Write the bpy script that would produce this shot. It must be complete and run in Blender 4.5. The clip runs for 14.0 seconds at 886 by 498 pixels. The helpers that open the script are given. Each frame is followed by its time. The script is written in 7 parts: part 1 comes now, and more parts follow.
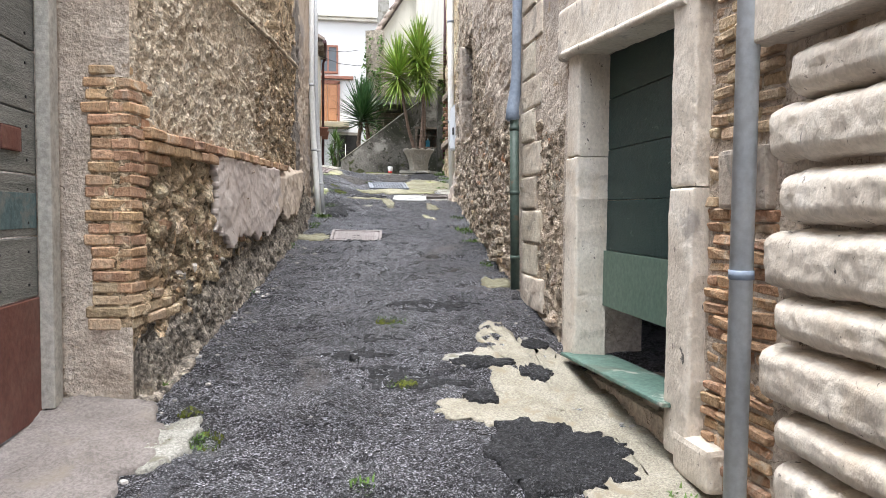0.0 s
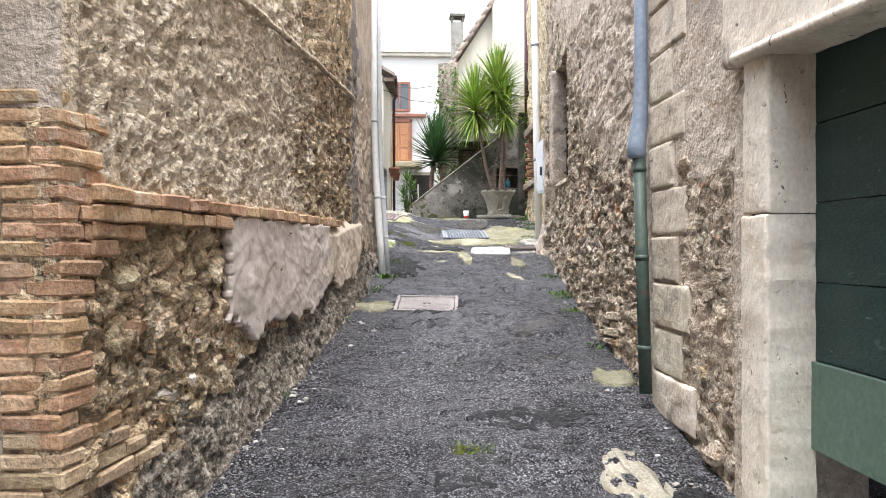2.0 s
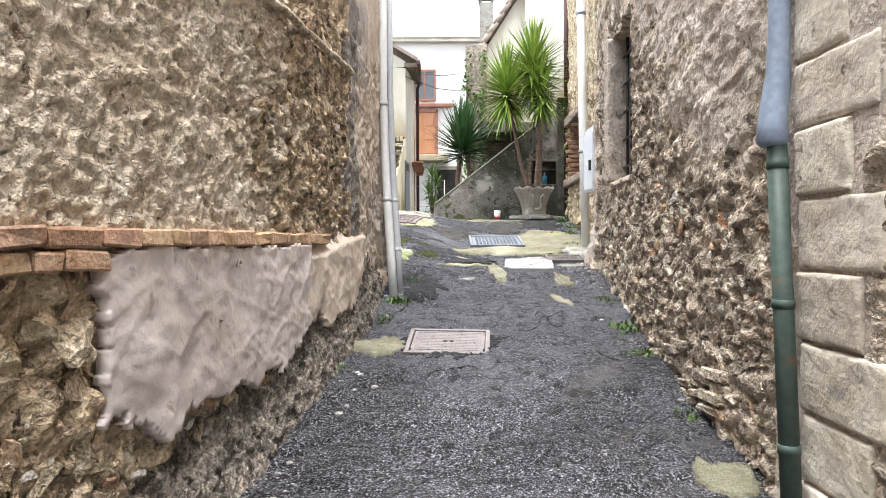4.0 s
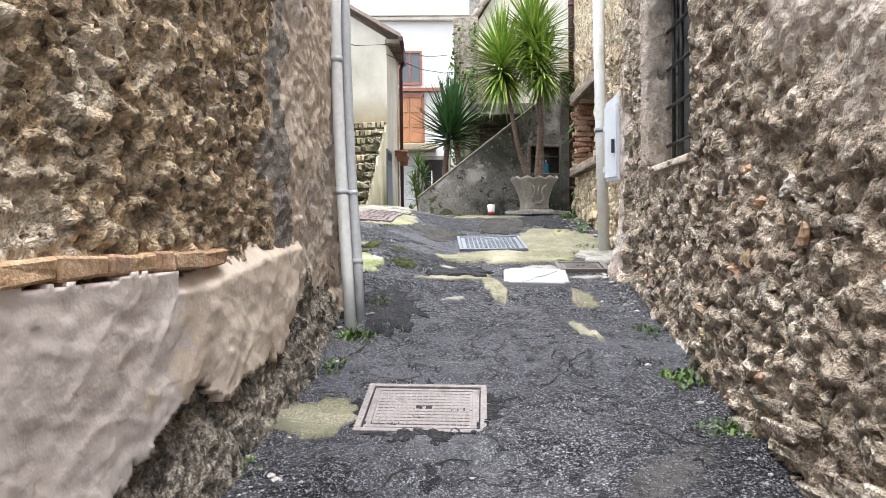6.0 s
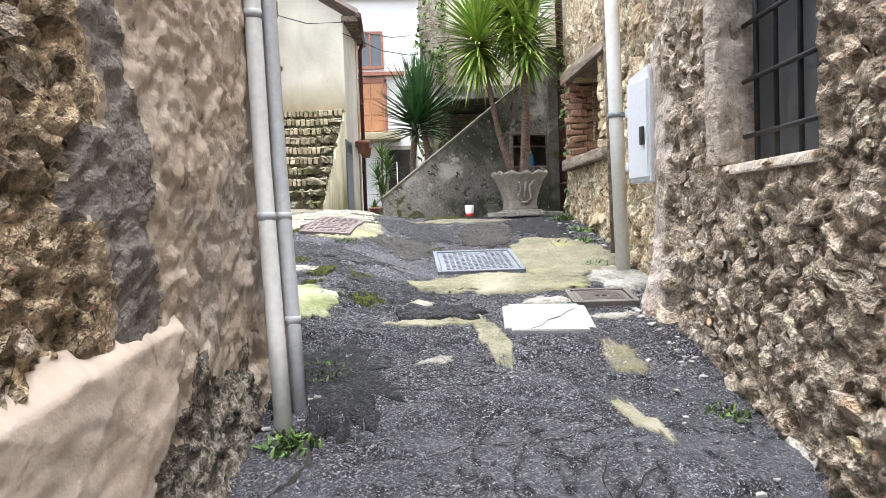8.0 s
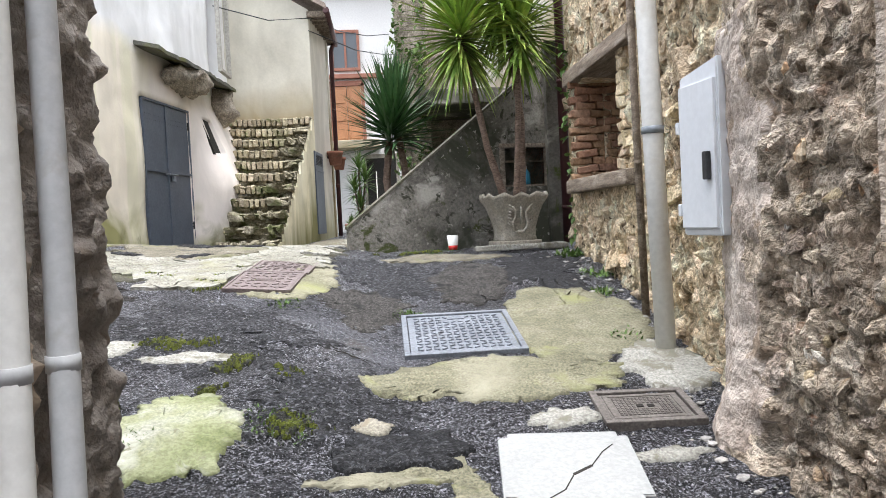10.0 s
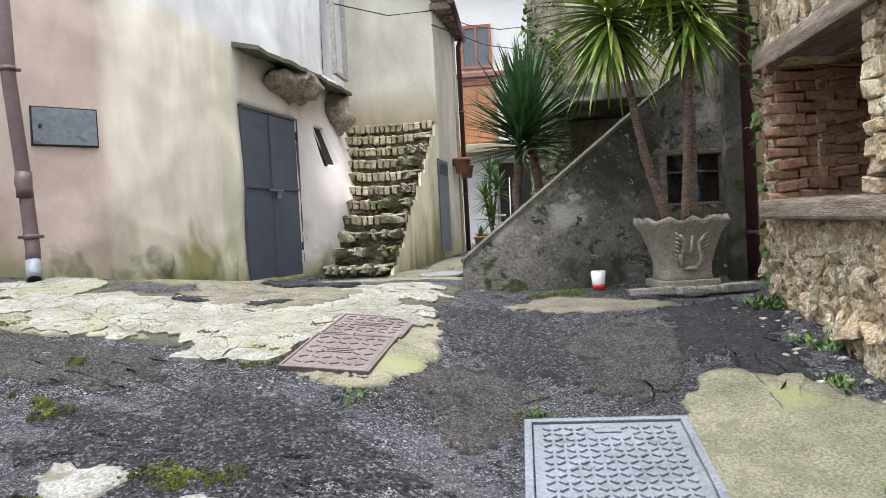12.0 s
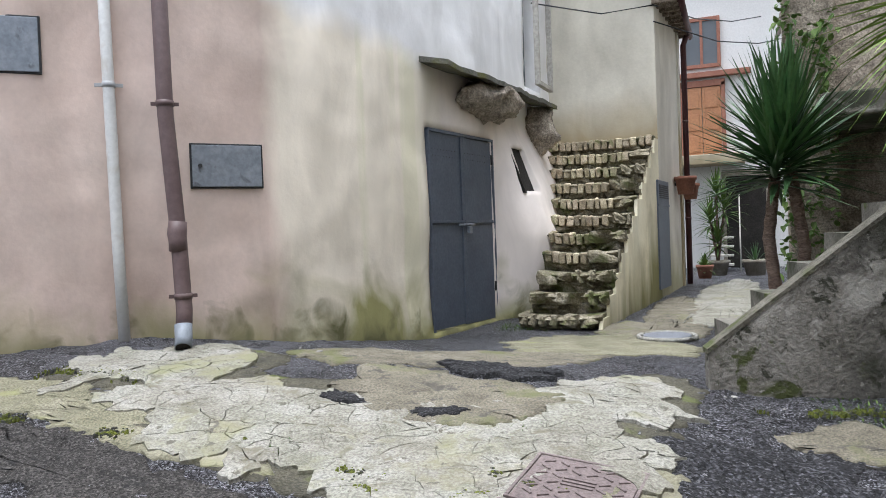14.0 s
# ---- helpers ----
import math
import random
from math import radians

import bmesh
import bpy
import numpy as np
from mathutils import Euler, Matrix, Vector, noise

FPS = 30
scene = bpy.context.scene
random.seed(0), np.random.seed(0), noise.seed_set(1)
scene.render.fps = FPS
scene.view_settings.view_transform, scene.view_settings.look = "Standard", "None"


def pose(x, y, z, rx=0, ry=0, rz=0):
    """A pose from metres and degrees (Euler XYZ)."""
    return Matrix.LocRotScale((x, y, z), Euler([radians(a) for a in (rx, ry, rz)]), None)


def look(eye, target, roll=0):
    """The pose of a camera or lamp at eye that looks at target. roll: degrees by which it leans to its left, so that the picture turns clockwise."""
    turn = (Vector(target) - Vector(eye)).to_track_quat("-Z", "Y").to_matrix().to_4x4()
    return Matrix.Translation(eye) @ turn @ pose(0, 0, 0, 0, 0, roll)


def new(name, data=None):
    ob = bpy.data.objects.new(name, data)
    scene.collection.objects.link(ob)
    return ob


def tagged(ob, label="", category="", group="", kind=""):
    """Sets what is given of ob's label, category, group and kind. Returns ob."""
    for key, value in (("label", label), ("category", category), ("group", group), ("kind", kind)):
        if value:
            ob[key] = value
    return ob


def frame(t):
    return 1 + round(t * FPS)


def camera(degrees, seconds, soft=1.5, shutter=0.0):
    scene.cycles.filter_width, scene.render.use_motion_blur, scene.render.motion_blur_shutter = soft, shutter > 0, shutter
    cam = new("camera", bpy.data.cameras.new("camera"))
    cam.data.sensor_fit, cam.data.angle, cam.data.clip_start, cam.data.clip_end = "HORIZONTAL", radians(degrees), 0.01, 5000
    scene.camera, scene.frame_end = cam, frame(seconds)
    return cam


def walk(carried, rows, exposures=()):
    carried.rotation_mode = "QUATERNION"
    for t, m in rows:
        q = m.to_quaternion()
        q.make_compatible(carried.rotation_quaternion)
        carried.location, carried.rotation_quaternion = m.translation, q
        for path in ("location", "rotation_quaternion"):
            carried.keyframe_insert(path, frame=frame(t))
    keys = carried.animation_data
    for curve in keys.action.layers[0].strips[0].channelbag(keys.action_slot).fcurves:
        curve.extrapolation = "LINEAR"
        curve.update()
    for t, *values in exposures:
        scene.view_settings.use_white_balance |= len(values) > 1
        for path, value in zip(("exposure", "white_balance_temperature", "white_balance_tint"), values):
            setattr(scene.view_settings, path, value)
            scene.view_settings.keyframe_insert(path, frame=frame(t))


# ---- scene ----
cam = camera(62.0, 14.0, 0.9)
PATH = [
    (0, (0.061, 0.04, 1.581), (0.345, 2.018, 1.481), 0.5),
    (0.5, (0.142, 0.463, 1.693), (0.492, 2.431, 1.65), 0.5),
    (1, (0.252, 0.844, 1.734), (0.606, 2.812, 1.743), -0.0),
    (1.5, (0.197, 1.27, 1.749), (0.395, 3.26, 1.769), -0.0),
    (2, (0.144, 1.709, 1.811), (0.227, 3.707, 1.809), -0.1),
    (2.5, (0.232, 2.157, 1.831), (0.192, 4.157, 1.822), -0.3),
    (3, (0.203, 2.501, 1.861), (0.059, 4.495, 1.857), 0.3),
    (3.5, (0.208, 2.9, 1.933), (0.192, 4.899, 1.921), 0.1),
    (6, (0.32, 5.096, 2.092), (0.349, 7.096, 2.053), -0.6),
    (6.5, (0.271, 5.482, 2.099), (0.308, 7.481, 2.045), -0.9),
    (7, (0.235, 5.837, 2.171), (0.298, 7.835, 2.106), -1.2),
    (7.5, (0.262, 6.236, 2.24), (0.363, 8.232, 2.165), -1.4),
    (10, (0.518, 8.177, 2.618), (0.665, 10.17, 2.544), -2.9),
    (10.5, (0.587, 8.556, 2.655), (0.628, 10.555, 2.601), -2.9),
    (11, (0.575, 8.859, 2.749), (0.462, 10.856, 2.72), -2.9),
    (11.5, (0.53, 9.238, 2.83), (0.341, 11.229, 2.798), -2.7),
    (12, (0.613, 9.62, 2.852), (0.389, 11.606, 2.796), -3.1),
    (12.5, (0.597, 9.942, 2.942), (0.168, 11.895, 2.88), -2.5),
    (13, (0.493, 10.302, 3.029), (-0.113, 12.206, 2.94), -1.7),
    (13.5, (0.436, 10.578, 3.112), (-0.321, 12.427, 3.029), -1.8),
    (14, (0.329, 10.895, 3.261), (-0.419, 12.749, 3.228), -2.1),
]
walk(cam, [(t, look(eye, target, roll)) for t, eye, target, roll in PATH],
     [(0, 2.33, 6350, 10), (3, 2.53, 6450, 10), (6.2, 2.4, 6300, 10), (7.5, 2.47, 6300, 10), (10, 2.1, 6300, 10), (12, 1.93, 6250, 10), (13.4, 1.92, 6200, 10), (14, 1.6, 6100, 10)])

# ---- light ----
world = bpy.data.worlds.new("world")
scene.world = world
world.use_nodes = True
wt = world.node_tree
wt.nodes.clear()
sky = wt.nodes.new("ShaderNodeTexSky")
sky.sky_type, sky.sun_disc = "NISHITA", False
sky.sun_elevation, sky.sun_rotation = radians(82), radians(203)
sky.dust_density, sky.air_density = 2.0, 1.0
haze = wt.nodes.new("ShaderNodeHueSaturation")
haze.inputs["Saturation"].default_value = 0.3
bg = wt.nodes.new("ShaderNodeBackground")
bg.inputs["Strength"].default_value = 0.15
wout = wt.nodes.new("ShaderNodeOutputWorld")
wt.links.new(sky.outputs[0], haze.inputs["Color"])
wt.links.new(haze.outputs[0], bg.inputs["Color"])
wt.links.new(bg.outputs[0], wout.inputs["Surface"])
sun = new("sun", bpy.data.lights.new("sun", "SUN"))
sun.data.energy, sun.data.angle, sun.data.color = 1.4, radians(40), (1.0, 0.985, 0.96)
sun.matrix_world = look((0, 0, 20), (0.05 * 20, 0.12 * 20, 0))


# ---- helpers of this scene ----
def interp(v, pts):
    for (a, p), (b, q) in zip(pts, pts[1:]):
        if v <= b:
            return p + (q - p) * (v - a) / (b - a)
    return pts[-1][1]


PROFILE = [(-60, -7.0), (-6, -0.75), (0, -0.06), (4.3, 0.50), (6.93, 0.99), (8.2, 1.255), (9.5, 1.52), (10.5, 1.73),
           (11.8, 1.925), (12.5, 2.04), (13.2, 2.16), (14.0, 2.27), (15, 2.345), (17, 2.35), (22, 2.44), (40, 2.6)]


def ground_z(x, y):
    """The height of the lane: a ramp that levels out in the court and climbs towards the court's far side."""
    z = interp(y, PROFILE)
    lift = interp(min(max(0.5 - x, 0), 4.0), [(0, 0), (0.6, 0.13), (1.6, 0.16), (3.0, 0.30), (4.0, 0.36)])
    w = interp(min(max(y, 9), 17), [(9, 0), (10.5, 0.4), (12.5, 1), (14.6, 1.0), (15.5, 0.6), (17, 0)])
    return z + lift * w


def fbm(x, y, z=0.0, octaves=4):
    return noise.fractal(Vector((x, y, z)), 0.9, 2.1, octaves)


def part(name, bm, material, parent=None, label="", smooth=False):
    """Links a bmesh as one mesh object, under a thing or a part."""
    me = bpy.data.meshes.new(name)
    bm.to_mesh(me)
    bm.free()
    if smooth:
        me.shade_smooth()
    return place(name, me, material, parent, label)


def place(name, me, material, parent=None, label="", m=None):
    if material and not me.materials:
        me.materials.append(material)
    ob = new(name, me)
    if parent:
        ob.parent = parent
    if m is not None:
        ob.matrix_basis = m
    if label:
        ob["label"] = label
    return ob


def empty(name, m, label, category, group="", kind=""):
    ob = new(name)
    ob.empty_display_size = 0.1
    ob.matrix_basis = m
    return tagged(ob, label, category, group, kind)


def box(bm, x0, x1, y0, y1, z0, z1, m=None, bevel=0.0, rough=0.0):
    made = bmesh.ops.create_cube(bm, size=1.0)["verts"]
    for v in made:
        v.co = Vector((x0 + (v.co.x + 0.5) * (x1 - x0), y0 + (v.co.y + 0.5) * (y1 - y0), z0 + (v.co.z + 0.5) * (z1 - z0)))
        if rough:
            v.co += Vector((random.uniform(-rough, rough), random.uniform(-rough, rough), random.uniform(-rough, rough)))
    if bevel:
        edges = list({e for v in made for e in v.link_edges})
        made = bmesh.ops.bevel(bm, geom=edges, offset=bevel, segments=2, profile=0.6, affect="EDGES")["verts"]
    if m is not None:
        bmesh.ops.transform(bm, matrix=m, verts=list(set(made)))
    return bm


def boxed(x0, x1, y0, y1, z0, z1, m=None, bevel=0.0, rough=0.0):
    return box(bmesh.new(), x0, x1, y0, y1, z0, z1, m, bevel, rough)


def tube(bm, points, radius, sides=12, closed=True):
    """A pipe along points; radius a number or one for each point."""
    rings = []
    points = [Vector(p) for p in points]
    for n, p in enumerate(points):
        way = (points[min(n + 1, len(points) - 1)] - points[max(n - 1, 0)]).normalized()
        side = way.cross(Vector((0.0, 1.0, 0.01)) if abs(way.y) < 0.9 else Vector((1, 0, 0))).normalized()
        up = side.cross(way)
        r = radius[n] if isinstance(radius, (list, tuple)) else radius
        rings.append([bm.verts.new(p + r * (math.cos(a) * side + math.sin(a) * up)) for a in (2 * math.pi * k / sides for k in range(sides))])
    for a, b in zip(rings, rings[1:]):
        for k in range(sides):
            bm.faces.new((a[k], a[(k + 1) % sides], b[(k + 1) % sides], b[k])).smooth = True
    if closed:
        bm.faces.new(rings[0][::-1])
        bm.faces.new(rings[-1])
    return bm


# ---- materials ----
def material(name, colours, scale=4.0, rough=0.85, bump=0.3, grain=60.0, stain=None, metal=0.0, vary=0.0, island=False, fine=0.5, stain_scale=0.8, stain_at=(0.5, 0.65), stretch=None, chips=None, deep=0.02):
    """Layers of noise between two or more colours, a stain of its own shape, fine relief; vary: change from piece to piece."""
    m = bpy.data.materials.new(name)
    m.use_nodes = True
    t = m.node_tree
    n, link = t.nodes, t.links.new
    b = n["Principled BSDF"]
    geo = n.new("ShaderNodeNewGeometry")
    pos = geo.outputs["Position"]
    if stretch:
        mp = n.new("ShaderNodeMapping")
        mp.inputs["Scale"].default_value = stretch
        link(pos, mp.inputs["Vector"])
        pos = mp.outputs[0]

    def noise_node(s, detail, distort=0.0):
        x = n.new("ShaderNodeTexNoise")
        x.inputs["Scale"].default_value, x.inputs["Detail"].default_value, x.inputs["Distortion"].default_value = s, detail, distort
        x.inputs["Roughness"].default_value = 0.62
        link(pos, x.inputs["Vector"])
        return x.outputs["Fac"]

    def ramp(fac, stops):
        r = n.new("ShaderNodeValToRGB")
        e = r.color_ramp.elements
        while len(e) < len(stops):
            e.new(0.5)
        for el, (p, c) in zip(e, stops):
            el.position, el.color = p, (*c, 1.0)
        link(fac, r.inputs["Fac"])
        return r.outputs["Color"]

    def mix(fac, a, bb, mode="MIX"):
        x = n.new("ShaderNodeMix")
        x.data_type, x.blend_type = "RGBA", mode
        for sock, v in ((x.inputs["Factor"], fac), (x.inputs["A"], a), (x.inputs["B"], bb)):
            if isinstance(v, (int, float)):
                sock.default_value = v
            elif isinstance(v, tuple):
                sock.default_value = (*v, 1.0)
            else:
                link(v, sock)
        return x.outputs["Result"]

    big = noise_node(scale, 6.0, 0.3)
    k = len(colours)
    col = ramp(big, [(0.3 + 0.4 * q / max(k - 1, 1), c) for q, c in enumerate(colours)])
    small = noise_node(grain, 3.0)
    spread = ramp(small, [(0.37, (1 - fine,) * 3), (0.63, (1.0,) * 3)])
    col = mix(1.0, col, spread, "MULTIPLY")
    if chips:
        vo = n.new("ShaderNodeTexVoronoi")
        vo.inputs["Scale"].default_value = chips[0]
        link(pos, vo.inputs["Vector"])
        sep = n.new("ShaderNodeSeparateColor")
        link(vo.outputs["Color"], sep.inputs[0])
        col = mix(1.0, col, ramp(sep.outputs[0], [(p, (v, v, v)) for p, v in chips[1]]), "MULTIPLY")
    for sc, at, c in ((stain_scale, stain_at, stain),) if stain and not isinstance(stain, list) else (stain or ()):
        s = noise_node(sc, 5.0, 0.5)
        f = ramp(s, [(p, (v, v, v)) for p, v in zip(at, (0, 1, 0))])
        col = mix(f, col, c)
    if vary:
        if island:
            rnd = geo.outputs["Random Per Island"]
        else:
            rnd = n.new("ShaderNodeObjectInfo").outputs["Random"]
        hs = n.new("ShaderNodeHueSaturation")
        mr = n.new("ShaderNodeMapRange")
        mr.inputs["To Min"].default_value, mr.inputs["To Max"].default_value = 1 - vary, 1 + vary
        link(rnd, mr.inputs["Value"])
        link(mr.outputs[0], hs.inputs["Value"])
        mh = n.new("ShaderNodeMath")
        mh.operation = "MULTIPLY_ADD"
        wn = n.new("ShaderNodeTexWhiteNoise")
        wn.noise_dimensions = "1D"
        link(rnd, wn.inputs["W"])
        link(wn.outputs["Value"], mh.inputs[0])
        mh.inputs[1].default_value, mh.inputs[2].default_value = 0.024, 0.488
        link(mh.outputs[0], hs.inputs["Hue"])
        link(col, hs.inputs["Color"])
        col = hs.outputs[0]
    link(col, b.inputs["Base Color"])
    b.inputs["Roughness"].default_value, b.inputs["Metallic"].default_value = rough, metal
    b.inputs["Specular IOR Level"].default_value = 0.3
    if bump:
        add = n.new("ShaderNodeMath")
        add.operation = "MULTIPLY_ADD"
        link(small, add.inputs[0])
        add.inputs[1].default_value = 0.35
        link(noise_node(grain * 0.25, 5.0), add.inputs[2])
        if chips:
            more = n.new("ShaderNodeMath")
            more.operation = "MULTIPLY_ADD"
            link(sep.outputs[1], more.inputs[0])
            more.inputs[1].default_value = 0.3
            link(add.outputs[0], more.inputs[2])
            add = more
        bp = n.new("ShaderNodeBump")
        bp.inputs["Strength"].default_value, bp.inputs["Distance"].default_value = bump, deep
        link(add.outputs[0], bp.inputs["Height"])
        link(bp.outputs[0], b.inputs["Normal"])
    return m


def layered_wall(name, colours, bands, scale, algae=None):
    """Stained plaster: tints that change along a way over the wall (bands: way, from, to, colour), with algae of its own shape near the foot."""
    m = material(name, colours, scale, 0.9, 0.15, 26, fine=0.05)
    t = m.node_tree
    n, link = t.nodes, t.links.new
    b = n["Principled BSDF"]
    col = b.inputs["Base Color"].links[0].from_socket
    geo = n.new("ShaderNodeNewGeometry")

    def noise_of(sc, detail, stretch=(1, 1, 1)):
        mp = n.new("ShaderNodeMapping")
        mp.inputs["Scale"].default_value = stretch
        link(geo.outputs["Position"], mp.inputs["Vector"])
        x = n.new("ShaderNodeTexNoise")
        x.inputs["Scale"].default_value, x.inputs["Detail"].default_value, x.inputs["Distortion"].default_value = sc, detail, 0.6
        link(mp.outputs[0], x.inputs["Vector"])
        return x.outputs["Fac"]

    for way, a, z, colour, wobble, streak in bands:
        dot = n.new("ShaderNodeVectorMath")
        dot.operation = "DOT_PRODUCT"
        link(geo.outputs["Position"], dot.inputs[0])
        dot.inputs[1].default_value = way
        add = n.new("ShaderNodeMath")
        add.operation = "MULTIPLY_ADD"
        link(noise_of(1.4, 6, streak), add.inputs[0])
        add.inputs[1].default_value = wobble
        link(dot.outputs["Value"], add.inputs[2])
        mr = n.new("ShaderNodeMapRange")
        mr.inputs["From Min"].default_value, mr.inputs["From Max"].default_value = a + wobble / 2, z + wobble / 2
        link(add.outputs[0], mr.inputs["Value"])
        mx = n.new("ShaderNodeMix")
        mx.data_type = "RGBA"
        link(mr.outputs[0], mx.inputs["Factor"])
        link(col, mx.inputs["A"])
        mx.inputs["B"].default_value = (*colour, 1)
        col = mx.outputs["Result"]
    fine = n.new("ShaderNodeValToRGB")
    fine.color_ramp.elements[0].color, fine.color_ramp.elements[1].color = (0.8, 0.79, 0.77, 1), (1.08, 1.07, 1.06, 1)
    fine.color_ramp.elements[0].position, fine.color_ramp.elements[1].position = 0.3, 0.7
    link(noise_of(2.6, 7, (1, 1, 0.45)), fine.inputs["Fac"])
    mx = n.new("ShaderNodeMix")
    mx.data_type, mx.blend_type = "RGBA", "MULTIPLY"
    mx.inputs["Factor"].default_value = 1.0
    link(col, mx.inputs["A"])
    link(fine.outputs["Color"], mx.inputs["B"])
    link(mx.outputs["Result"], b.inputs["Base Color"])
    return m


M = {}
# the thin contour stains draw cracks and paint the shade of flaked ledges
M["asphalt"] = material("asphalt", [(0.077, 0.077, 0.087), (0.153, 0.153, 0.17), (0.234, 0.234, 0.255)], 1.9, 0.46, 1.0, 110, [(0.55, (0.5, 0.68), (0.18, 0.183, 0.207)), (2.2, (0.6, 0.7), (0.046, 0.046, 0.053)), (1.1, (0.62, 0.72), (0.15, 0.14, 0.135)), (7, (0.585, 0.65), (0.028, 0.028, 0.033)), (0.8, (0.49, 0.5, 0.51), (0.018, 0.018, 0.02)), (1.7, (0.495, 0.5, 0.505), (0.03, 0.03, 0.033)), (30, (0.61, 0.66), (0.026, 0.026, 0.03)), (85, (0.6, 0.63), (0.5, 0.5, 0.54)), (150, (0.6, 0.64), (0.5, 0.5, 0.54))], fine=0.8, chips=(125, [(0.0, 0.12), (0.5, 0.5), (0.78, 1.4), (1.0, 5.0)]), deep=0.08)
M["asphalt_worn"] = material("worn_asphalt", [(0.11, 0.11, 0.124), (0.215, 0.215, 0.238), (0.31, 0.31, 0.336)], 1.9, 0.46, 1.0, 110, [(0.55, (0.5, 0.68), (0.26, 0.262, 0.285)), (2.2, (0.6, 0.7), (0.046, 0.046, 0.053)), (1.1, (0.62, 0.72), (0.15, 0.14, 0.135)), (7, (0.585, 0.65), (0.028, 0.028, 0.033)), (0.8, (0.49, 0.5, 0.51), (0.018, 0.018, 0.02)), (1.7, (0.495, 0.5, 0.505), (0.03, 0.03, 0.033)), (30, (0.61, 0.66), (0.026, 0.026, 0.03)), (85, (0.6, 0.63), (0.5, 0.5, 0.54)), (150, (0.6, 0.64), (0.5, 0.5, 0.54))], fine=0.8, chips=(125, [(0.0, 0.12), (0.5, 0.5), (0.78, 1.4), (1.0, 5.0)]), deep=0.08)
M["asphalt_dark"] = material("dark_asphalt", [(0.016, 0.016, 0.019), (0.036, 0.036, 0.04)], 4, 0.75, 1.0, 95, [(90, (0.62, 0.66), (0.13, 0.13, 0.13))], fine=0.7, chips=(95, [(0.0, 0.3), (0.7, 1.0), (1.0, 3.2)]))
M["asphalt_mid"] = material("tarry_asphalt", [(0.057, 0.057, 0.065), (0.122, 0.122, 0.136)], 3, 0.6, 1.0, 90, [(50, (0.6, 0.65), (0.24, 0.24, 0.25)), (9, (0.58, 0.66), (0.025, 0.025, 0.028))], fine=0.75, chips=(85, [(0.0, 0.2), (0.6, 0.8), (0.85, 1.6), (1.0, 3.4)]), deep=0.07)
M["gravel_asphalt"] = material("gravelly_asphalt", [(0.075, 0.07, 0.0675), (0.144, 0.134, 0.125)], 4, 0.9, 1.0, 130, [(10, (0.58, 0.66), (0.035, 0.034, 0.034))], fine=0.6, chips=(120, [(0.0, 0.4), (0.6, 1.0), (1.0, 2.0)]), deep=0.04)
M["roughcast"] = material("roughcast", [(0.533, 0.423, 0.303), (0.794, 0.664, 0.506), (0.885, 0.779, 0.635)], 5.0, 0.95, 1.0, 34, [(1.3, (0.58, 0.8), (0.54, 0.435, 0.31)), (13.0, (0.62, 0.66), (0.2, 0.145, 0.1))], fine=0.36, chips=(45, [(0.0, 0.78), (1.0, 1.12)]), deep=0.056)
# mortars: the darkest stain also paints the shade of pits and crevices
M["mortar"] = material("mortar", [(0.368, 0.266, 0.164), (0.676, 0.517, 0.343), (0.879, 0.741, 0.544)], 8, 0.95, 1.0, 38, [(2.0, (0.54, 0.7), (0.29, 0.22, 0.15)), (9, (0.64, 0.7), (0.72, 0.62, 0.48)), (12, (0.59, 0.635), (0.12, 0.085, 0.055)), (4.5, (0.67, 0.71), (0.44, 0.2, 0.11))], fine=0.46, chips=(14, [(0.0, 0.5), (0.35, 0.8), (0.7, 1.05), (1.0, 1.45)]), deep=0.062)
M["mortar_right"] = material("mortar_right", [(0.339, 0.265, 0.194), (0.559, 0.466, 0.364), (0.694, 0.617, 0.517)], 8, 0.95, 1.0, 38, [(1.7, (0.52, 0.68), (0.54, 0.44, 0.345)), (9, (0.64, 0.7), (0.78, 0.69, 0.56)), (12, (0.6, 0.645), (0.15, 0.11, 0.075)), (4.5, (0.66, 0.7), (0.47, 0.24, 0.14))], fine=0.4, chips=(15, [(0.0, 0.5), (0.35, 0.85), (0.7, 1.05), (1.0, 1.4)]), deep=0.056)
M["foot"] = material("dark_cement_foot", [(0.194, 0.171, 0.145), (0.389, 0.339, 0.282), (0.621, 0.544, 0.437)], 8, 0.95, 1.0, 46, [(9, (0.56, 0.62), (0.07, 0.06, 0.05))], fine=0.55, chips=(40, [(0.0, 0.6), (1.0, 1.25)]), deep=0.062)
M["tan_plaster"] = material("tan_plaster", [(0.38, 0.3, 0.23), (0.53, 0.435, 0.345), (0.62, 0.53, 0.44)], 3.0, 0.92, 0.6, 18, [(1.5, (0.55, 0.7), (0.34, 0.305, 0.28)), (9, (0.63, 0.67), (0.2, 0.155, 0.12)), (5, (0.62, 0.7), (0.6, 0.51, 0.42))], fine=0.14, deep=0.03)
M["patch_plaster"] = material("smeared_plaster", [(0.52, 0.442, 0.395), (0.624, 0.546, 0.499), (0.686, 0.614, 0.571)], 2.5, 0.8, 0.5, 14, [(7, (0.64, 0.68), (0.4, 0.33, 0.28))], fine=0.1)
M["patch_tan"] = material("tan_patch_plaster", [(0.52, 0.42, 0.33), (0.65, 0.545, 0.445), (0.73, 0.63, 0.53)], 2.0, 0.85, 0.4, 18, [(7, (0.64, 0.69), (0.42, 0.33, 0.25)), (2.5, (0.56, 0.7), (0.57, 0.475, 0.4))], fine=0.1, deep=0.02)
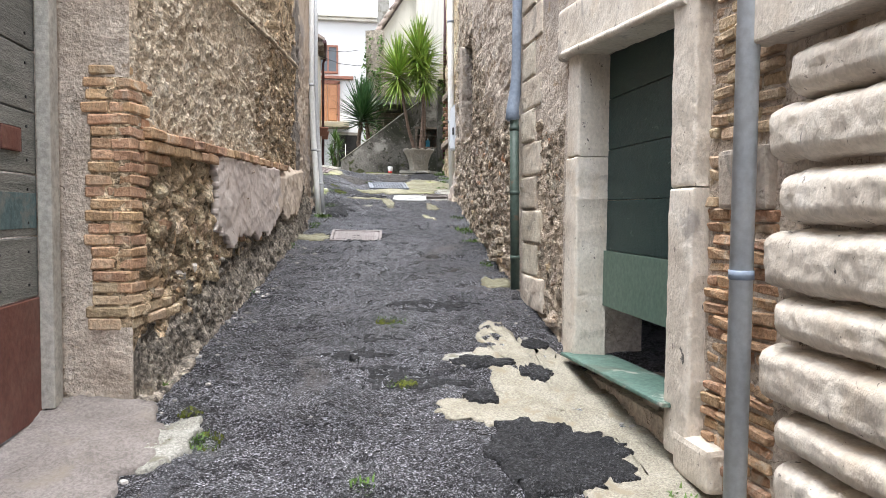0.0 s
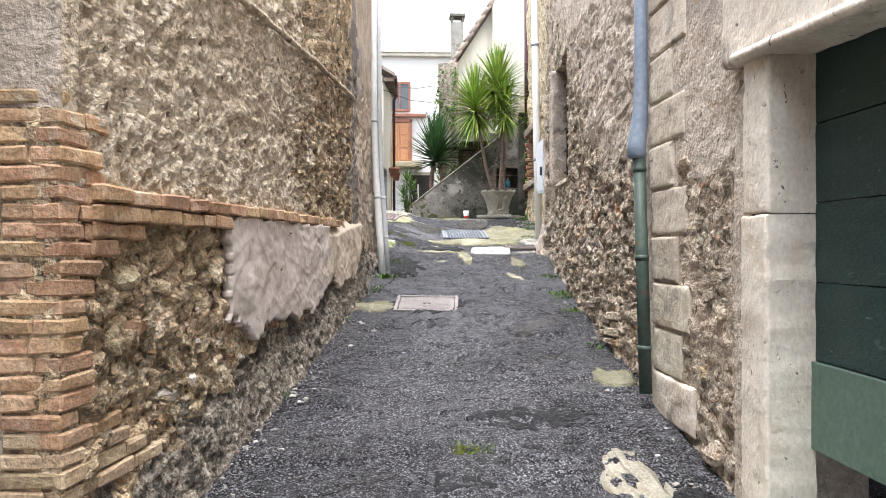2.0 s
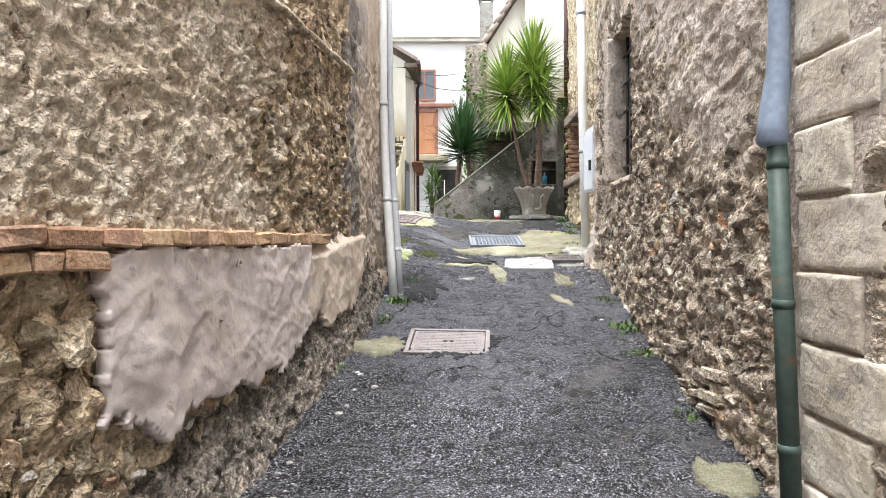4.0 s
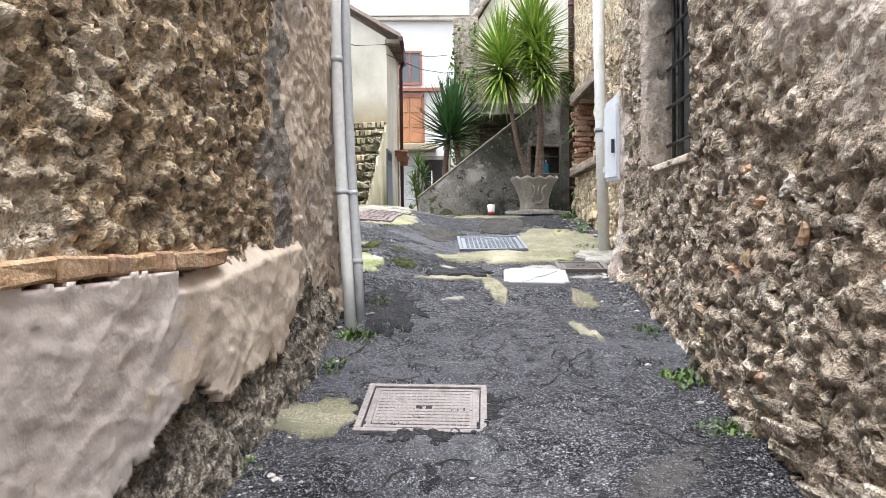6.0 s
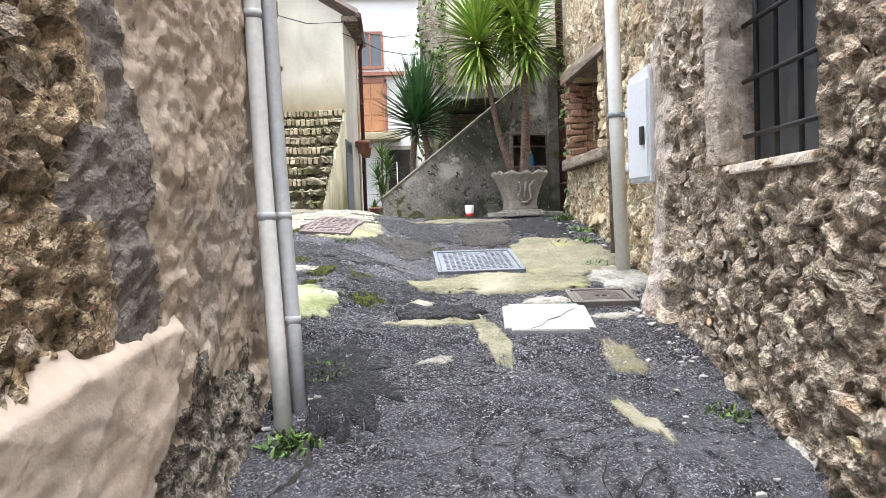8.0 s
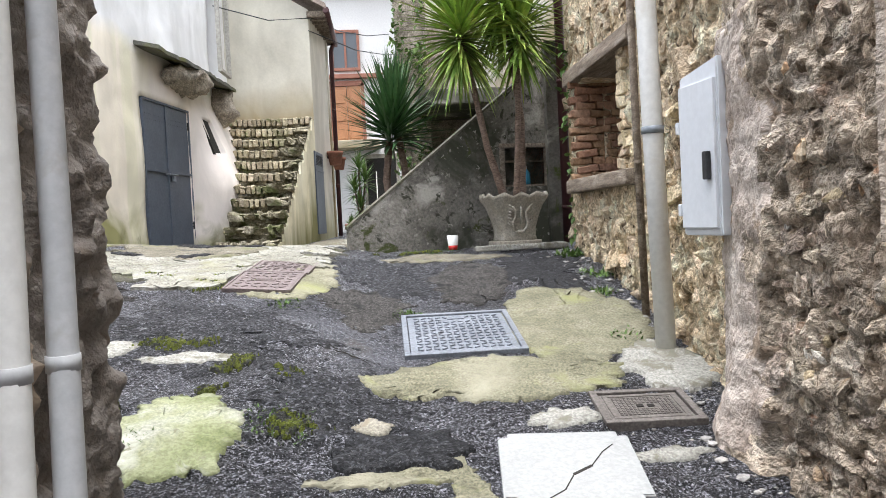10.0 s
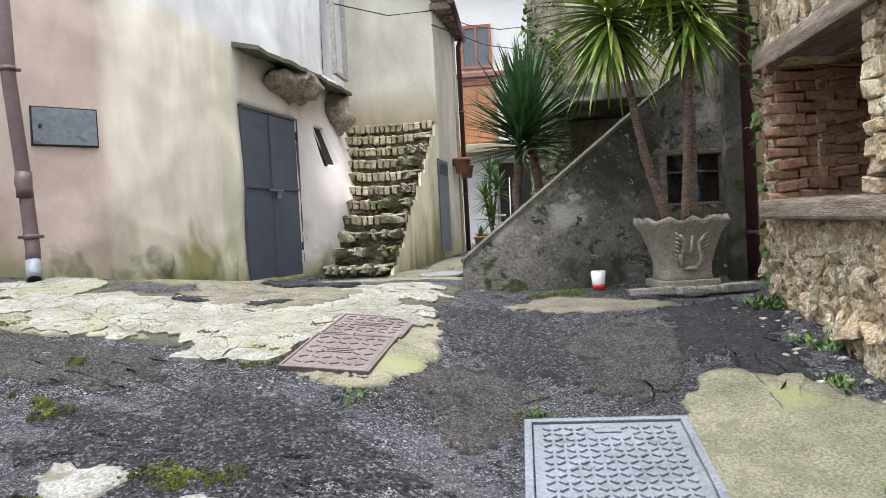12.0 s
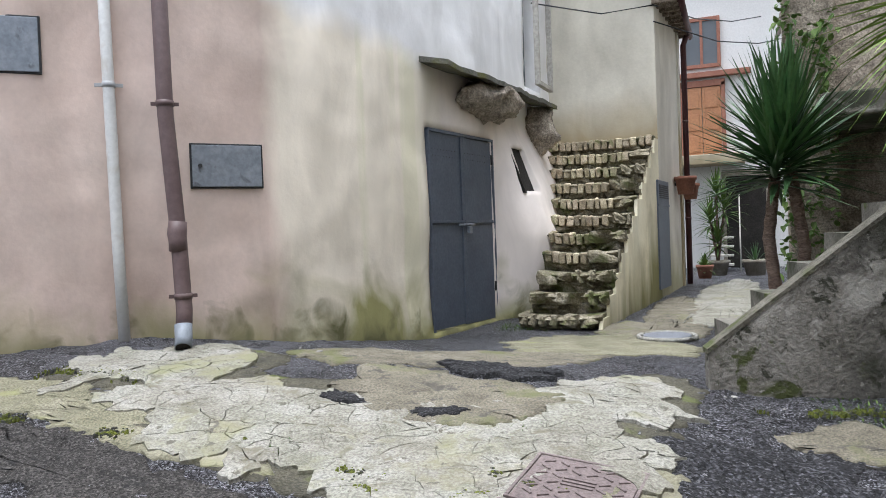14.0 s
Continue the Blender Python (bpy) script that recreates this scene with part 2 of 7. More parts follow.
M["pink_render"] = material("pinkish_render", [(0.36, 0.29, 0.24), (0.53, 0.455, 0.395), (0.63, 0.565, 0.505)], 4.0, 0.85, 0.9, 30, [(6, (0.6, 0.66), (0.3, 0.23, 0.17)), (14, (0.62, 0.66), (0.2, 0.16, 0.125)), (2, (0.58, 0.7), (0.42, 0.37, 0.33))], fine=0.3, deep=0.035)
M["lump_grey"] = material("lumpy_grey_render", [(0.166, 0.144, 0.126), (0.266, 0.238, 0.212), (0.338, 0.306, 0.277)], 4, 0.9, 0.9, 30, [(8, (0.6, 0.66), (0.16, 0.13, 0.105))], fine=0.2, deep=0.03)
M["coping"] = material("mouldy_coping", [(0.07, 0.066, 0.05), (0.13, 0.12, 0.095), (0.19, 0.175, 0.145)], 5, 0.92, 0.8, 50, [(4, (0.56, 0.66), (0.06, 0.07, 0.025))], fine=0.4)
# darker copy of the brick: the reveal's shade is put into its colour
M["shaded_reveal_brick"] = material("shaded_reveal_brick", [(0.26, 0.145, 0.085), (0.37, 0.215, 0.13), (0.44, 0.28, 0.18)], 6, 0.92, 0.8, 40, fine=0.35, vary=0.15)
M["parapet"] = material("parapet_render", [(0.129, 0.12, 0.104), (0.215, 0.2, 0.174), (0.321, 0.302, 0.267)], 1.7, 0.92, 0.7, 40, [(1.1, (0.48, 0.6), (0.05, 0.052, 0.036)), (2.6, (0.57, 0.66), (0.38, 0.36, 0.32)), (9, (0.58, 0.64), (0.05, 0.05, 0.036)), (4, (0.6, 0.66), (0.062, 0.072, 0.025)), (22, (0.62, 0.66), (0.3, 0.285, 0.25))], fine=0.35, deep=0.03)
M["plaster_grey"] = material("plaster_grey", [(0.439, 0.366, 0.299), (0.598, 0.518, 0.439), (0.732, 0.653, 0.567)], 1.8, 0.9, 0.8, 36, [(1.6, (0.55, 0.72), (0.29, 0.26, 0.235)), (5.0, (0.6, 0.68), (0.33, 0.25, 0.175)), (3.2, (0.495, 0.5, 0.505), (0.17, 0.14, 0.11)), (15, (0.64, 0.68), (0.2, 0.165, 0.13))], fine=0.3, deep=0.03)
M["court_stone"] = material("court_mortar", [(0.455, 0.343, 0.213), (0.805, 0.645, 0.44), (0.9, 0.9, 0.699)], 7, 0.95, 1.0, 42, [(11, (0.6, 0.645), (0.12, 0.085, 0.055)), (3, (0.58, 0.68), (0.42, 0.3, 0.16))], fine=0.45, chips=(26, [(0.0, 0.7), (1.0, 1.2)]), deep=0.05)
M["pink"] = layered_wall("pink_plaster", [(0.52, 0.4, 0.34), (0.64, 0.515, 0.45), (0.69, 0.58, 0.515)],
    [((0.5, 0.87, 0), 11.9, 12.1, (0.84, 0.77, 0.655), 0.7, (1, 1, 0.3)), ((0.5, 0.87, 0), 13.1, 13.5, (0.76, 0.72, 0.56), 3.0, (3, 3, 0.16)),
     ((0.5, 0.87, 0), 13.5, 13.9, (0.8, 0.735, 0.69), 0.7, (1, 1, 0.4)), ((0.0, 0.12, 1.0), 6.72, 6.95, (0.8, 0.8, 0.81), 0.5, (1, 1, 0.6)),
     ((0.15, -0.1, -1.0), -5.02, -4.45, (0.3, 0.29, 0.13), 1.6, (1.3, 1.3, 0.9)), ((0.15, -0.1, -1.0), -4.62, -4.25, (0.15, 0.145, 0.07), 1.8, (3, 3, 2.2))], 0.9)
M["cream"] = layered_wall("cream_plaster", [(0.53, 0.505, 0.43), (0.61, 0.585, 0.505), (0.66, 0.635, 0.555)],
    [((0, 0, -1.0), -5.0, -4.45, (0.36, 0.3, 0.19), 0.7, (1, 1, 1))], 0.8)
M["cream_side"] = layered_wall("pale_side_plaster", [(0.56, 0.53, 0.46), (0.64, 0.61, 0.54), (0.7, 0.67, 0.6)],
    [((0, 0, -1.0), -3.2, -2.5, (0.36, 0.34, 0.22), 0.8, (2, 2, 0.6))], 0.8)
M["stair_side"] = layered_wall("stair_side_plaster", [(0.65, 0.605, 0.436), (0.832, 0.773, 0.585), (0.9, 0.852, 0.676)],
    [((0, 0.3, -1.0), 2.6, 3.4, (0.22, 0.21, 0.09), 1.5, (2, 2, 0.4))], 2.0)
M["white_front"] = material("white_plaster", [(0.6, 0.59, 0.57), (0.67, 0.66, 0.64)], 0.5, 0.9, 0.15, 30, fine=0.1)
M["concrete"] = material("concrete", [(0.27, 0.261, 0.225), (0.378, 0.369, 0.333), (0.45, 0.441, 0.405)], 3, 0.9, 0.8, 80, [(7, (0.54, 0.62), (0.18, 0.171, 0.135))], fine=0.45)
M["pale_slab"] = material("cracked_concrete", [(0.205, 0.195, 0.153), (0.316, 0.307, 0.26), (0.391, 0.381, 0.344)], 4, 0.9, 0.8, 80, [(2.2, (0.56, 0.68), (0.235, 0.23, 0.145)), (6, (0.58, 0.66), (0.17, 0.16, 0.12)), (16, (0.6, 0.66), (0.12, 0.112, 0.09))], fine=0.45, vary=0.025)
M["yellow_conc"] = material("lichened_concrete", [(0.168, 0.161, 0.105), (0.252, 0.24, 0.164), (0.319, 0.301, 0.223)], 4, 0.92, 0.8, 90, [(6, (0.58, 0.66), (0.15, 0.142, 0.1)), (2, (0.58, 0.68), (0.235, 0.24, 0.115)), (0.9, (0.56, 0.7), (0.29, 0.275, 0.205))], fine=0.5)
M["lime_conc"] = material("mossy_pale_concrete", [(0.202, 0.226, 0.104), (0.326, 0.343, 0.207), (0.415, 0.415, 0.343)], 3.5, 0.9, 0.7, 70, [(1.7, (0.56, 0.66), (0.5, 0.495, 0.43)), (14, (0.6, 0.66), (0.2, 0.2, 0.13))], fine=0.3)
M["brown_conc"] = material("brown_concrete", [(0.145, 0.132, 0.0978), (0.221, 0.2, 0.153), (0.281, 0.259, 0.204)], 4, 0.92, 0.9, 90, [(2, (0.55, 0.66), (0.136, 0.14, 0.068)), (9, (0.58, 0.66), (0.085, 0.0808, 0.068))], fine=0.5)
M["sand_conc"] = material("sandy_concrete", [(0.255, 0.234, 0.183), (0.34, 0.315, 0.255), (0.391, 0.365, 0.306)], 4, 0.92, 0.7, 90, [(6, (0.57, 0.65), (0.24, 0.21, 0.155))], fine=0.4)
M["pinkish_slab"] = material("pinkish_slab", [(0.173, 0.151, 0.137), (0.238, 0.212, 0.198), (0.288, 0.259, 0.248)], 2.5, 0.8, 0.5, 60, [(2.2, (0.54, 0.66), (0.2, 0.175, 0.145))], fine=0.35)
M["gap_soil"] = material("mossy_soil", [(0.08, 0.076, 0.061), (0.146, 0.136, 0.097)], 8, 0.95, 1.0, 90, [(3, (0.58, 0.66), (0.11, 0.125, 0.045))], fine=0.5)
M["moss"] = material("moss", [(0.108, 0.132, 0.022), (0.235, 0.265, 0.043)], 14, 0.95, 1.0, 160, [(18, (0.48, 0.56), (0.05, 0.05, 0.046)), (40, (0.6, 0.66), (0.2, 0.2, 0.18))], fine=0.6)
M["grey_render"] = material("grey_render", [(0.106, 0.099, 0.085), (0.181, 0.168, 0.145), (0.276, 0.259, 0.226)], 1.6, 0.92, 0.6, 40, [(1.1, (0.47, 0.6), (0.045, 0.048, 0.032)), (2.6, (0.58, 0.68), (0.32, 0.3, 0.265)), (4.5, (0.56, 0.66), (0.06, 0.06, 0.045)), (3, (0.6, 0.66), (0.06, 0.075, 0.02))], fine=0.3)
M["metal_blue"] = material("painted_steel", [(0.085, 0.1, 0.13), (0.115, 0.135, 0.17)], 3, 0.45, 0.1, 40, [(6, (0.66, 0.74), (0.06, 0.055, 0.055))], fine=0.2)
M["green_door"] = material("green_paint", [(0.014, 0.04, 0.04), (0.028, 0.064, 0.06)], 3, 0.42, 0.25, 30, [(8, (0.64, 0.7), (0.07, 0.11, 0.1)), (14, (0.68, 0.72), (0.18, 0.24, 0.22))], fine=0.35, stretch=(1, 1.2, 4))
M["green_band"] = material("green_band_paint", [(0.105, 0.169, 0.134), (0.134, 0.198, 0.162)], 3, 0.55, 0.2, 30, fine=0.2)
M["green_board"] = material("green_board_paint", [(0.095, 0.167, 0.139), (0.142, 0.23, 0.194)], 5, 0.6, 0.3, 30, [(5, (0.58, 0.66), (0.42, 0.4, 0.35)), (3, (0.56, 0.7), (0.09, 0.11, 0.085))], fine=0.3)
M["stone"] = material("pale_stone", [(0.462, 0.396, 0.319), (0.594, 0.528, 0.44), (0.693, 0.632, 0.539)], 3.0, 0.88, 0.6, 34, [(13, (0.64, 0.69), (0.24, 0.2, 0.16)), (1.5, (0.58, 0.72), (0.44, 0.35, 0.255)), (5, (0.6, 0.68), (0.3, 0.275, 0.24))], fine=0.2, vary=0.12)
M["jamb_stone"] = material("jamb_stone", [(0.603, 0.53, 0.447), (0.738, 0.671, 0.582), (0.832, 0.78, 0.702)], 3.5, 0.85, 0.5, 50, [(3.4, (0.62, 0.7), (0.38, 0.345, 0.31)), (17, (0.66, 0.7), (0.13, 0.12, 0.11)), (1.8, (0.56, 0.7), (0.6, 0.5, 0.385)), (40, (0.66, 0.7), (0.24, 0.21, 0.18))], fine=0.16, stretch=(1, 1, 0.7))
M["rubble"] = material("rubble_stone", [(0.422, 0.31, 0.192), (0.646, 0.509, 0.347), (0.869, 0.745, 0.572)], 8, 0.92, 1.0, 50, [(5, (0.56, 0.66), (0.36, 0.26, 0.155)), (13, (0.62, 0.66), (0.16, 0.115, 0.075))], fine=0.45, vary=0.36, deep=0.062)
M["rubble_right"] = material("rubble_stone_right", [(0.404, 0.323, 0.242), (0.6, 0.506, 0.402), (0.778, 0.688, 0.581)], 8, 0.92, 1.0, 50, [(5, (0.56, 0.66), (0.46, 0.33, 0.21)), (13, (0.62, 0.66), (0.17, 0.125, 0.09))], fine=0.45, vary=0.36, deep=0.062)
M["rubble_stuff"] = material("rubble_stuff", [(0.372, 0.285, 0.189), (0.56, 0.451, 0.324), (0.751, 0.654, 0.523)], 8, 0.92, 1.0, 50, [(5, (0.56, 0.66), (0.36, 0.26, 0.155)), (13, (0.62, 0.66), (0.16, 0.115, 0.075))], fine=0.45, vary=0.38, island=True, deep=0.062)
M["rubble_tan_stuff"] = material("rubble_tan_stuff", [(0.366, 0.283, 0.198), (0.552, 0.449, 0.337), (0.721, 0.626, 0.504)], 8, 0.92, 1.0, 50, [(13, (0.62, 0.66), (0.17, 0.125, 0.09))], fine=0.4, vary=0.3, island=True, deep=0.062)
M["rubble_right_stuff"] = material("rubble_right_stuff", [(0.386, 0.308, 0.23), (0.57, 0.478, 0.377), (0.736, 0.653, 0.552)], 8, 0.92, 1.0, 50, [(5, (0.58, 0.68), (0.46, 0.33, 0.22)), (13, (0.62, 0.66), (0.17, 0.13, 0.1))], fine=0.45, vary=0.4, island=True, deep=0.062)
M["rubble_ochre"] = material("ochre_stone", [(0.343, 0.263, 0.163), (0.477, 0.384, 0.251), (0.58, 0.486, 0.34)], 8, 0.92, 0.9, 50, fine=0.4, vary=0.2, deep=0.04)
M["rubble_pale"] = material("pale_rubble_stone", [(0.56, 0.51, 0.45), (0.7, 0.65, 0.58), (0.8, 0.76, 0.7)], 8, 0.92, 0.8, 50, [(9, (0.6, 0.66), (0.4, 0.35, 0.3))], fine=0.3, vary=0.15, deep=0.03)
M["rubble_court"] = material("rubble_stone_court", [(0.51, 0.397, 0.242), (0.766, 0.616, 0.425), (0.9, 0.807, 0.608)], 7, 0.92, 0.9, 55, [(5, (0.58, 0.68), (0.42, 0.29, 0.15))], fine=0.4, vary=0.36, deep=0.04)
M["brick"] = material("brick", [(0.413, 0.249, 0.142), (0.566, 0.363, 0.225), (0.659, 0.476, 0.325)], 9, 0.92, 0.7, 60, [(6, (0.58, 0.68), (0.57, 0.48, 0.37)), (3, (0.58, 0.68), (0.3, 0.2, 0.135))], fine=0.35, vary=0.2)
M["brick_pale"] = material("pale_brick", [(0.44, 0.32, 0.21), (0.57, 0.43, 0.29), (0.63, 0.51, 0.37)], 9, 0.92, 0.7, 60, fine=0.35, vary=0.18)
M["nosing"] = material("nosing_brick", [(0.381, 0.314, 0.202), (0.538, 0.459, 0.325), (0.627, 0.56, 0.414)], 9, 0.92, 0.7, 60, [(3, (0.54, 0.64), (0.15, 0.16, 0.07))], fine=0.4, vary=0.35)
M["step_stone"] = material("mossy_stone", [(0.118, 0.103, 0.069), (0.266, 0.236, 0.162), (0.453, 0.413, 0.325)], 7, 0.95, 1.0, 50, [(3, (0.52, 0.64), (0.085, 0.095, 0.035))], fine=0.5)
M["pvc"] = material("grey_pvc", [(0.4, 0.41, 0.42), (0.48, 0.49, 0.5)], 2, 0.45, 0.05, 30, [(4, (0.6, 0.75), (0.33, 0.3, 0.26))], fine=0.12)
M["pvc_white"] = material("white_pvc", [(0.62, 0.62, 0.6), (0.68, 0.68, 0.66)], 2, 0.45, 0.05, 30, [(3, (0.6, 0.75), (0.5, 0.46, 0.4))], fine=0.1)
M["pipe_blue"] = material("blue_grey_pipe", [(0.2, 0.25, 0.33), (0.28, 0.33, 0.41)], 5, 0.5, 0.1, 30, fine=0.2)
M["pipe_pale"] = material("pale_pipe", [(0.5, 0.535, 0.57), (0.58, 0.615, 0.65)], 5, 0.5, 0.1, 30, fine=0.15)
M["pipe_green"] = material("green_pipe", [(0.052, 0.078, 0.065), (0.071, 0.1, 0.084)], 5, 0.55, 0.1, 30, [(5, (0.62, 0.7), (0.12, 0.075, 0.05))], fine=0.2)
M["pipe_brown"] = material("brown_pipe", [(0.112, 0.075, 0.075), (0.15, 0.105, 0.101)], 4, 0.45, 0.05, 30, fine=0.15)
M["pipe_red"] = material("dark_red_pipe", [(0.06, 0.025, 0.028), (0.09, 0.035, 0.035)], 4, 0.45, 0.05, 30, fine=0.2)
M["galvanised"] = material("galvanised_sheet", [(0.2, 0.225, 0.255), (0.28, 0.305, 0.34)], 8, 0.55, 0.05, 30, [(9, (0.6, 0.7), (0.12, 0.125, 0.14))], metal=0.2, fine=0.2)
M["cast_pink"] = material("pinkish_cast_iron", [(0.225, 0.198, 0.194), (0.306, 0.275, 0.27)], 4, 0.6, 0.4, 70, [(9, (0.58, 0.68), (0.171, 0.144, 0.135))], fine=0.3)
M["cast_grey"] = material("grey_cast_iron", [(0.19, 0.205, 0.235), (0.28, 0.3, 0.335)], 4, 0.5, 0.3, 70, [(9, (0.6, 0.7), (0.12, 0.12, 0.135))], metal=0.3, fine=0.3)
M["cast_brown"] = material("rusty_cast_iron", [(0.138, 0.11, 0.106), (0.225, 0.181, 0.175)], 5, 0.65, 0.4, 70, fine=0.35)
M["cast_dark"] = material("dark_cast_iron", [(0.12, 0.105, 0.095), (0.19, 0.17, 0.155)], 5, 0.65, 0.4, 70, fine=0.35)
M["marble"] = material("white_marble", [(0.314, 0.32, 0.314), (0.364, 0.37, 0.364)], 3, 0.55, 0.15, 60, [(7, (0.6, 0.72), (0.378, 0.369, 0.342))], fine=0.15)
M["wood_grey"] = material("weathered_wood", [(0.13, 0.135, 0.12), (0.22, 0.22, 0.2), (0.28, 0.275, 0.25)], 3, 0.85, 0.5, 40, fine=0.4, stretch=(4, 0.5, 5), vary=0.12)
M["wood_red"] = material("red_brown_paint", [(0.122, 0.049, 0.038), (0.171, 0.071, 0.056), (0.213, 0.113, 0.09)], 2, 0.6, 0.2, 30, fine=0.25)
M["wood_teal"] = material("teal_paint", [(0.09, 0.15, 0.16), (0.14, 0.2, 0.2)], 4, 0.7, 0.3, 30, [(4, (0.5, 0.65), (0.2, 0.2, 0.18))], fine=0.3)
M["wood_pale"] = material("pale_wood", [(0.42, 0.4, 0.36), (0.55, 0.53, 0.48)], 4, 0.8, 0.4, 30, fine=0.3)
M["timber"] = material("old_timber", [(0.169, 0.13, 0.098), (0.325, 0.26, 0.202), (0.494, 0.429, 0.351)], 4, 0.9, 0.9, 40, fine=0.5, stretch=(6, 0.7, 7))
M["orange_wood"] = material("orange_varnished_wood", [(0.378, 0.175, 0.088), (0.457, 0.226, 0.113)], 3, 0.5, 0.1, 30, fine=0.2)
M["glass"] = material("window_glass", [(0.08, 0.09, 0.1), (0.11, 0.12, 0.13)], 1, 0.1, 0.0, 30, fine=0.05)
M["iron"] = material("black_iron", [(0.025, 0.028, 0.03), (0.045, 0.045, 0.047)], 6, 0.5, 0.2, 60, fine=0.3)
# near black: puts the shade of rooms, holes and cracks into the colour
M["dark"] = material("hollow_shade", [(0.02, 0.018, 0.015), (0.04, 0.035, 0.03)], 3, 0.9, 0.2)
M["white_box"] = material("white_painted_box", [(0.6, 0.63, 0.67), (0.66, 0.69, 0.73)], 2, 0.4, 0.03, 30, fine=0.06)
M["terracotta"] = material("terracotta", [(0.277, 0.118, 0.082), (0.344, 0.164, 0.113)], 5, 0.85, 0.3, 40, fine=0.25)
M["planter"] = material("cast_stone", [(0.24, 0.208, 0.16), (0.344, 0.312, 0.256), (0.424, 0.392, 0.336)], 5, 0.9, 0.6, 60, [(3, (0.55, 0.68), (0.2, 0.175, 0.13))], fine=0.35)
M["trunk"] = material("palm_trunk", [(0.17, 0.115, 0.085), (0.29, 0.21, 0.165)], 9, 0.95, 1.0, 40, fine=0.5, stretch=(1, 1, 4))
M["soil"] = material("potting_soil", [(0.05, 0.04, 0.03), (0.09, 0.075, 0.055)], 9, 0.95, 0.8, 60, fine=0.5)
M["leaf_light"] = material("light_yucca_leaf", [(0.135, 0.232, 0.037), (0.239, 0.359, 0.067), (0.419, 0.463, 0.12)], 5, 0.45, 0.05, 30, fine=0.2, vary=0.35, island=True)
M["leaf_dark"] = material("dark_yucca_leaf", [(0.035, 0.085, 0.03), (0.07, 0.14, 0.05)], 5, 0.4, 0.05, 30, fine=0.2, vary=0.35, island=True)
M["weed"] = material("weed_leaf", [(0.07, 0.13, 0.03), (0.13, 0.21, 0.05)], 8, 0.6, 0.05, 30, fine=0.2, vary=0.3, island=True)
M["slate"] = material("mossy_slate", [(0.1, 0.1, 0.085), (0.19, 0.185, 0.155)], 5, 0.85, 0.8, 60, [(2, (0.5, 0.62), (0.13, 0.13, 0.05))], fine=0.4)
M["corbel"] = material("dark_rubble", [(0.193, 0.164, 0.136), (0.425, 0.367, 0.299), (0.637, 0.56, 0.463)], 9, 0.95, 1.0, 50, fine=0.5)
M["roof_tile"] = material("roof_tile", [(0.261, 0.206, 0.173), (0.372, 0.306, 0.262)], 6, 0.9, 0.5, 40, fine=0.35, vary=0.2)
M["cup_white"] = material("white_plastic", [(0.75, 0.75, 0.73), (0.8, 0.8, 0.78)], 3, 0.4, 0.0, 30, fine=0.03)
M["cup_red"] = material("red_plastic", [(0.55, 0.03, 0.03), (0.62, 0.05, 0.04)], 3, 0.4, 0.0, 30, fine=0.05)
M["blue_plastic"] = material("blue_plastic", [(0.05, 0.25, 0.4), (0.07, 0.3, 0.45)], 3, 0.3, 0.0, 30, fine=0.05)
M["pebble"] = material("pebbles", [(0.3, 0.285, 0.262), (0.45, 0.435, 0.413)], 8, 0.9, 0.3, 60, fine=0.3, vary=0.3, island=True)


# ---- large structure ----
def lattice(stops):
    out = []
    for (a, step), (b, _) in zip(stops, stops[1:]):
        count = max(1, round((b - a) / step))
        out += [a + k * (b - a) / count for k in range(count)]
    return out + [stops[-1][0]]


def lane_height(x, y):
    z = ground_z(x, y)
    if -8 < x < 4 and -3 < y < 30:
        z += 0.016 * fbm(x * 1.3, y * 1.3, 3.0) + 0.01 * fbm(x * 6, y * 6, 7.0, 2) + (0.009 * fbm(x * 19, y * 19, 5.0, 3) if y < 16 else 0.0)
        if y < 11.4:
            z += 0.013 * min(1.0, (11.4 - y) * 2) * max(-1.0, min(1.0, 11 * fbm(x * 0.8 + 7, y * 1.7, 31.0, 4)))
        ridge = abs(fbm(x * 0.9 + 0.3 * fbm(x * 5, y * 5, 2.0, 2), y * 1.1, 12.0, 3))
        z -= 0.014 * max(0.0, 1 - ridge * 14) if y < 12 else 0.0
    return z


def sheet(name, xs, ys, height, material):
    """Ground: one height field over a lattice of x and y."""
    co = [(x, y, height(x, y)) for y in ys for x in xs]
    w = len(xs)
    faces = [(j * w + i, j * w + i + 1, (j + 1) * w + i + 1, (j + 1) * w + i) for j in range(len(ys) - 1) for i in range(w - 1)]
    me = bpy.data.meshes.new(name)
    me.from_pydata(co, [], faces)
    me.shade_smooth()
    return place(name, me, material)


ground = tagged(sheet("ground", lattice([(-120, 20), (-8, 0.3), (-4.4, 0.045), (-1.3, 0.022), (2.0, 0.06), (2.6, 0.3), (8, 20), (120, 1)]),
                      lattice([(-60, 6), (-2, 0.12), (2, 0.022), (12.6, 0.032), (16, 0.1), (27, 0.5), (40, 20), (200, 1)]), lane_height, M["asphalt"]),
                "worn and patched dark asphalt lane between old walls", "ground", kind="structure")


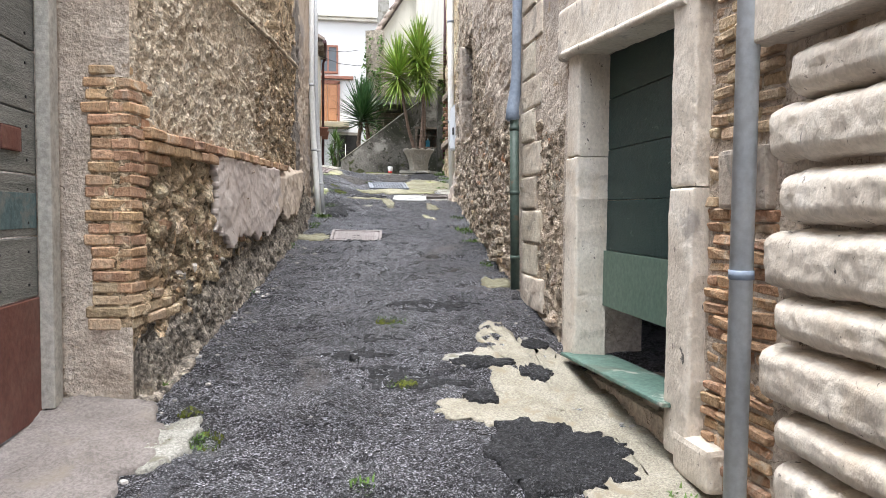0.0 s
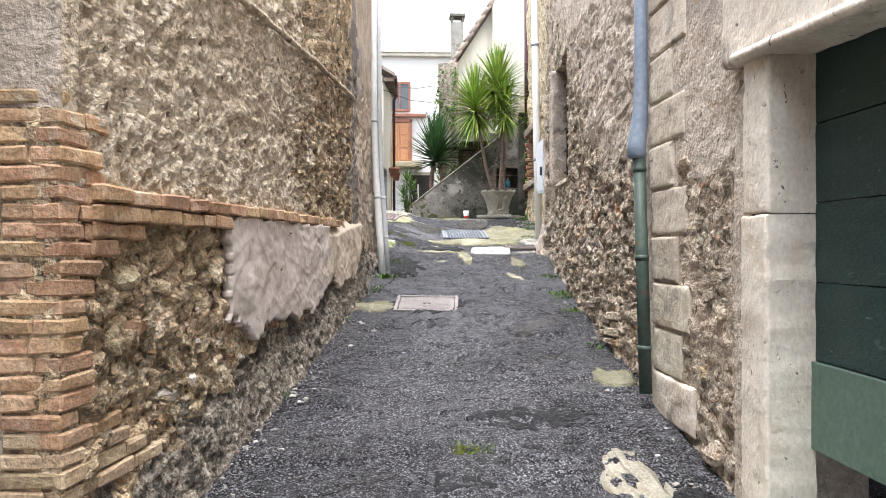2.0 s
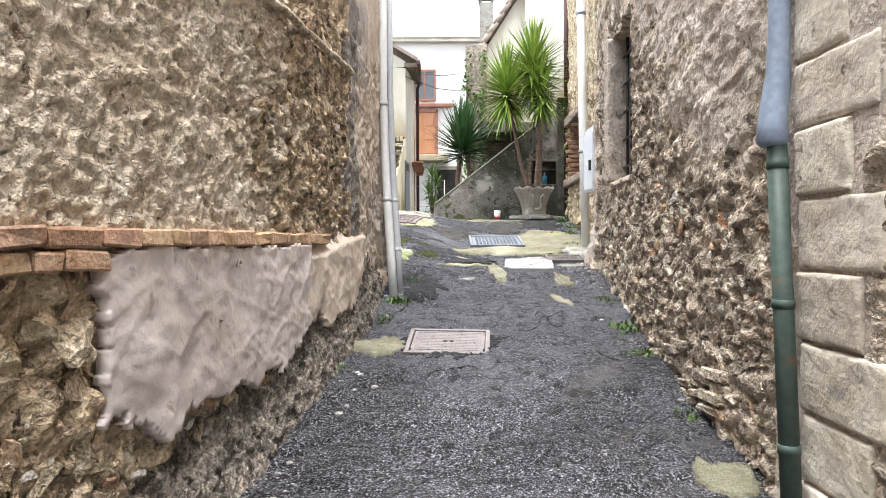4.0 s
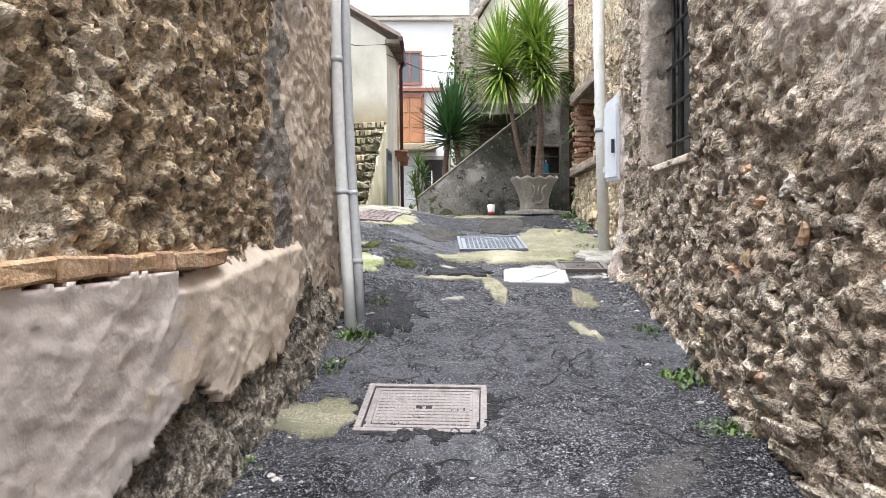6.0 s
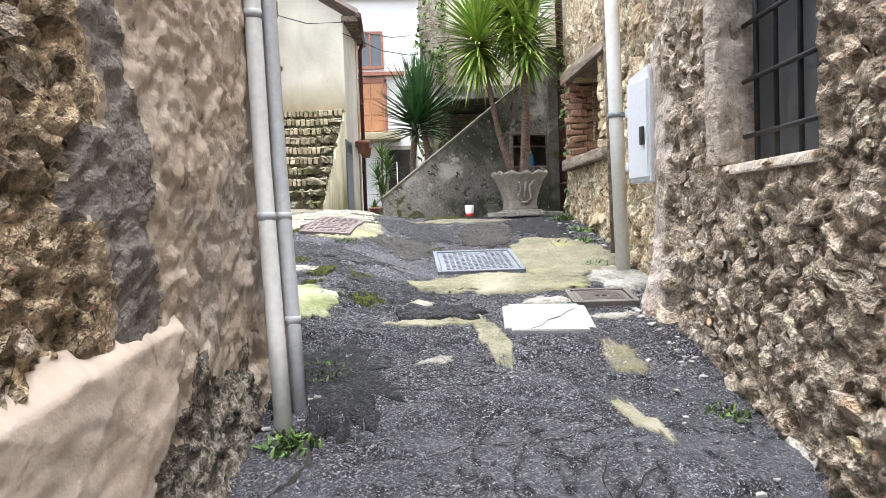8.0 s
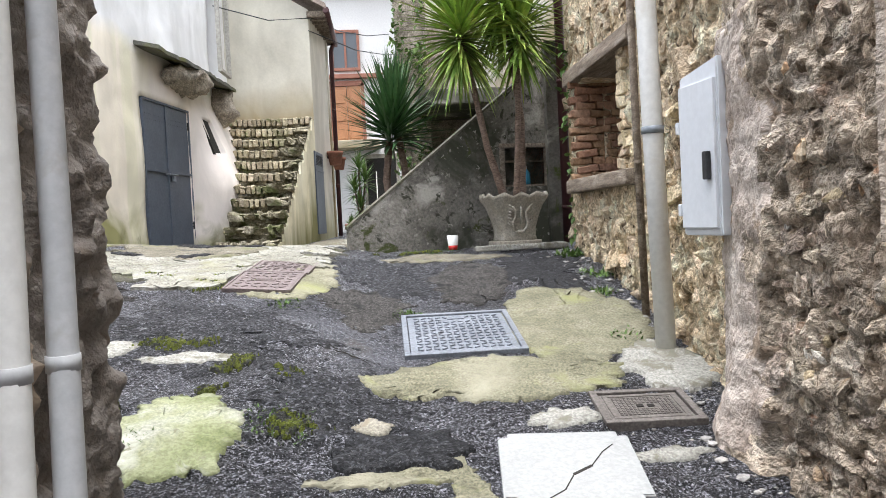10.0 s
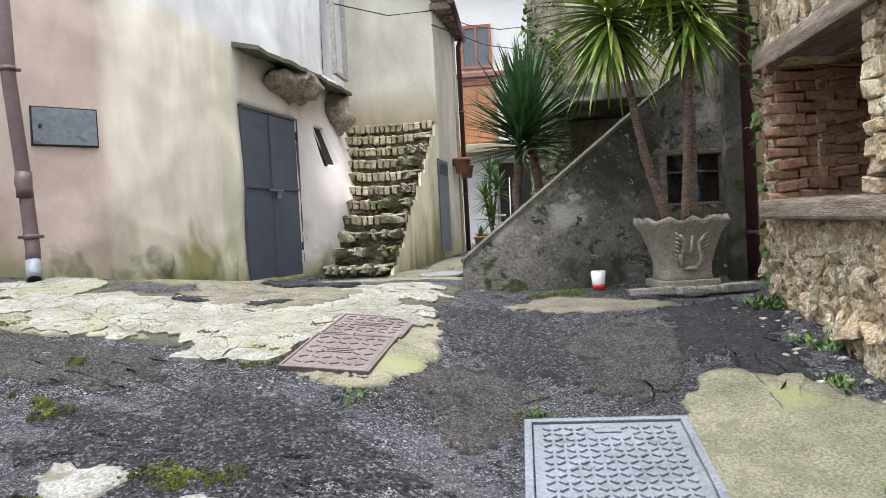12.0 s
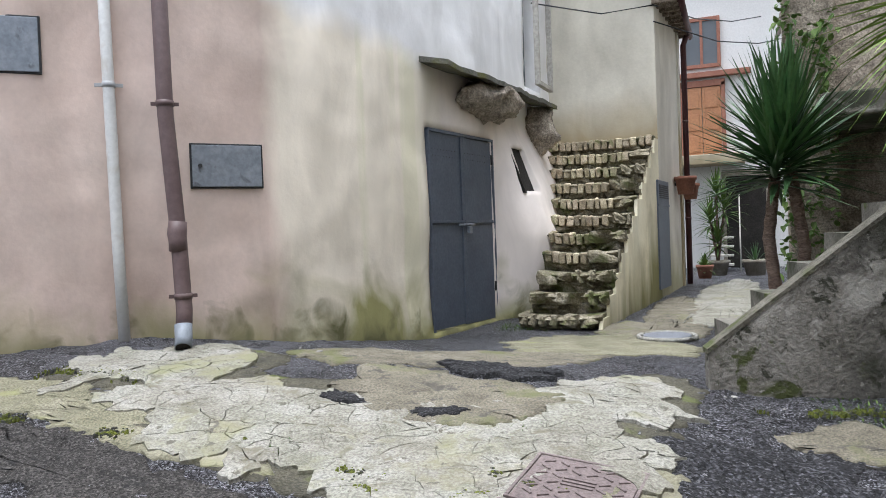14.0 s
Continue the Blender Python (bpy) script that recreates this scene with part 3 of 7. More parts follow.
def wall(name, line, zs, depth, materials, relief, ss_stops, holes=(), label="", zone=None, keep=None, parent=None, at_hole=0.5):
    """A thick wall along a plan line of (x, y), its face to the right of the line's way. zs: lattice of heights; ss_stops: lattice along
    the line; relief(x, y, z, s): how far the face stands out; holes: (s0, s1, z0, z1); zone: which material; keep: which cells exist."""
    line = [Vector(p) for p in line]
    runs = [0.0]
    for a, b in zip(line, line[1:]):
        runs.append(runs[-1] + (b - a).length)

    def at(s):
        for k in range(len(line) - 1):
            if s <= runs[k + 1] or k == len(line) - 2:
                way = (line[k + 1] - line[k]).normalized()
                return line[k] + way * (s - runs[k]), Vector((way.y, -way.x))

    def normal_at(s):
        return (at(max(0, s - 0.1))[1] + at(min(runs[-1], s + 0.1))[1]).normalized()

    def cuts(stops, edges):
        marks = lattice(stops)
        for e in edges:
            near = min(range(len(marks)), key=lambda k: abs(marks[k] - e))
            if 0 < near < len(marks) - 1:
                marks[near] = e
        return sorted(set(marks))

    ss = cuts(ss_stops if ss_stops[-1][0] > 0 else ss_stops[:-1] + [(runs[-1], 1)], [h[k] for h in holes for k in (0, 1)] + runs[1:-1])
    zz = cuts(zs, [h[k] for h in holes for k in (2, 3)])
    w = len(ss)
    spots = [(at(s)[0], normal_at(s)) for s in ss]
    co = []
    for front in (True, False):
        for z in zz:
            for s, (p, nn) in zip(ss, spots):
                edge = any(h[0] - 1e-6 <= s <= h[1] + 1e-6 and h[2] - 1e-6 <= z <= h[3] + 1e-6 for h in holes)
                d = relief(p.x, p.y, z, s) * (at_hole if edge else 1.0) if front else -depth
                co.append((p.x + nn.x * d, p.y + nn.y * d, z))
    half = w * len(zz)
    there = {}
    for j in range(len(zz) - 1):
        for i in range(w - 1):
            s, z = (ss[i] + ss[i + 1]) / 2, (zz[j] + zz[j + 1]) / 2
            p = (spots[i][0] + spots[i + 1][0]) / 2
            if not any(h[0] < s < h[1] and h[2] < z < h[3] for h in holes) and (keep is None or keep(p.x, p.y, z, s)):
                there[i, j] = zone(p.x, p.y, z, s) if zone else 0
    faces, slots = [], []
    for (i, j), m in there.items():
        a, b, c, d = j * w + i, j * w + i + 1, (j + 1) * w + i + 1, (j + 1) * w + i
        faces += [(a, b, c, d), (half + d, half + c, half + b, half + a)]
        slots += [m, m]
        for di, dj, p, q in ((0, -1, a, b), (1, 0, b, c), (0, 1, c, d), (-1, 0, d, a)):
            if (i + di, j + dj) not in there:
                faces.append((q, p, half + p, half + q))
                slots.append(m)
    me = bpy.data.meshes.new(name)
    me.from_pydata(co, [], faces)
    for m in materials:
        me.materials.append(m)
    me.polygons.foreach_set("material_index", slots)
    me.shade_smooth()
    me.validate()
    ob = place(name, me, None, parent)
    if not parent:
        tagged(ob, label, "wall", kind="structure")
    return ob


def run_at(line, y):
    """How far along a plan line the height y of the plan is first reached."""
    total = 0.0
    for (ax, ay), (bx, by) in zip(line, line[1:]):
        length = math.hypot(bx - ax, by - ay)
        if min(ay, by) <= y <= max(ay, by) and ay != by:
            return total + length * (y - ay) / (by - ay)
        total += length
    return total


def spot(line, y):
    """The point of a plan line at y, and the way along it towards +y."""
    for (ax, ay), (bx, by) in zip(line, line[1:]):
        if min(ay, by) <= y <= max(ay, by) and ay != by:
            f = (y - ay) / (by - ay)
            way = Vector((bx - ax, by - ay))
            return Vector((ax + f * (bx - ax), y)), (way if way.y > 0 else -way).normalized()
    return Vector(line[-1]), Vector((0, 1))


def cobble(x, y, z, size, key=0.0):
    """Bulges of stones set in mortar, 0 to 1."""
    d, _ = noise.voronoi(Vector((x / size, y / size, z / size * 1.35 + key)))
    return max(0.0, min(1.0, (d[1] - d[0]) * 2.2))


def ruin(a, z, size, key=0.0):
    """Broken stones of uneven depth and tilt with sharp joints, about -1 to 1."""
    a += 0.25 * size * fbm(a / size * 0.7, z / size * 0.7, key + 3.0, 2)
    z += 0.25 * size * fbm(a / size * 0.7, z / size * 0.7, key + 8.0, 2)
    q = Vector((a / size, z / size * 1.5, key))
    d, near = noise.voronoi(q)
    p = near[0]
    h = math.sin(p.x * 127.1 + p.y * 311.7 + p.z * 74.7) * 4375.85 % 1.0
    h2, h3 = h * 57.3 % 1.0, h * 91.7 % 1.0
    joint = max(0.0, 1 - (d[1] - d[0]) * 3.5)
    return (h - 0.5) * 1.3 + (q.x - p.x) * (h2 - 0.5) * 1.6 + (q.y - p.y) * (h3 - 0.5) * 1.6 - joint * (0.35 + 0.75 * h3)


# left house
LEFT_FACE = [(-1.06, 4.28), (-0.92, 5.15), (-0.75, 6.1), (-0.51, 7.66), (-0.36, 8.9), (-0.345, 9.3), (-0.275, 10.3)]
LEFT = [(-1.62, -8.0), (-1.50, 1.6), (-1.46, 4.33)] + LEFT_FACE + [(-0.45, 10.42), (-4.5, 10.2)]
S_DOOR0, S_DOOR1 = run_at(LEFT, 2.0), run_at(LEFT, 4.18)
S_PIER, S_END = run_at(LEFT, 4.33), run_at(LEFT, 10.3)


def left_relief(x, y, z, s):
    if s < S_PIER:
        return 0.01 * fbm(y * 3, z * 3, 1.0)
    if y < 4.4 and x < -1.0:
        return 0.008 * fbm(x * 6, z * 6, 1.0, 3)
    r = 0.012 * fbm(x * 2, y * 2, z * 2)
    if y > 8.35 + 0.12 * fbm(y, z * 3, 8.0, 2) and z > 1.75:
        return r + 0.012 * fbm(y * 7, z * 5, 4.0, 3) + 0.015 + (0.05 * fbm(x * 9 + y * 9, z * 8, 14.0, 3) + 0.012 * ruin(x + y, z, 0.12, 2.0) if y > 9.85 else 0.007 * ruin(y, z, 0.16, 3.0) + 0.006 * ruin(y, z, 0.06, 6.0))
    if z > 1.97:
        coarse = 0.35 + max(0.0, fbm(y * 1.1, z * 1.1, 6.0, 2)) + (0.75 if y > 6.8 else 0.0)
        return r + 0.012 * fbm(y * 6, z * 6, 2.0, 3) + 0.016 * coarse * ruin(y, z, 0.1, 2.5) + 0.011 * ruin(y, z, 0.05, 7.5) + 0.01 * fbm(y * 30, z * 30, 9.0, 2)
    foot = z - ground_z(x + 0.2, y)
    if foot < 0.32 + 0.1 * fbm(y * 2.5, 1.0, 0, 2):
        return r + 0.07 * max(0, 0.3 - foot) / 0.3 + 0.012 * fbm(y * 11, z * 11, 3.0, 3) + 0.014 * ruin(y, z, 0.07, 4.5)
    return r - 0.006 + 0.02 * fbm(y * 5, z * 5, 2.0, 3) + 0.027 * ruin(y, z, 0.15, 1.5) + 0.012 * ruin(y, z, 0.06, 5.5) + 0.008 * fbm(y * 30, z * 30, 9.0, 2)


def left_zone(x, y, z, s):
    if s < S_PIER + 0.42 and y < 4.4:
        return 1 if x > -1.27 and 0.93 < z < 2.3 else 4
    wob = fbm(y * 4, z * 4, 9.0, 3)
    if s > S_END - 0.42:
        return 5
    if 8.42 < y - 0.2 * wob < 8.66 and z > 1.7:
        return 5
    if y > 8.4 + 0.15 * wob and (z > 1.85 + 0.2 * wob or y > 9.6):
        return 3
    if z > 1.97:
        return 1 if y > 7.0 + 0.7 * wob + 0.2 * (z - 2) else 0
    return 2 if z - ground_z(x + 0.2, y) < 0.32 + 0.14 * wob + 0.14 * max(0, min(1, y - 5)) else 1


WIN0, WIN1 = run_at(LEFT, 6.95), run_at(LEFT, 7.55)
wall_left = wall("wall_left", LEFT, [(-1.5, 0.3), (0.3, 0.015), (3.5, 0.1), (5.6, 1)], 0.4,
                 [M["roughcast"], M["mortar"], M["foot"], M["tan_plaster"], M["plaster_grey"], M["lump_grey"]], left_relief,
                 [(0, 0.5), (S_DOOR1 - 2.2, 0.1), (S_PIER, 0.016), (S_END + 0.3, 0.3), (0, 1)][:4] + [(S_END + 4.4, 1)],
                 [(S_DOOR0, S_DOOR1, 0.38, 3.0), (WIN0, WIN1, 3.28, 4.5)],
                 "old rough-cast wall of rubble and brick, patched with plaster", left_zone)

# right house
RIGHT_FACE = [(1.80, -8.0), (1.74, 2.2), (1.71, 3.0), (1.65, 5.1), (1.64, 6.9), (1.66, 8.6), (1.72, 9.7), (1.78, 10.7), (1.93, 11.15), (2.02, 12.0), (2.13, 14.0), (2.18, 14.7)]
RIGHT = [(5.5, 14.75), (2.35, 14.75)] + RIGHT_FACE[::-1]


def right_relief(x, y, z, s):
    r = 0.012 * fbm(x * 2, y * 2, z * 2 + 5)
    if s < 3.3:
        return r
    if y < 6.45:
        return r * 0.6 + 0.006 * fbm(y * 10, z * 10, 3.0, 3) + (0.02 * (cobble(x, y, z, 0.12) - 0.5) if 5.1 < y < 5.75 and z < 2.25 else 0)
    top = 2.35 + 0.35 * fbm(y * 1.5, z, 4.0, 2) + max(0, y - 7.6) * 0.9
    big = 0.044 if z < top else 0.014
    if y > 11.1:
        big = 0.045
    if 10.5 + 0.12 * fbm(z * 3, 2.0, 6.0, 2) < y < 11.15 and z < 3.3:
        foot = max(0.0, 0.45 - (z - ground_z(x, y))) / 0.45
        return r + 0.026 + 0.012 * fbm(y * 8, z * 8, 1.0, 3) + 0.012 * fbm(y * 3, z * 6, 6.0, 3) + 0.004 * ruin(y * 0.6, z, 0.12, 4.0) + 0.004 * ruin(y, z, 0.045, 2.0) + 0.11 * foot ** 1.6 * max(0.0, 1 - abs(y - 10.72) / 0.4)
    along = y if y > 9 or z > 1.75 or fbm(y * 2, z * 4, 8.0, 2) < 0 else y * 0.6
    return r - 0.006 + 0.02 * fbm(y * 5, z * 5, 5.0, 3) + 0.5 * big * ruin(along, z, 0.17 if y > 9.8 else 0.13, 3.5) + (0.01 if z < top else 0.007) * ruin(y, z, 0.05, 6.5) + 0.006 * fbm(y * 30, z * 30, 9.0, 2)


def right_zone(x, y, z, s):
    wob = fbm(y * 4, z * 4, 19.0, 3)
    if s < 3.3 or y > 11.15 + 0.1 * wob:
        return 2
    if 10.55 + 0.2 * wob < y and z < 3.3 + 0.15 * wob:
        return 3
    if y < 6.45:
        return 1 if 5.1 < y < 5.75 and z < 2.2 + 0.2 * wob else 0
    return 1 if z < 2.45 + 0.4 * wob + max(0, y - 7.4) * 0.9 else 0


def right_run(y):
    return 3.15 + run_at([(2.35, 14.75)] + RIGHT_FACE[::-1], y)


wall_right = wall("wall_right", RIGHT, [(-1.5, 0.3), (0.3, 0.017), (3.9, 0.12), (7.2, 1)], 0.5,
                  [M["plaster_grey"], M["mortar_right"], M["court_stone"], M["pink_render"]], right_relief,
                  [(0, 0.3), (3.1, 0.019), (right_run(6.4), 0.04), (right_run(2.6), 0.3), (right_run(-7.9), 1)],
                  [(right_run(14.4), right_run(12.92), 2.9, 3.7), (right_run(9.86), right_run(9.0), 2.51, 3.75), (right_run(4.87), right_run(3.36), 0.55, 2.62)],
                  "old house wall of rubble stone under flaking grey plaster", right_zone)

# court house, a rounded corner of stained plaster
COURT = [(-6.0, 12.2), (-3.45, 14.5), (-3.04, 14.86), (-2.74, 15.2), (-2.54, 15.7), (-2.38, 16.3), (-2.24, 16.95), (-2.05, 18.05), (-1.97, 19.2), (-1.93, 20.5)]


def court_run(y):
    return run_at(COURT, y)


wall_court = wall("wall_court", COURT, [(1.8, 0.06), (6.0, 0.2), (8.0, 1)], 0.4, [M["pink"]],
                  lambda x, y, z, s: 0.02 * fbm(s * 1.2, z * 1.2, 21.0) + 0.006 * fbm(s * 6, z * 6, 2.0, 2) + (0.05 * max(0, 2.75 - z) if y > 15 else 0)
                  + 0.46 * max(0.0, min(1.0, (4.45 - z) / 1.2)) * max(0.0, min(1.0, (y - 18.2) / 0.5)),
                  [(0, 0.2), (2.0, 0.06), (court_run(20.4), 1)], [(court_run(16.97), court_run(18.17), 2.4, 4.25), (court_run(18.6), court_run(18.9), 3.72, 4.2), (court_run(19.35), court_run(19.95), 5.0, 6.4)],
                  "pink and cream stained plaster house wall, green with algae at its foot", at_hole=1.0)


def prism(bm, outline, depth_vector):
    """A slab: a flat outline of 3D points, pushed along a vector."""
    a = [bm.verts.new(Vector(p)) for p in outline]
    b = [bm.verts.new(Vector(p) + Vector(depth_vector)) for p in outline]
    bm.faces.new(a)
    bm.faces.new(b[::-1])
    for k in range(len(a)):
        bm.faces.new((a[k], b[k], b[(k + 1) % len(a)], a[(k + 1) % len(a)]))
    bmesh.ops.recalc_face_normals(bm, faces=bm.faces[:])
    return bm


# house over the steps
bm = prism(bmesh.new(), [(-1.97, 20.35, 2.0), (-0.58, 20.35, 2.0), (-0.58, 20.35, 6.15), (-1.97, 20.35, 7.0)], (0, 0.35, 0))
wall_upper = tagged(part("wall_upper", bm, M["cream"]), "cream plaster gable wall over the mossy steps, stained at its foot", "wall", kind="structure")
bm = prism(bmesh.new(), [(-0.58, 20.35, 2.0), (-0.42, 22.2, 2.0), (-0.42, 22.2, 6.12), (-0.58, 20.35, 6.12)], (-0.35, 0.03, 0))
wall_side = tagged(part("wall_side", bm, M["cream_side"]), "pale plaster side wall along the narrow passage", "wall", kind="structure")
bm = prism(bmesh.new(), [(-0.42, 22.2, 2.0), (-3.0, 22.4, 2.0), (-3.0, 22.4, 6.9), (-0.42, 22.2, 6.1)], (0, -0.3, 0))
wall_back = tagged(part("wall_back", bm, M["cream"]), "plaster back wall of the house over the steps", "wall", kind="structure")
# house front at the end of the lane
bm = bmesh.new()
box(bm, -7, 7, 26.0, 26.4, 1.8, 8.25)
wall_far = tagged(part("wall_far", bm, M["white_front"]), "white plaster house front closing the lane", "wall", kind="structure")
bm = bmesh.new()
box(bm, -7, 7, 25.82, 26.0, 8.1, 8.2, bevel=0.02)
box(bm, -7, 7, 25.76, 26.3, 8.2, 8.3, bevel=0.02)
part("cornice", bm, M["cream"], wall_far)
# behind the outside stair
bm = bmesh.new()
box(bm, 0.78, 1.25, 19.0, 19.5, 2.0, 6.15, rough=0.05)
wall_terrace = tagged(part("wall_terrace", bm, M["corbel"]), "dark old stone pier overgrown with ivy", "wall", kind="structure")
bm = boxed(1.25, 2.6, 19.4, 19.8, 2.0, 4.15)
tagged(part("wall_recess", bm, M["corbel"]), "dark rubble wall under the terrace", "wall", kind="structure")
bm = boxed(1.25, 1.95, 19.35, 19.7, 4.37, 5.6, rough=0.03)
tagged(part("wall_ruin", bm, M["corbel"]), "old dark stone wall standing on the terrace", "wall", kind="structure")
bm = boxed(1.0, 2.6, 17.9, 19.6, 4.16, 4.36, bevel=0.02)
tagged(part("terrace_slab", bm, M["grey_render"]), "grey concrete terrace slab over a dark recess", "slab", kind="structure")
bm = prism(bmesh.new(), [(2.34, 15.62, 2.0), (2.34, 22.0, 2.0), (2.34, 22.0, 8.4), (2.34, 15.62, 8.4)], (0.4, 0, 0))
wall_house = tagged(part("wall_house", bm, M["cream"]), "cream plaster house wall above the outside stair", "wall", kind="structure")
bm = prism(bmesh.new(), [(1.12, 22.0, 4.0), (3.6, 22.0, 4.0), (3.6, 22.0, 8.9), (2.6, 22.0, 8.75), (1.12, 22.0, 6.5)], (0, 0.4, 0))
wall_gable = tagged(part("wall_gable", bm, M["cream"]), "cream plaster gable of the upper house", "wall", kind="structure")

# outside stair with its parapet, and a framed niche in it
U = Vector((0.963, 0.269, 0))
BACK = Vector((-0.269, 0.963, 0)) * 0.1
FOOT = Vector((0.16, 15.03, 0))


def on_parapet(u, z):
    return FOOT + U * u + Vector((0, 0, z))


def parapet_top(u):
    return 2.60 + 0.765 * u


bm = bmesh.new()
N0, N1, NZ0, NZ1 = 1.58, 2.1, 2.93, 3.32
for outline in ([(0, 1.9), (N0, 1.9), (N0, parapet_top(N0)), (0, parapet_top(0))], [(N0, 1.9), (N1, 1.9), (N1, NZ0), (N0, NZ0)],
                [(N0, NZ1), (N1, NZ1), (N1, parapet_top(N1)), (N0, parapet_top(N0))], [(N1, 1.9), (2.3, 1.9), (2.3, parapet_top(2.3)), (N1, parapet_top(N1))]):
    prism(bm, [on_parapet(u, z) for u, z in outline], BACK)
stair_parapet = tagged(part("stair_parapet", bm, M["parapet"]), "grey cement parapet of an outside stair, black with mould", "parapet", kind="structure")
bm = prism(bmesh.new(), [on_parapet(u, z) - BACK * 0.06 for u, z in ((-0.01, parapet_top(0) - 0.01), (2.3, parapet_top(2.3) - 0.01), (2.3, parapet_top(2.3) + 0.015), (-0.01, parapet_top(0) + 0.015))], BACK * 1.12)
part("coping", bm, M["coping"], stair_parapet, "mouldy worn edge of the parapet")
outside_stair = empty("outside_stair", Matrix(), "terracotta edged cement stair behind the parapet", "stair", kind="structure")
for k in range(9):
    u = 0.25 + 0.23 * k
    bm = prism(bmesh.new(), [on_parapet(u, 2.2) + BACK, on_parapet(2.3, 2.2) + BACK, on_parapet(2.3, parapet_top(u) - 0.12) + BACK, on_parapet(u, parapet_top(u) - 0.12) + BACK], BACK * 8)
    part("step", bm, M["terracotta"] if k > 6 else M["grey_render"], outside_stair)

# added walls and an unseen ceiling keep sky light out; near black paints shade
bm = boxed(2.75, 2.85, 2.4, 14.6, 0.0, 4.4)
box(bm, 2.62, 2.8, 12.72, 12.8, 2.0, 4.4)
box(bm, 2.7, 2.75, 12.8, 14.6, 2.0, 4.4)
tagged(part("wall_inner", bm, M["dark"]), "added near-black wall that keeps the rooms behind the openings dark", "wall", kind="structure")
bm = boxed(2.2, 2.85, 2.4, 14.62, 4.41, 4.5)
tagged(part("ceiling_inner", bm, M["dark"]), "added unseen ceiling that keeps sky light out of the rooms", "ceiling", kind="structure")
bm = boxed(-1.6, -1.5, 6.4, 8.2, 3.0, 4.8)
tagged(part("wall_inner_left", bm, M["dark"]), "added near-black wall behind the upper window", "wall", kind="structure")


# ---- pieces that many things share ----
PIECES = {}


def brick_mesh(key, length, height, depth, material, rough=0.006):
    """One of four worn brick shapes of that size, centred on its face's foot: x along, y out of the wall, z up."""
    key = (key, round(length, 2), round(height, 3), material.name, random.randrange(4))
    if key not in PIECES:
        bm = bmesh.new()
        box(bm, -length / 2, length / 2, -depth, 0, 0, height, rough=rough)
        bmesh.ops.bevel(bm, geom=bm.edges[:], offset=min(0.008, height * 0.16), segments=1, affect="EDGES")
        me = bpy.data.meshes.new("brick")
        bm.to_mesh(me)
        bm.free()
        me.materials.append(material)
        PIECES[key] = me
    return PIECES[key]


def stone_mesh(material, kind):
    key = ("stone", material.name, kind)
    if key not in PIECES:
        rnd = random.Random(hash(kind) % 1000 + 17)
        bm = bmesh.new()
        bmesh.ops.create_cube(bm, size=1.0)
        bmesh.ops.subdivide_edges(bm, edges=bm.edges[:], cuts=2, use_grid_fill=True)
        flats = [(Vector((rnd.uniform(-1, 1), rnd.uniform(-1, 1), rnd.uniform(-1, 1))).normalized(), rnd.uniform(0.26, 0.44)) for _ in range(7)]
        for v in bm.verts:
            v.co = v.co.lerp(v.co.normalized() * 0.56, 0.2)
            for way, far in flats:
                v.co -= way * max(0.0, v.co.dot(way) - far)
            q = v.co * 3.1 + Vector((kind * 5.3, 0, 0))
            v.co += v.co.normalized() * (0.13 * noise.noise(q) + 0.07 * noise.noise(q * 2.3)) + Vector((rnd.uniform(-1, 1), rnd.uniform(-1, 1), rnd.uniform(-1, 1))) * 0.02
        me = bpy.data.meshes.new("stone")
        bm.to_mesh(me)
        bm.free()
        me.materials.append(material)
        PIECES[key] = me
    return PIECES[key]


def frame_on(line, y, z, out, side):
    """A pose on a wall's face: x along, y out of the wall, z up. side: -1 for faces towards -x, 1 towards +x."""
    p, way = spot(line, y)
    outward = Vector((way.y, -way.x)) * side
    o3 = Vector((outward.x, outward.y, 0))
    a3 = o3.cross(Vector((0, 0, 1)))
    m = Matrix(((a3.x, o3.x, 0, 0), (a3.y, o3.y, 0, 0), (0, 0, 1, 0), (0, 0, 0, 1)))
    m.translation = Vector((p.x, p.y, z)) + o3 * out
    return m


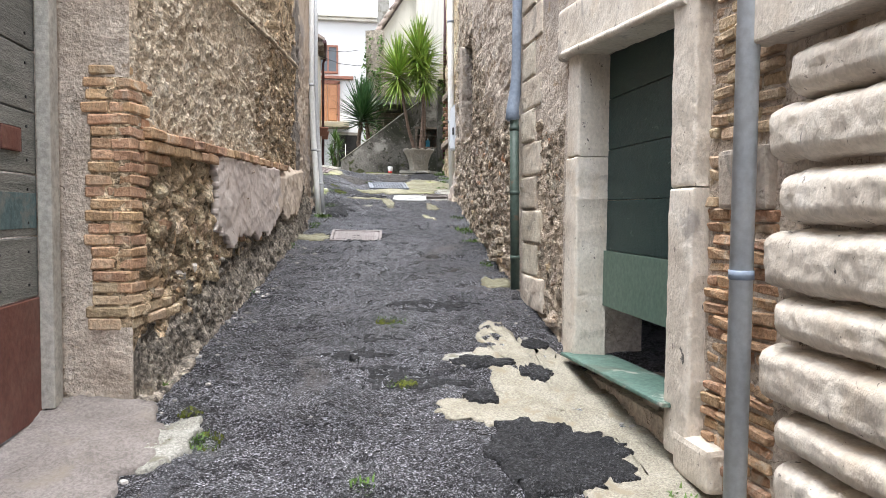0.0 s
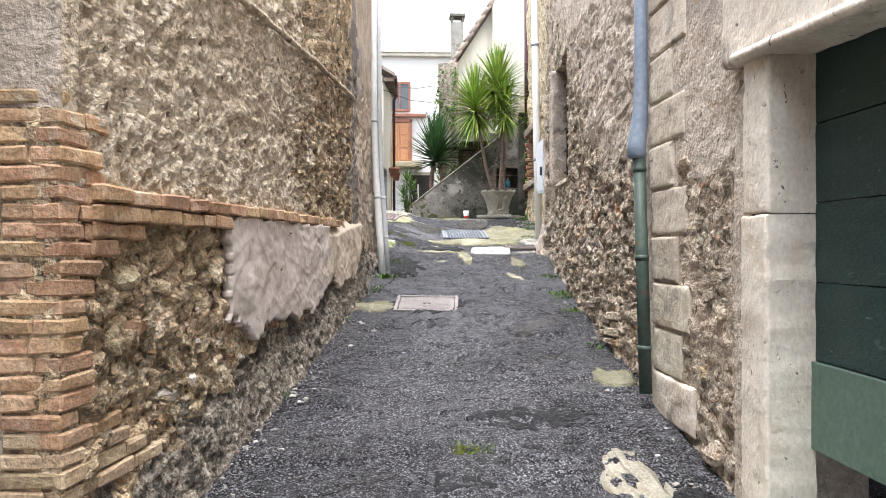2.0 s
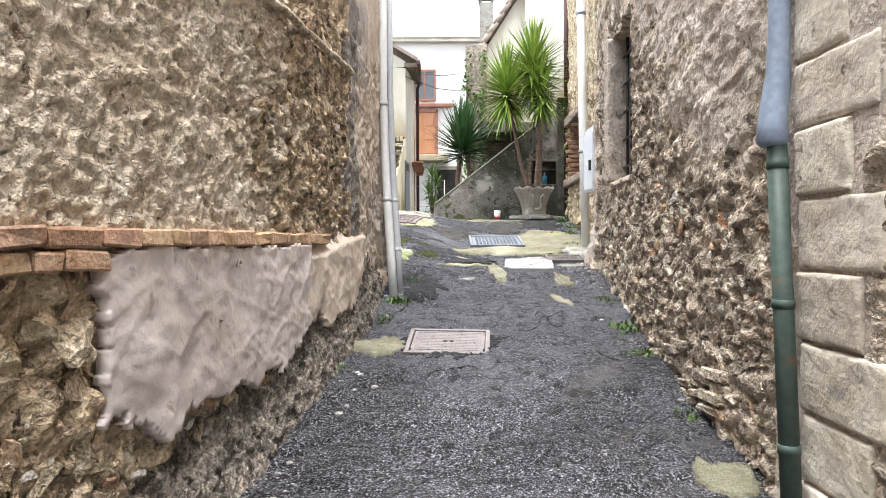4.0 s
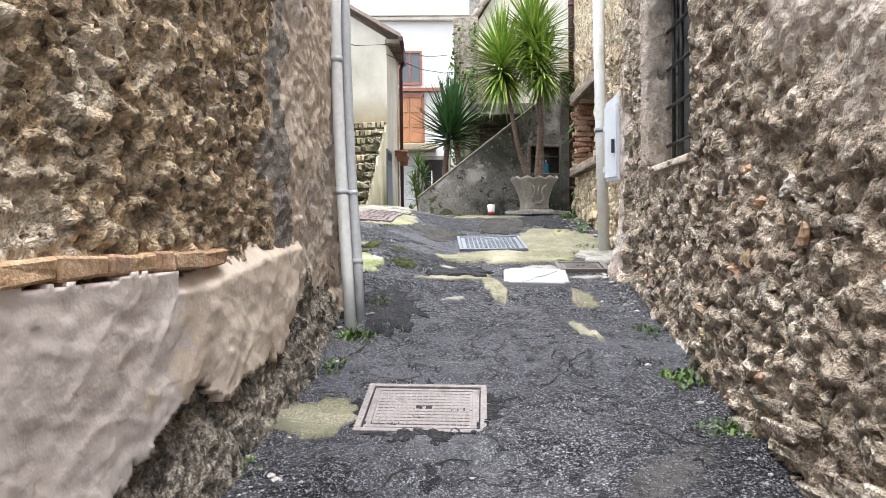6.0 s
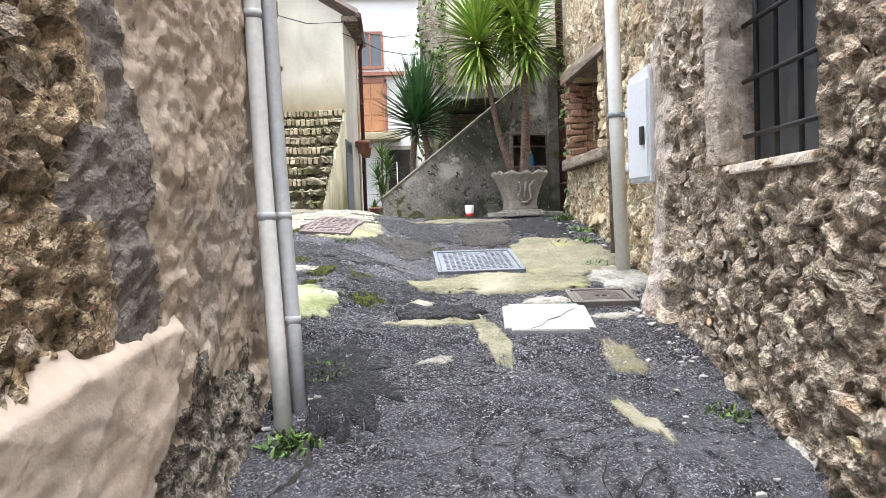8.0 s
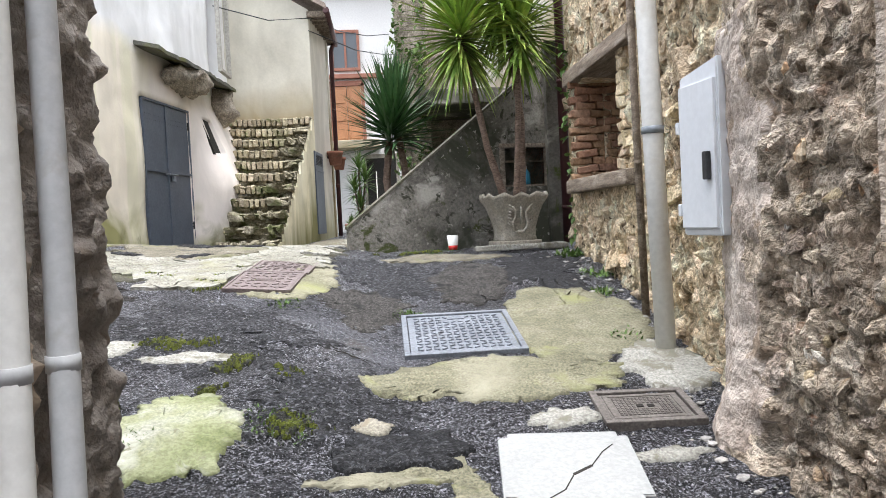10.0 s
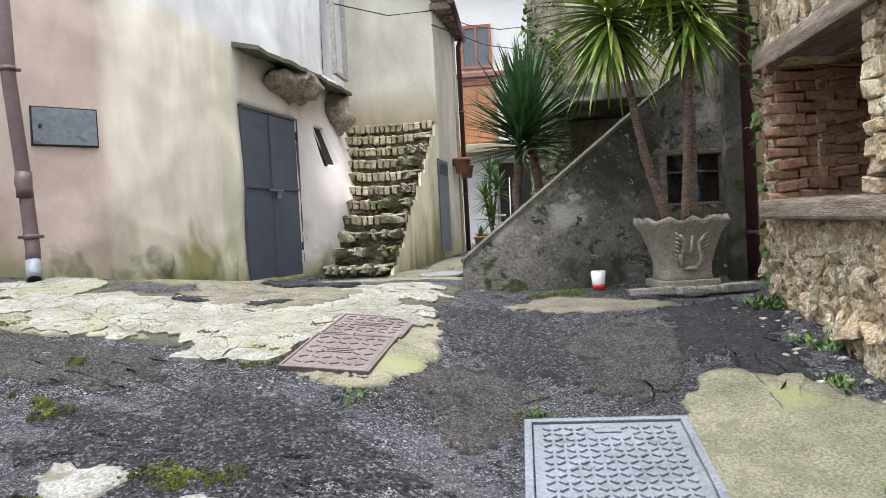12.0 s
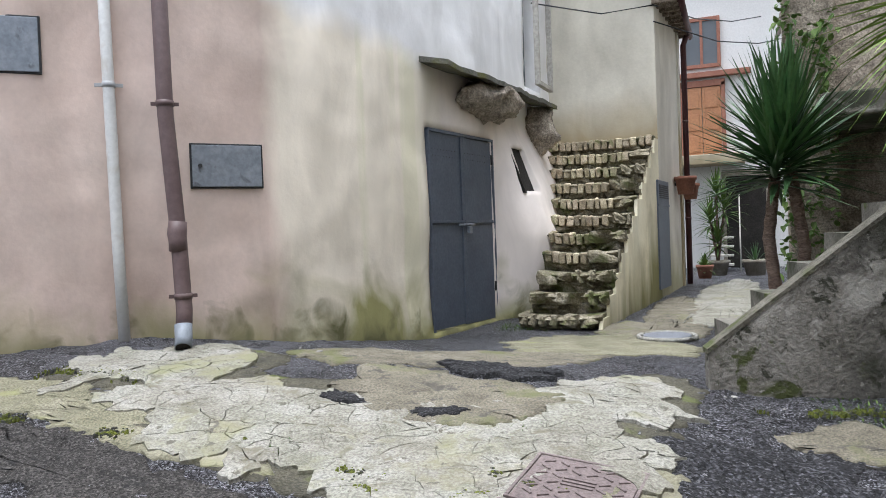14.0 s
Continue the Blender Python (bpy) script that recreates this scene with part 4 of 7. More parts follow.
def rubble(line, side, y0, y1, zone, sizes, material, owner, most, sunk, seed, spare=None, dense=0.75, clump=0.6):
    """Stones bedded in a wall, course by course; the first ones are pieces of their own, the rest one mesh."""
    rnd = random.Random(seed)
    made = []
    z = 0.2
    while z < 4.2:
        h = rnd.uniform(*sizes) * 0.78
        y = y0 + rnd.uniform(0, 0.1)
        while y < y1:
            w = rnd.uniform(*sizes) * rnd.choice((0.55, 0.8, 1.0, 1.3, 1.9))
            zz = z + rnd.uniform(-0.03, 0.03)
            if zone(y, zz) and rnd.random() < dense + clump * fbm(y * 1.7, zz * 1.7, seed, 2):
                made.append((y + w / 2, zz, w * 1.05, h * rnd.choice((0.4, 0.55, 0.85, 1.1, 1.4)), rnd.randrange(24), rnd.uniform(-18, 18), rnd.uniform(0.6, 1.15)))
            y += w + rnd.uniform(0.0, 0.03)
        z += h
    made.sort(key=lambda q: q[1])
    for y, zz, w, h, kind, tilt, fat in made[:most]:
        m = frame_on(line, y, zz, sunk, side) @ pose(0, 0, 0, tilt * 0.6, tilt, tilt * 0.8) @ Matrix.Diagonal((w * 1.15, min(w, h) * fat, h * 1.2, 1))
        place("stone", stone_mesh(material, kind), None, owner, m=m)
    if made[most:]:
        bm = bmesh.new()
        for y, zz, w, h, kind, tilt, fat in made[most:]:
            m = frame_on(line, y, zz, sunk, side) @ pose(0, 0, 0, tilt * 0.6, tilt, tilt * 0.8) @ Matrix.Diagonal((w * 1.15, min(w, h) * fat, h * 1.2, 1))
            n0 = len(bm.verts)
            bm.from_mesh(stone_mesh(material, kind))
            bm.verts.ensure_lookup_table()
            bmesh.ops.transform(bm, matrix=m, verts=bm.verts[n0:])
        ob = part("rubble", bm, spare, owner)
        tagged(ob, kind="stuff")


# ---- the lane's patches ----
def outline(rx, ry, seed, ragged, k, n):
    a = 2 * math.pi * k / n
    c, s = math.cos(a), math.sin(a)
    wob = 1 + ragged * (fbm(c * 1.6 + seed, s * 1.6, seed * 1.7, 2) + 0.55 * fbm(c * 5 + seed, s * 5, seed, 5))
    return rx * c * wob, ry * s * wob


def patch(name, x, y, rx, ry, turn, material, lift=0.012, seed=1.0, ragged=0.35, n=84, rings=9):
    """A ragged patch of paving that lies on the lane and has a worn edge."""
    bm = bmesh.new()
    ca, sa = math.cos(radians(turn)), math.sin(radians(turn))
    rows = []
    for r in range(rings + 1):
        f = min(1.0, (r / (rings - 1)) if r < rings else 1.012)
        row = []
        for k in range(n):
            u, v = outline(rx, ry, seed, ragged, k, n)
            px, py = x + f * (u * ca - v * sa), y + f * (u * sa + v * ca)
            px, py = px + f * 0.05 * min(1, 4 * min(rx, ry)) * fbm(px * 9, py * 9, seed, 4), py + f * 0.05 * min(1, 4 * min(rx, ry)) * fbm(px * 9, py * 9, seed + 5, 4)
            drop = -0.03 if r == rings else (lift - 0.004 if r == rings - 1 else lift + 0.004 * fbm(px * 8, py * 8, seed, 2))
            row.append(bm.verts.new((px, py, lane_height(px, py) + drop)))
        rows.append(row)
    for a, b in zip(rows, rows[1:]):
        for k in range(n):
            bm.faces.new((a[k], b[k], b[(k + 1) % n], a[(k + 1) % n])).smooth = True
    bmesh.ops.remove_doubles(bm, verts=rows[0], dist=0.0001)
    bmesh.ops.recalc_face_normals(bm, faces=bm.faces[:])
    return part(name, bm, material, ground)


for args in (
    # by the green door
    ("concrete_patch", 1.36, 4.2, 0.36, 1.25, 3, "sand_conc", 0.012, 3.1, 0.3), ("concrete_patch", 1.0, 4.05, 0.36, 0.3, 0, "sand_conc", 0.013, 4.4, 0.4),
    ("concrete_patch", 1.45, 3.1, 0.28, 0.55, 0, "sand_conc", 0.014, 5.1, 0.25), ("asphalt_patch", 1.1, 3.45, 0.36, 0.36, 10, "asphalt_dark", 0.032, 6.3, 0.3),
    ("concrete_patch", 0.97, 4.78, 0.22, 0.11, -10, "concrete", 0.012, 2.2, 0.3), ("asphalt_patch", 1.02, 4.73, 0.2, 0.085, -8, "asphalt_dark", 0.022, 1.2, 0.25),
    ("asphalt_patch", 1.45, 5.07, 0.1, 0.07, 0, "asphalt_dark", 0.035, 9.2, 0.3), ("asphalt_patch", 1.32, 4.56, 0.1, 0.1, 0, "asphalt_dark", 0.035, 8.2, 0.35),
    ("asphalt_patch", 0.9, 4.26, 0.1, 0.08, 0, "asphalt_dark", 0.035, 7.2, 0.3),
    # pavement by the plank door
    ("pavement_slab", -1.25, 3.75, 0.42, 0.62, 8, "pinkish_slab", 0.03, 1.4, 0.18), ("pavement_slab", -1.2, 2.9, 0.45, 0.6, 0, "pinkish_slab", 0.03, 2.6, 0.2),
    ("pavement_slab", -0.78, 3.75, 0.15, 0.27, -14, "concrete", 0.022, 3.7, 0.25), ("concrete_patch", -0.98, 4.75, 0.12, 0.5, -10, "foot", 0.02, 3.2, 0.3),
    # dark asphalt patches on the ramp
    ("asphalt_patch", 0.85, 6.0, 0.34, 0.13, 12, "asphalt_dark", 0.008, 1.9, 0.5), ("asphalt_patch", 0.35, 5.25, 0.16, 0.1, 0, "asphalt_dark", 0.008, 2.9, 0.5),
    ("asphalt_patch", 0.2, 4.9, 0.2, 0.1, 0, "asphalt_dark", 0.008, 3.9, 0.5), 
    ("concrete_patch", 1.5, 6.62, 0.14, 0.15, 0, "yellow_conc", 0.02, 5.8, 0.25),
    # round the first cover
    ("concrete_patch", -0.2, 8.36, 0.17, 0.22, 0, "yellow_conc", 0.012, 4.1, 0.3), ("concrete_patch", 0.27, 8.42, 0.36, 0.32, 0, "asphalt_dark", 0.006, 6.1, 0.2),
    # below the court
    ("concrete_patch", -0.32, 10.95, 0.26, 0.36, 10, "lime_conc", 0.014, 2.4, 0.28), ("concrete_patch", 0.76, 10.4, 0.07, 0.36, 8, "yellow_conc", 0.01, 5.4, 0.4),
    ("asphalt_patch", 0.52, 10.8, 0.25, 0.14, 0, "asphalt_dark", 0.03, 6.4, 0.3), ("concrete_patch", 0.5, 10.62, 0.26, 0.05, 4, "yellow_conc", 0.012, 7.4, 0.45),
    ("concrete_patch", 1.34, 10.05, 0.09, 0.18, 0, "brown_conc", 0.012, 8.4, 0.4), ("concrete_patch", 1.24, 9.45, 0.04, 0.2, 12, "yellow_conc", 0.012, 9.4, 0.5),
    ("concrete_patch", 0.45, 10.13, 0.08, 0.06, 0, "concrete", 0.01, 1.8, 0.4), ("concrete_patch", 1.2, 11.06, 0.14, 0.09, 0, "concrete", 0.016, 2.8, 0.4),
    ("concrete_patch", 1.48, 10.7, 0.15, 0.05, 0, "concrete", 0.014, 3.8, 0.4), ("concrete_patch", 0.42, 11.08, 0.07, 0.05, 0, "sand_conc", 0.014, 4.8, 0.4),
    ("concrete_patch", 1.55, 12.35, 0.43, 0.68, -8, "yellow_conc", 0.014, 3.3, 0.18), ("concrete_patch", 1.0, 11.5, 0.6, 0.27, -3, "yellow_conc", 0.016, 4.3, 0.2),
    ("concrete_patch", 1.8, 11.55, 0.2, 0.3, 0, "concrete", 0.024, 5.3, 0.25),
    # court
    ("gravel_patch", 1.1, 13.4, 0.27, 0.62, -6, "gravel_asphalt", 0.012, 6.7, 0.25), ("concrete_patch", 0.98, 14.45, 0.5, 0.26, -8, "brown_conc", 0.014, 7.7, 0.22),
    ("concrete_patch", -0.14, 13.25, 0.3, 0.62, -8, "yellow_conc", 0.008, 8.7, 0.15), ("concrete_patch", -2.1, 13.42, 0.85, 0.22, 0, "yellow_conc", 0.012, 9.7, 0.3),
    ("concrete_patch", -3.3, 13.5, 0.7, 0.22, 6, "yellow_conc", 0.012, 1.7, 0.3), 
    ("concrete_patch", -1.1, 14.3, 0.62, 0.36, -12, "brown_conc", 0.026, 3.5, 0.22), ("asphalt_patch", -0.95, 14.9, 0.36, 0.2, 0, "asphalt_dark", 0.03, 4.5, 0.4),
    ("asphalt_patch", -1.5, 14.05, 0.12, 0.06, 0, "asphalt_dark", 0.034, 5.5, 0.4), ("asphalt_patch", -1.0, 14.05, 0.13, 0.05, 14, "asphalt_dark", 0.036, 6.5, 0.4),
    ("concrete_patch", -1.35, 15.3, 1.0, 0.45, 36, "brown_conc", 0.012, 7.5, 0.2), ("concrete_patch", -0.75, 16.6, 0.75, 0.75, 20, "yellow_conc", 0.012, 8.5, 0.2),
    ("concrete_patch", -0.4, 17.6, 0.5, 0.55, 0, "brown_conc", 0.014, 9.5, 0.25), ("concrete_patch", 0.15, 20.3, 0.35, 2.6, -3, "pale_slab", 0.012, 1.6, 0.15),
    ("concrete_patch", -0.33, 18.9, 0.25, 1.6, 0, "brown_conc", 0.014, 2.1, 0.15), 
    
    
    ("asphalt_patch", -2.9, 14.15, 0.38, 0.16, 30, "asphalt_dark", 0.012, 2.3, 0.3), 
    ("concrete_patch", -0.45, 11.75, 0.22, 0.06, 0, "concrete", 0.012, 4.9, 0.5), ("concrete_patch", -0.9, 11.9, 0.16, 0.1, 0, "concrete", 0.014, 5.9, 0.4),
):
    name, x, y, rx, ry, turn, mat, lift, seed, ragged = args
    patch(name, x, y, rx, ry, turn, M[mat], lift, seed, ragged, n=150 if max(rx, ry) > 0.25 else 72, rings=9 if max(rx, ry) > 0.25 else 4)

rnd = random.Random(77)
for k, (x, y, l, w, turn) in enumerate(((0.3, 5.85, 0.45, 0.03, 20), (0.75, 6.15, 0.4, 0.04, 8), (0.1, 6.9, 0.5, 0.025, -12), (0.8, 7.3, 0.45, 0.025, 10), (0.35, 7.7, 0.4, 0.02, -5), (0.95, 8.9, 0.3, 0.03, 60), (0.6, 9.3, 0.5, 0.02, 8), (0.25, 9.85, 0.55, 0.03, 25),
                                         (-0.1, 9.2, 0.22, 0.05, 70), (1.35, 8.2, 0.3, 0.02, -30), (0.6, 3.9, 0.35, 0.02, -25), (-0.2, 5.3, 0.4, 0.02, 30), (0.05, 12.1, 0.5, 0.03, -35), (-0.5, 12.4, 0.6, 0.03, -28), (0.45, 12.95, 0.35, 0.03, 50), (1.45, 14.1, 0.4, 0.03, 10), (-1.2, 12.3, 0.5, 0.03, 15), (0.7, 14.2, 0.2, 0.06, -15))):
    for branch in range(2):
        a, half = radians(turn + 25 * branch * rnd.choice((-1, 1))), l * (1.2 if not branch else 0.5)
        steps = int(2 * half / 0.025)
        px, py = x - half * math.cos(a) * (1 - branch), y - half * math.sin(a) * (1 - branch)
        bm, last = bmesh.new(), None
        for j in range(steps + 1):
            a += rnd.uniform(-0.4, 0.4) + 0.25 * (radians(turn) - a)
            px, py = px + 0.025 * math.cos(a), py + 0.025 * math.sin(a)
            wide = (0.003 + w * 0.22 * rnd.random() ** 2) * math.sin(math.pi * (j + 0.4) / (steps + 0.8)) ** 0.6
            sx, sy = -math.sin(a) * wide, math.cos(a) * wide
            pair = [bm.verts.new((px + q * sx, py + q * sy, lane_height(px + q * sx, py + q * sy) + 0.003)) for q in (-1, 1)]
            if last:
                bm.faces.new((last[0], pair[0], pair[1], last[1]))
            last = pair
        bmesh.ops.recalc_face_normals(bm, faces=bm.faces[:])
        part("asphalt_crack", bm, M["dark"], ground)


def moss(x, y, rx, ry, turn, seed, count):
    """Moss: many small low cushions, thinning out towards an uneven edge."""
    rnd = random.Random(seed)
    co, faces = [], []
    ca, sa = math.cos(radians(turn)), math.sin(radians(turn))
    for _ in range(count):
        a, d = rnd.uniform(0, 2 * math.pi), rnd.random() ** 0.75
        u, v = rx * d * math.cos(a), ry * d * math.sin(a)
        px, py = x + u * ca - v * sa, y + u * sa + v * ca
        if fbm(px * 7, py * 7, 17.0, 3) < d * 0.5 - 0.28:
            continue
        r, b = rnd.uniform(0.005, 0.014) * (1.15 - 0.6 * d), len(co)
        z = lane_height(px, py) + rnd.uniform(0.012, 0.02)
        for k in range(6):
            w = r * rnd.uniform(0.8, 1.25)
            co.append((px + w * math.cos(k * 1.047), py + w * math.sin(k * 1.047), z - 0.014))
        for k in range(6):
            w = 0.6 * r * rnd.uniform(0.8, 1.2)
            co.append((px + w * math.cos(k * 1.047), py + w * math.sin(k * 1.047), z + 0.35 * r))
        co.append((px, py, z + 0.55 * r))
        for k in range(6):
            n = (k + 1) % 6
            faces += [(b + k, b + n, b + 6 + n, b + 6 + k), (b + 6 + k, b + 6 + n, b + 12)]
    me = bpy.data.meshes.new("moss_patch")
    me.from_pydata(co, [], faces)
    tagged(place("moss_patch", me, M["moss"], ground), kind="stuff")


for k in range(26):
    x, y = rnd.choice(((rnd.uniform(-1.9, 0.25), rnd.uniform(10.9, 12.7)), (rnd.uniform(-3.6, -1.0), rnd.uniform(12.4, 13.3)), (rnd.uniform(-1.7, 0.0), rnd.uniform(12.9, 13.5))))
    moss(x, y, rnd.uniform(0.08, 0.24), rnd.uniform(0.04, 0.1), rnd.uniform(-30, 30), 50 + k, 170)
for k, (x, y, rx, ry, turn) in enumerate(((0.5, 4.48, 0.091, 0.065, 0.0), (0.45, 5.6, 0.104, 0.078, 0.0), (-2.9, 13.85, 0.52, 0.117, 8.0), (0.1, 11.05, 0.182, 0.117, 0.0), (-0.1, 11.65, 0.286, 0.078, -30.0), (-0.6, 11.95, 0.26, 0.104, 0.0), (-0.62, 3.76, 0.143, 0.13, 0.0), (-0.73, 4.12, 0.078, 0.078, 0.0), (0.75, 14.85, 0.39, 0.078, 12.0))):
    moss(x, y, rx, ry, turn, 90 + k, int(120 + 900 * rx))
patch("worn_patch", 0.12, 3.7, 0.7, 1.5, 4, M["asphalt_worn"], 0.004, 81.0, 0.5, n=220, rings=14)
patch("worn_patch", 0.4, 6.6, 0.6, 1.5, -3, M["asphalt_worn"], 0.004, 83.0, 0.5, n=220, rings=14)
patch("worn_patch", -1.9, 12.95, 0.95, 0.28, -14, M["gravel_asphalt"], 0.007, 71.0, 0.4, n=170)
patch("worn_patch", 0.35, 12.75, 0.3, 0.4, 12, M["gravel_asphalt"], 0.006, 73.0, 0.5, n=150)
patch("worn_patch", 0.75, 7.1, 0.5, 0.5, 12, M["gravel_asphalt"], -0.004, 75.0, 0.6, n=150)
patch("tar_stain", 1.65, 13.75, 0.32, 0.65, 0, M["asphalt_dark"], 0.006, 33.0, 0.6, n=150)
patch("tar_stain", 0.55, 13.75, 0.4, 0.75, 10, M["asphalt_mid"], 0.006, 34.0, 0.5, n=150)
patch("tar_stain", -0.55, 12.1, 0.75, 0.4, -20, M["asphalt_mid"], 0.005, 36.0, 0.6, n=150)
patch("tar_stain", 0.3, 11.3, 0.35, 0.3, 0, M["asphalt_mid"], 0.005, 38.0, 0.6, n=150)
patch("tar_stain", 0.5, 4.6, 0.3, 0.16, 0, M["asphalt_dark"], 0.006, 35.0, 0.7, n=150)
patch("tar_stain", 0.0, 9.9, 0.26, 0.45, 0, M["asphalt_dark"], 0.006, 37.0, 0.6, n=150)


def cracked(x0, x1, y0, y1, inside, pitch, material, seed):
    """Concrete broken by cracks into slabs: cells round scattered seeds, each a piece with a small gap round it."""
    rnd = random.Random(seed)
    seeds = []
    for j in range(int((y1 - y0) / pitch) + 1):
        for i in range(int((x1 - x0) / pitch) + 1):
            if rnd.random() < 0.42:
                continue
            seeds.append(Vector((x0 + (i + rnd.uniform(-0.48, 0.48) + 0.5 * (j % 2)) * pitch, y0 + (j + rnd.uniform(-0.48, 0.48)) * pitch)))
    for p in seeds:
        if not inside(p.x, p.y):
            continue
        poly = [p + Vector(q) * pitch * 2.2 for q in ((-1, -1), (1, -1), (1, 1), (-1, 1))]
        for q in seeds:
            if q is p or (q - p).length > 4.5 * pitch:
                continue
            mid, way = (p + q) / 2, (q - p).normalized()
            cut = []
            for a, b in zip(poly, poly[1:] + poly[:1]):
                da, db = (a - mid).dot(way), (b - mid).dot(way)
                if da <= 0:
                    cut.append(a)
                if da * db < 0:
                    cut.append(a + (b - a) * da / (da - db))
            poly = cut
            if len(poly) < 3:
                break
        if len(poly) < 3:
            continue
        fine = []
        for a, b in zip(poly, poly[1:] + poly[:1]):
            for f in (0, 0.2, 0.4, 0.6, 0.8):
                c = a + (b - a) * f
                c = c + Vector((fbm(c.x * 13, c.y * 13, 1.0, 4), fbm(c.x * 13, c.y * 13, 5.0, 4))) * 0.05
                fine.append(c + (p - c).normalized() * (0.0012 + 0.006 * max(0.0, fbm(c.x * 3, c.y * 3, 2.0, 2))))
        bm = bmesh.new()
        lift = 0.02 + rnd.uniform(-0.001, 0.0015)
        top = [bm.verts.new((c.x, c.y, lane_height(c.x, c.y) + lift)) for c in fine]
        low = [bm.verts.new((c.x, c.y, lane_height(c.x, c.y) - 0.03)) for c in fine]
        mid = bm.verts.new((p.x, p.y, lane_height(p.x, p.y) + lift + 0.003))
        for k in range(len(top)):
            n = (k + 1) % len(top)
            bm.faces.new((top[k], top[n], mid))
            bm.faces.new((low[k], low[n], top[n], top[k]))
        part("slab", bm, material, ground)


def blob(x, y, cx, cy, rx, ry, turn=0.0):
    u, v = x - cx, y - cy
    c, s = math.cos(radians(turn)), math.sin(radians(turn))
    return ((u * c + v * s) / rx) ** 2 + ((v * c - u * s) / ry) ** 2 < 1 + 0.35 * fbm(x * 3, y * 3, 4.0, 2)


def in_pale(x, y):
    return blob(x, y, -1.35, 13.75, 1.3, 0.42, 4) or blob(x, y, -0.75, 13.35, 0.42, 0.4, 0) or blob(x, y, -0.25, 14.5, 0.3, 0.62, -20) or blob(x, y, -2.75, 14.15, 0.62, 0.34, 36)


patch("crack_bed", -1.3, 13.8, 1.45, 0.6, 4, M["gap_soil"], 0.006, 4.2, 0.15)
patch("crack_bed", -0.25, 14.5, 0.34, 0.7, -20, M["gap_soil"], 0.006, 5.2, 0.15)
patch("crack_bed", -2.7, 14.15, 0.68, 0.38, 36, M["gap_soil"], 0.006, 6.2, 0.15)
cracked(-3.8, 0.3, 12.7, 15.4, in_pale, 0.125, M["pale_slab"], 5)


# ---- covers in the lane ----
def lying(x, y, turn, lift=0.0):
    e = 0.3
    sx = (ground_z(x + e, y) - ground_z(x - e, y)) / (2 * e)
    sy = (ground_z(x, y + e) - ground_z(x, y - e)) / (2 * e)
    up = Vector((-sx, -sy, 1)).normalized()
    ahead = Vector((-math.sin(radians(turn)), math.cos(radians(turn)), 0))
    ahead = (ahead - up * ahead.dot(up)).normalized()
    side = ahead.cross(up)
    m = Matrix((side, ahead, up)).transposed().to_4x4()
    m.translation = (x, y, lane_height(x, y) + lift)
    return m


def rim(w, l, thick, h0, h1):
    bm = bmesh.new()
    for a in ((-w / 2, w / 2, -l / 2, -l / 2 + thick), (-w / 2, w / 2, l / 2 - thick, l / 2), (-w / 2, -w / 2 + thick, -l / 2 + thick, l / 2 - thick), (w / 2 - thick, w / 2, -l / 2 + thick, l / 2 - thick)):
        box(bm, *a, h0, h1, bevel=0.004)
    return bm


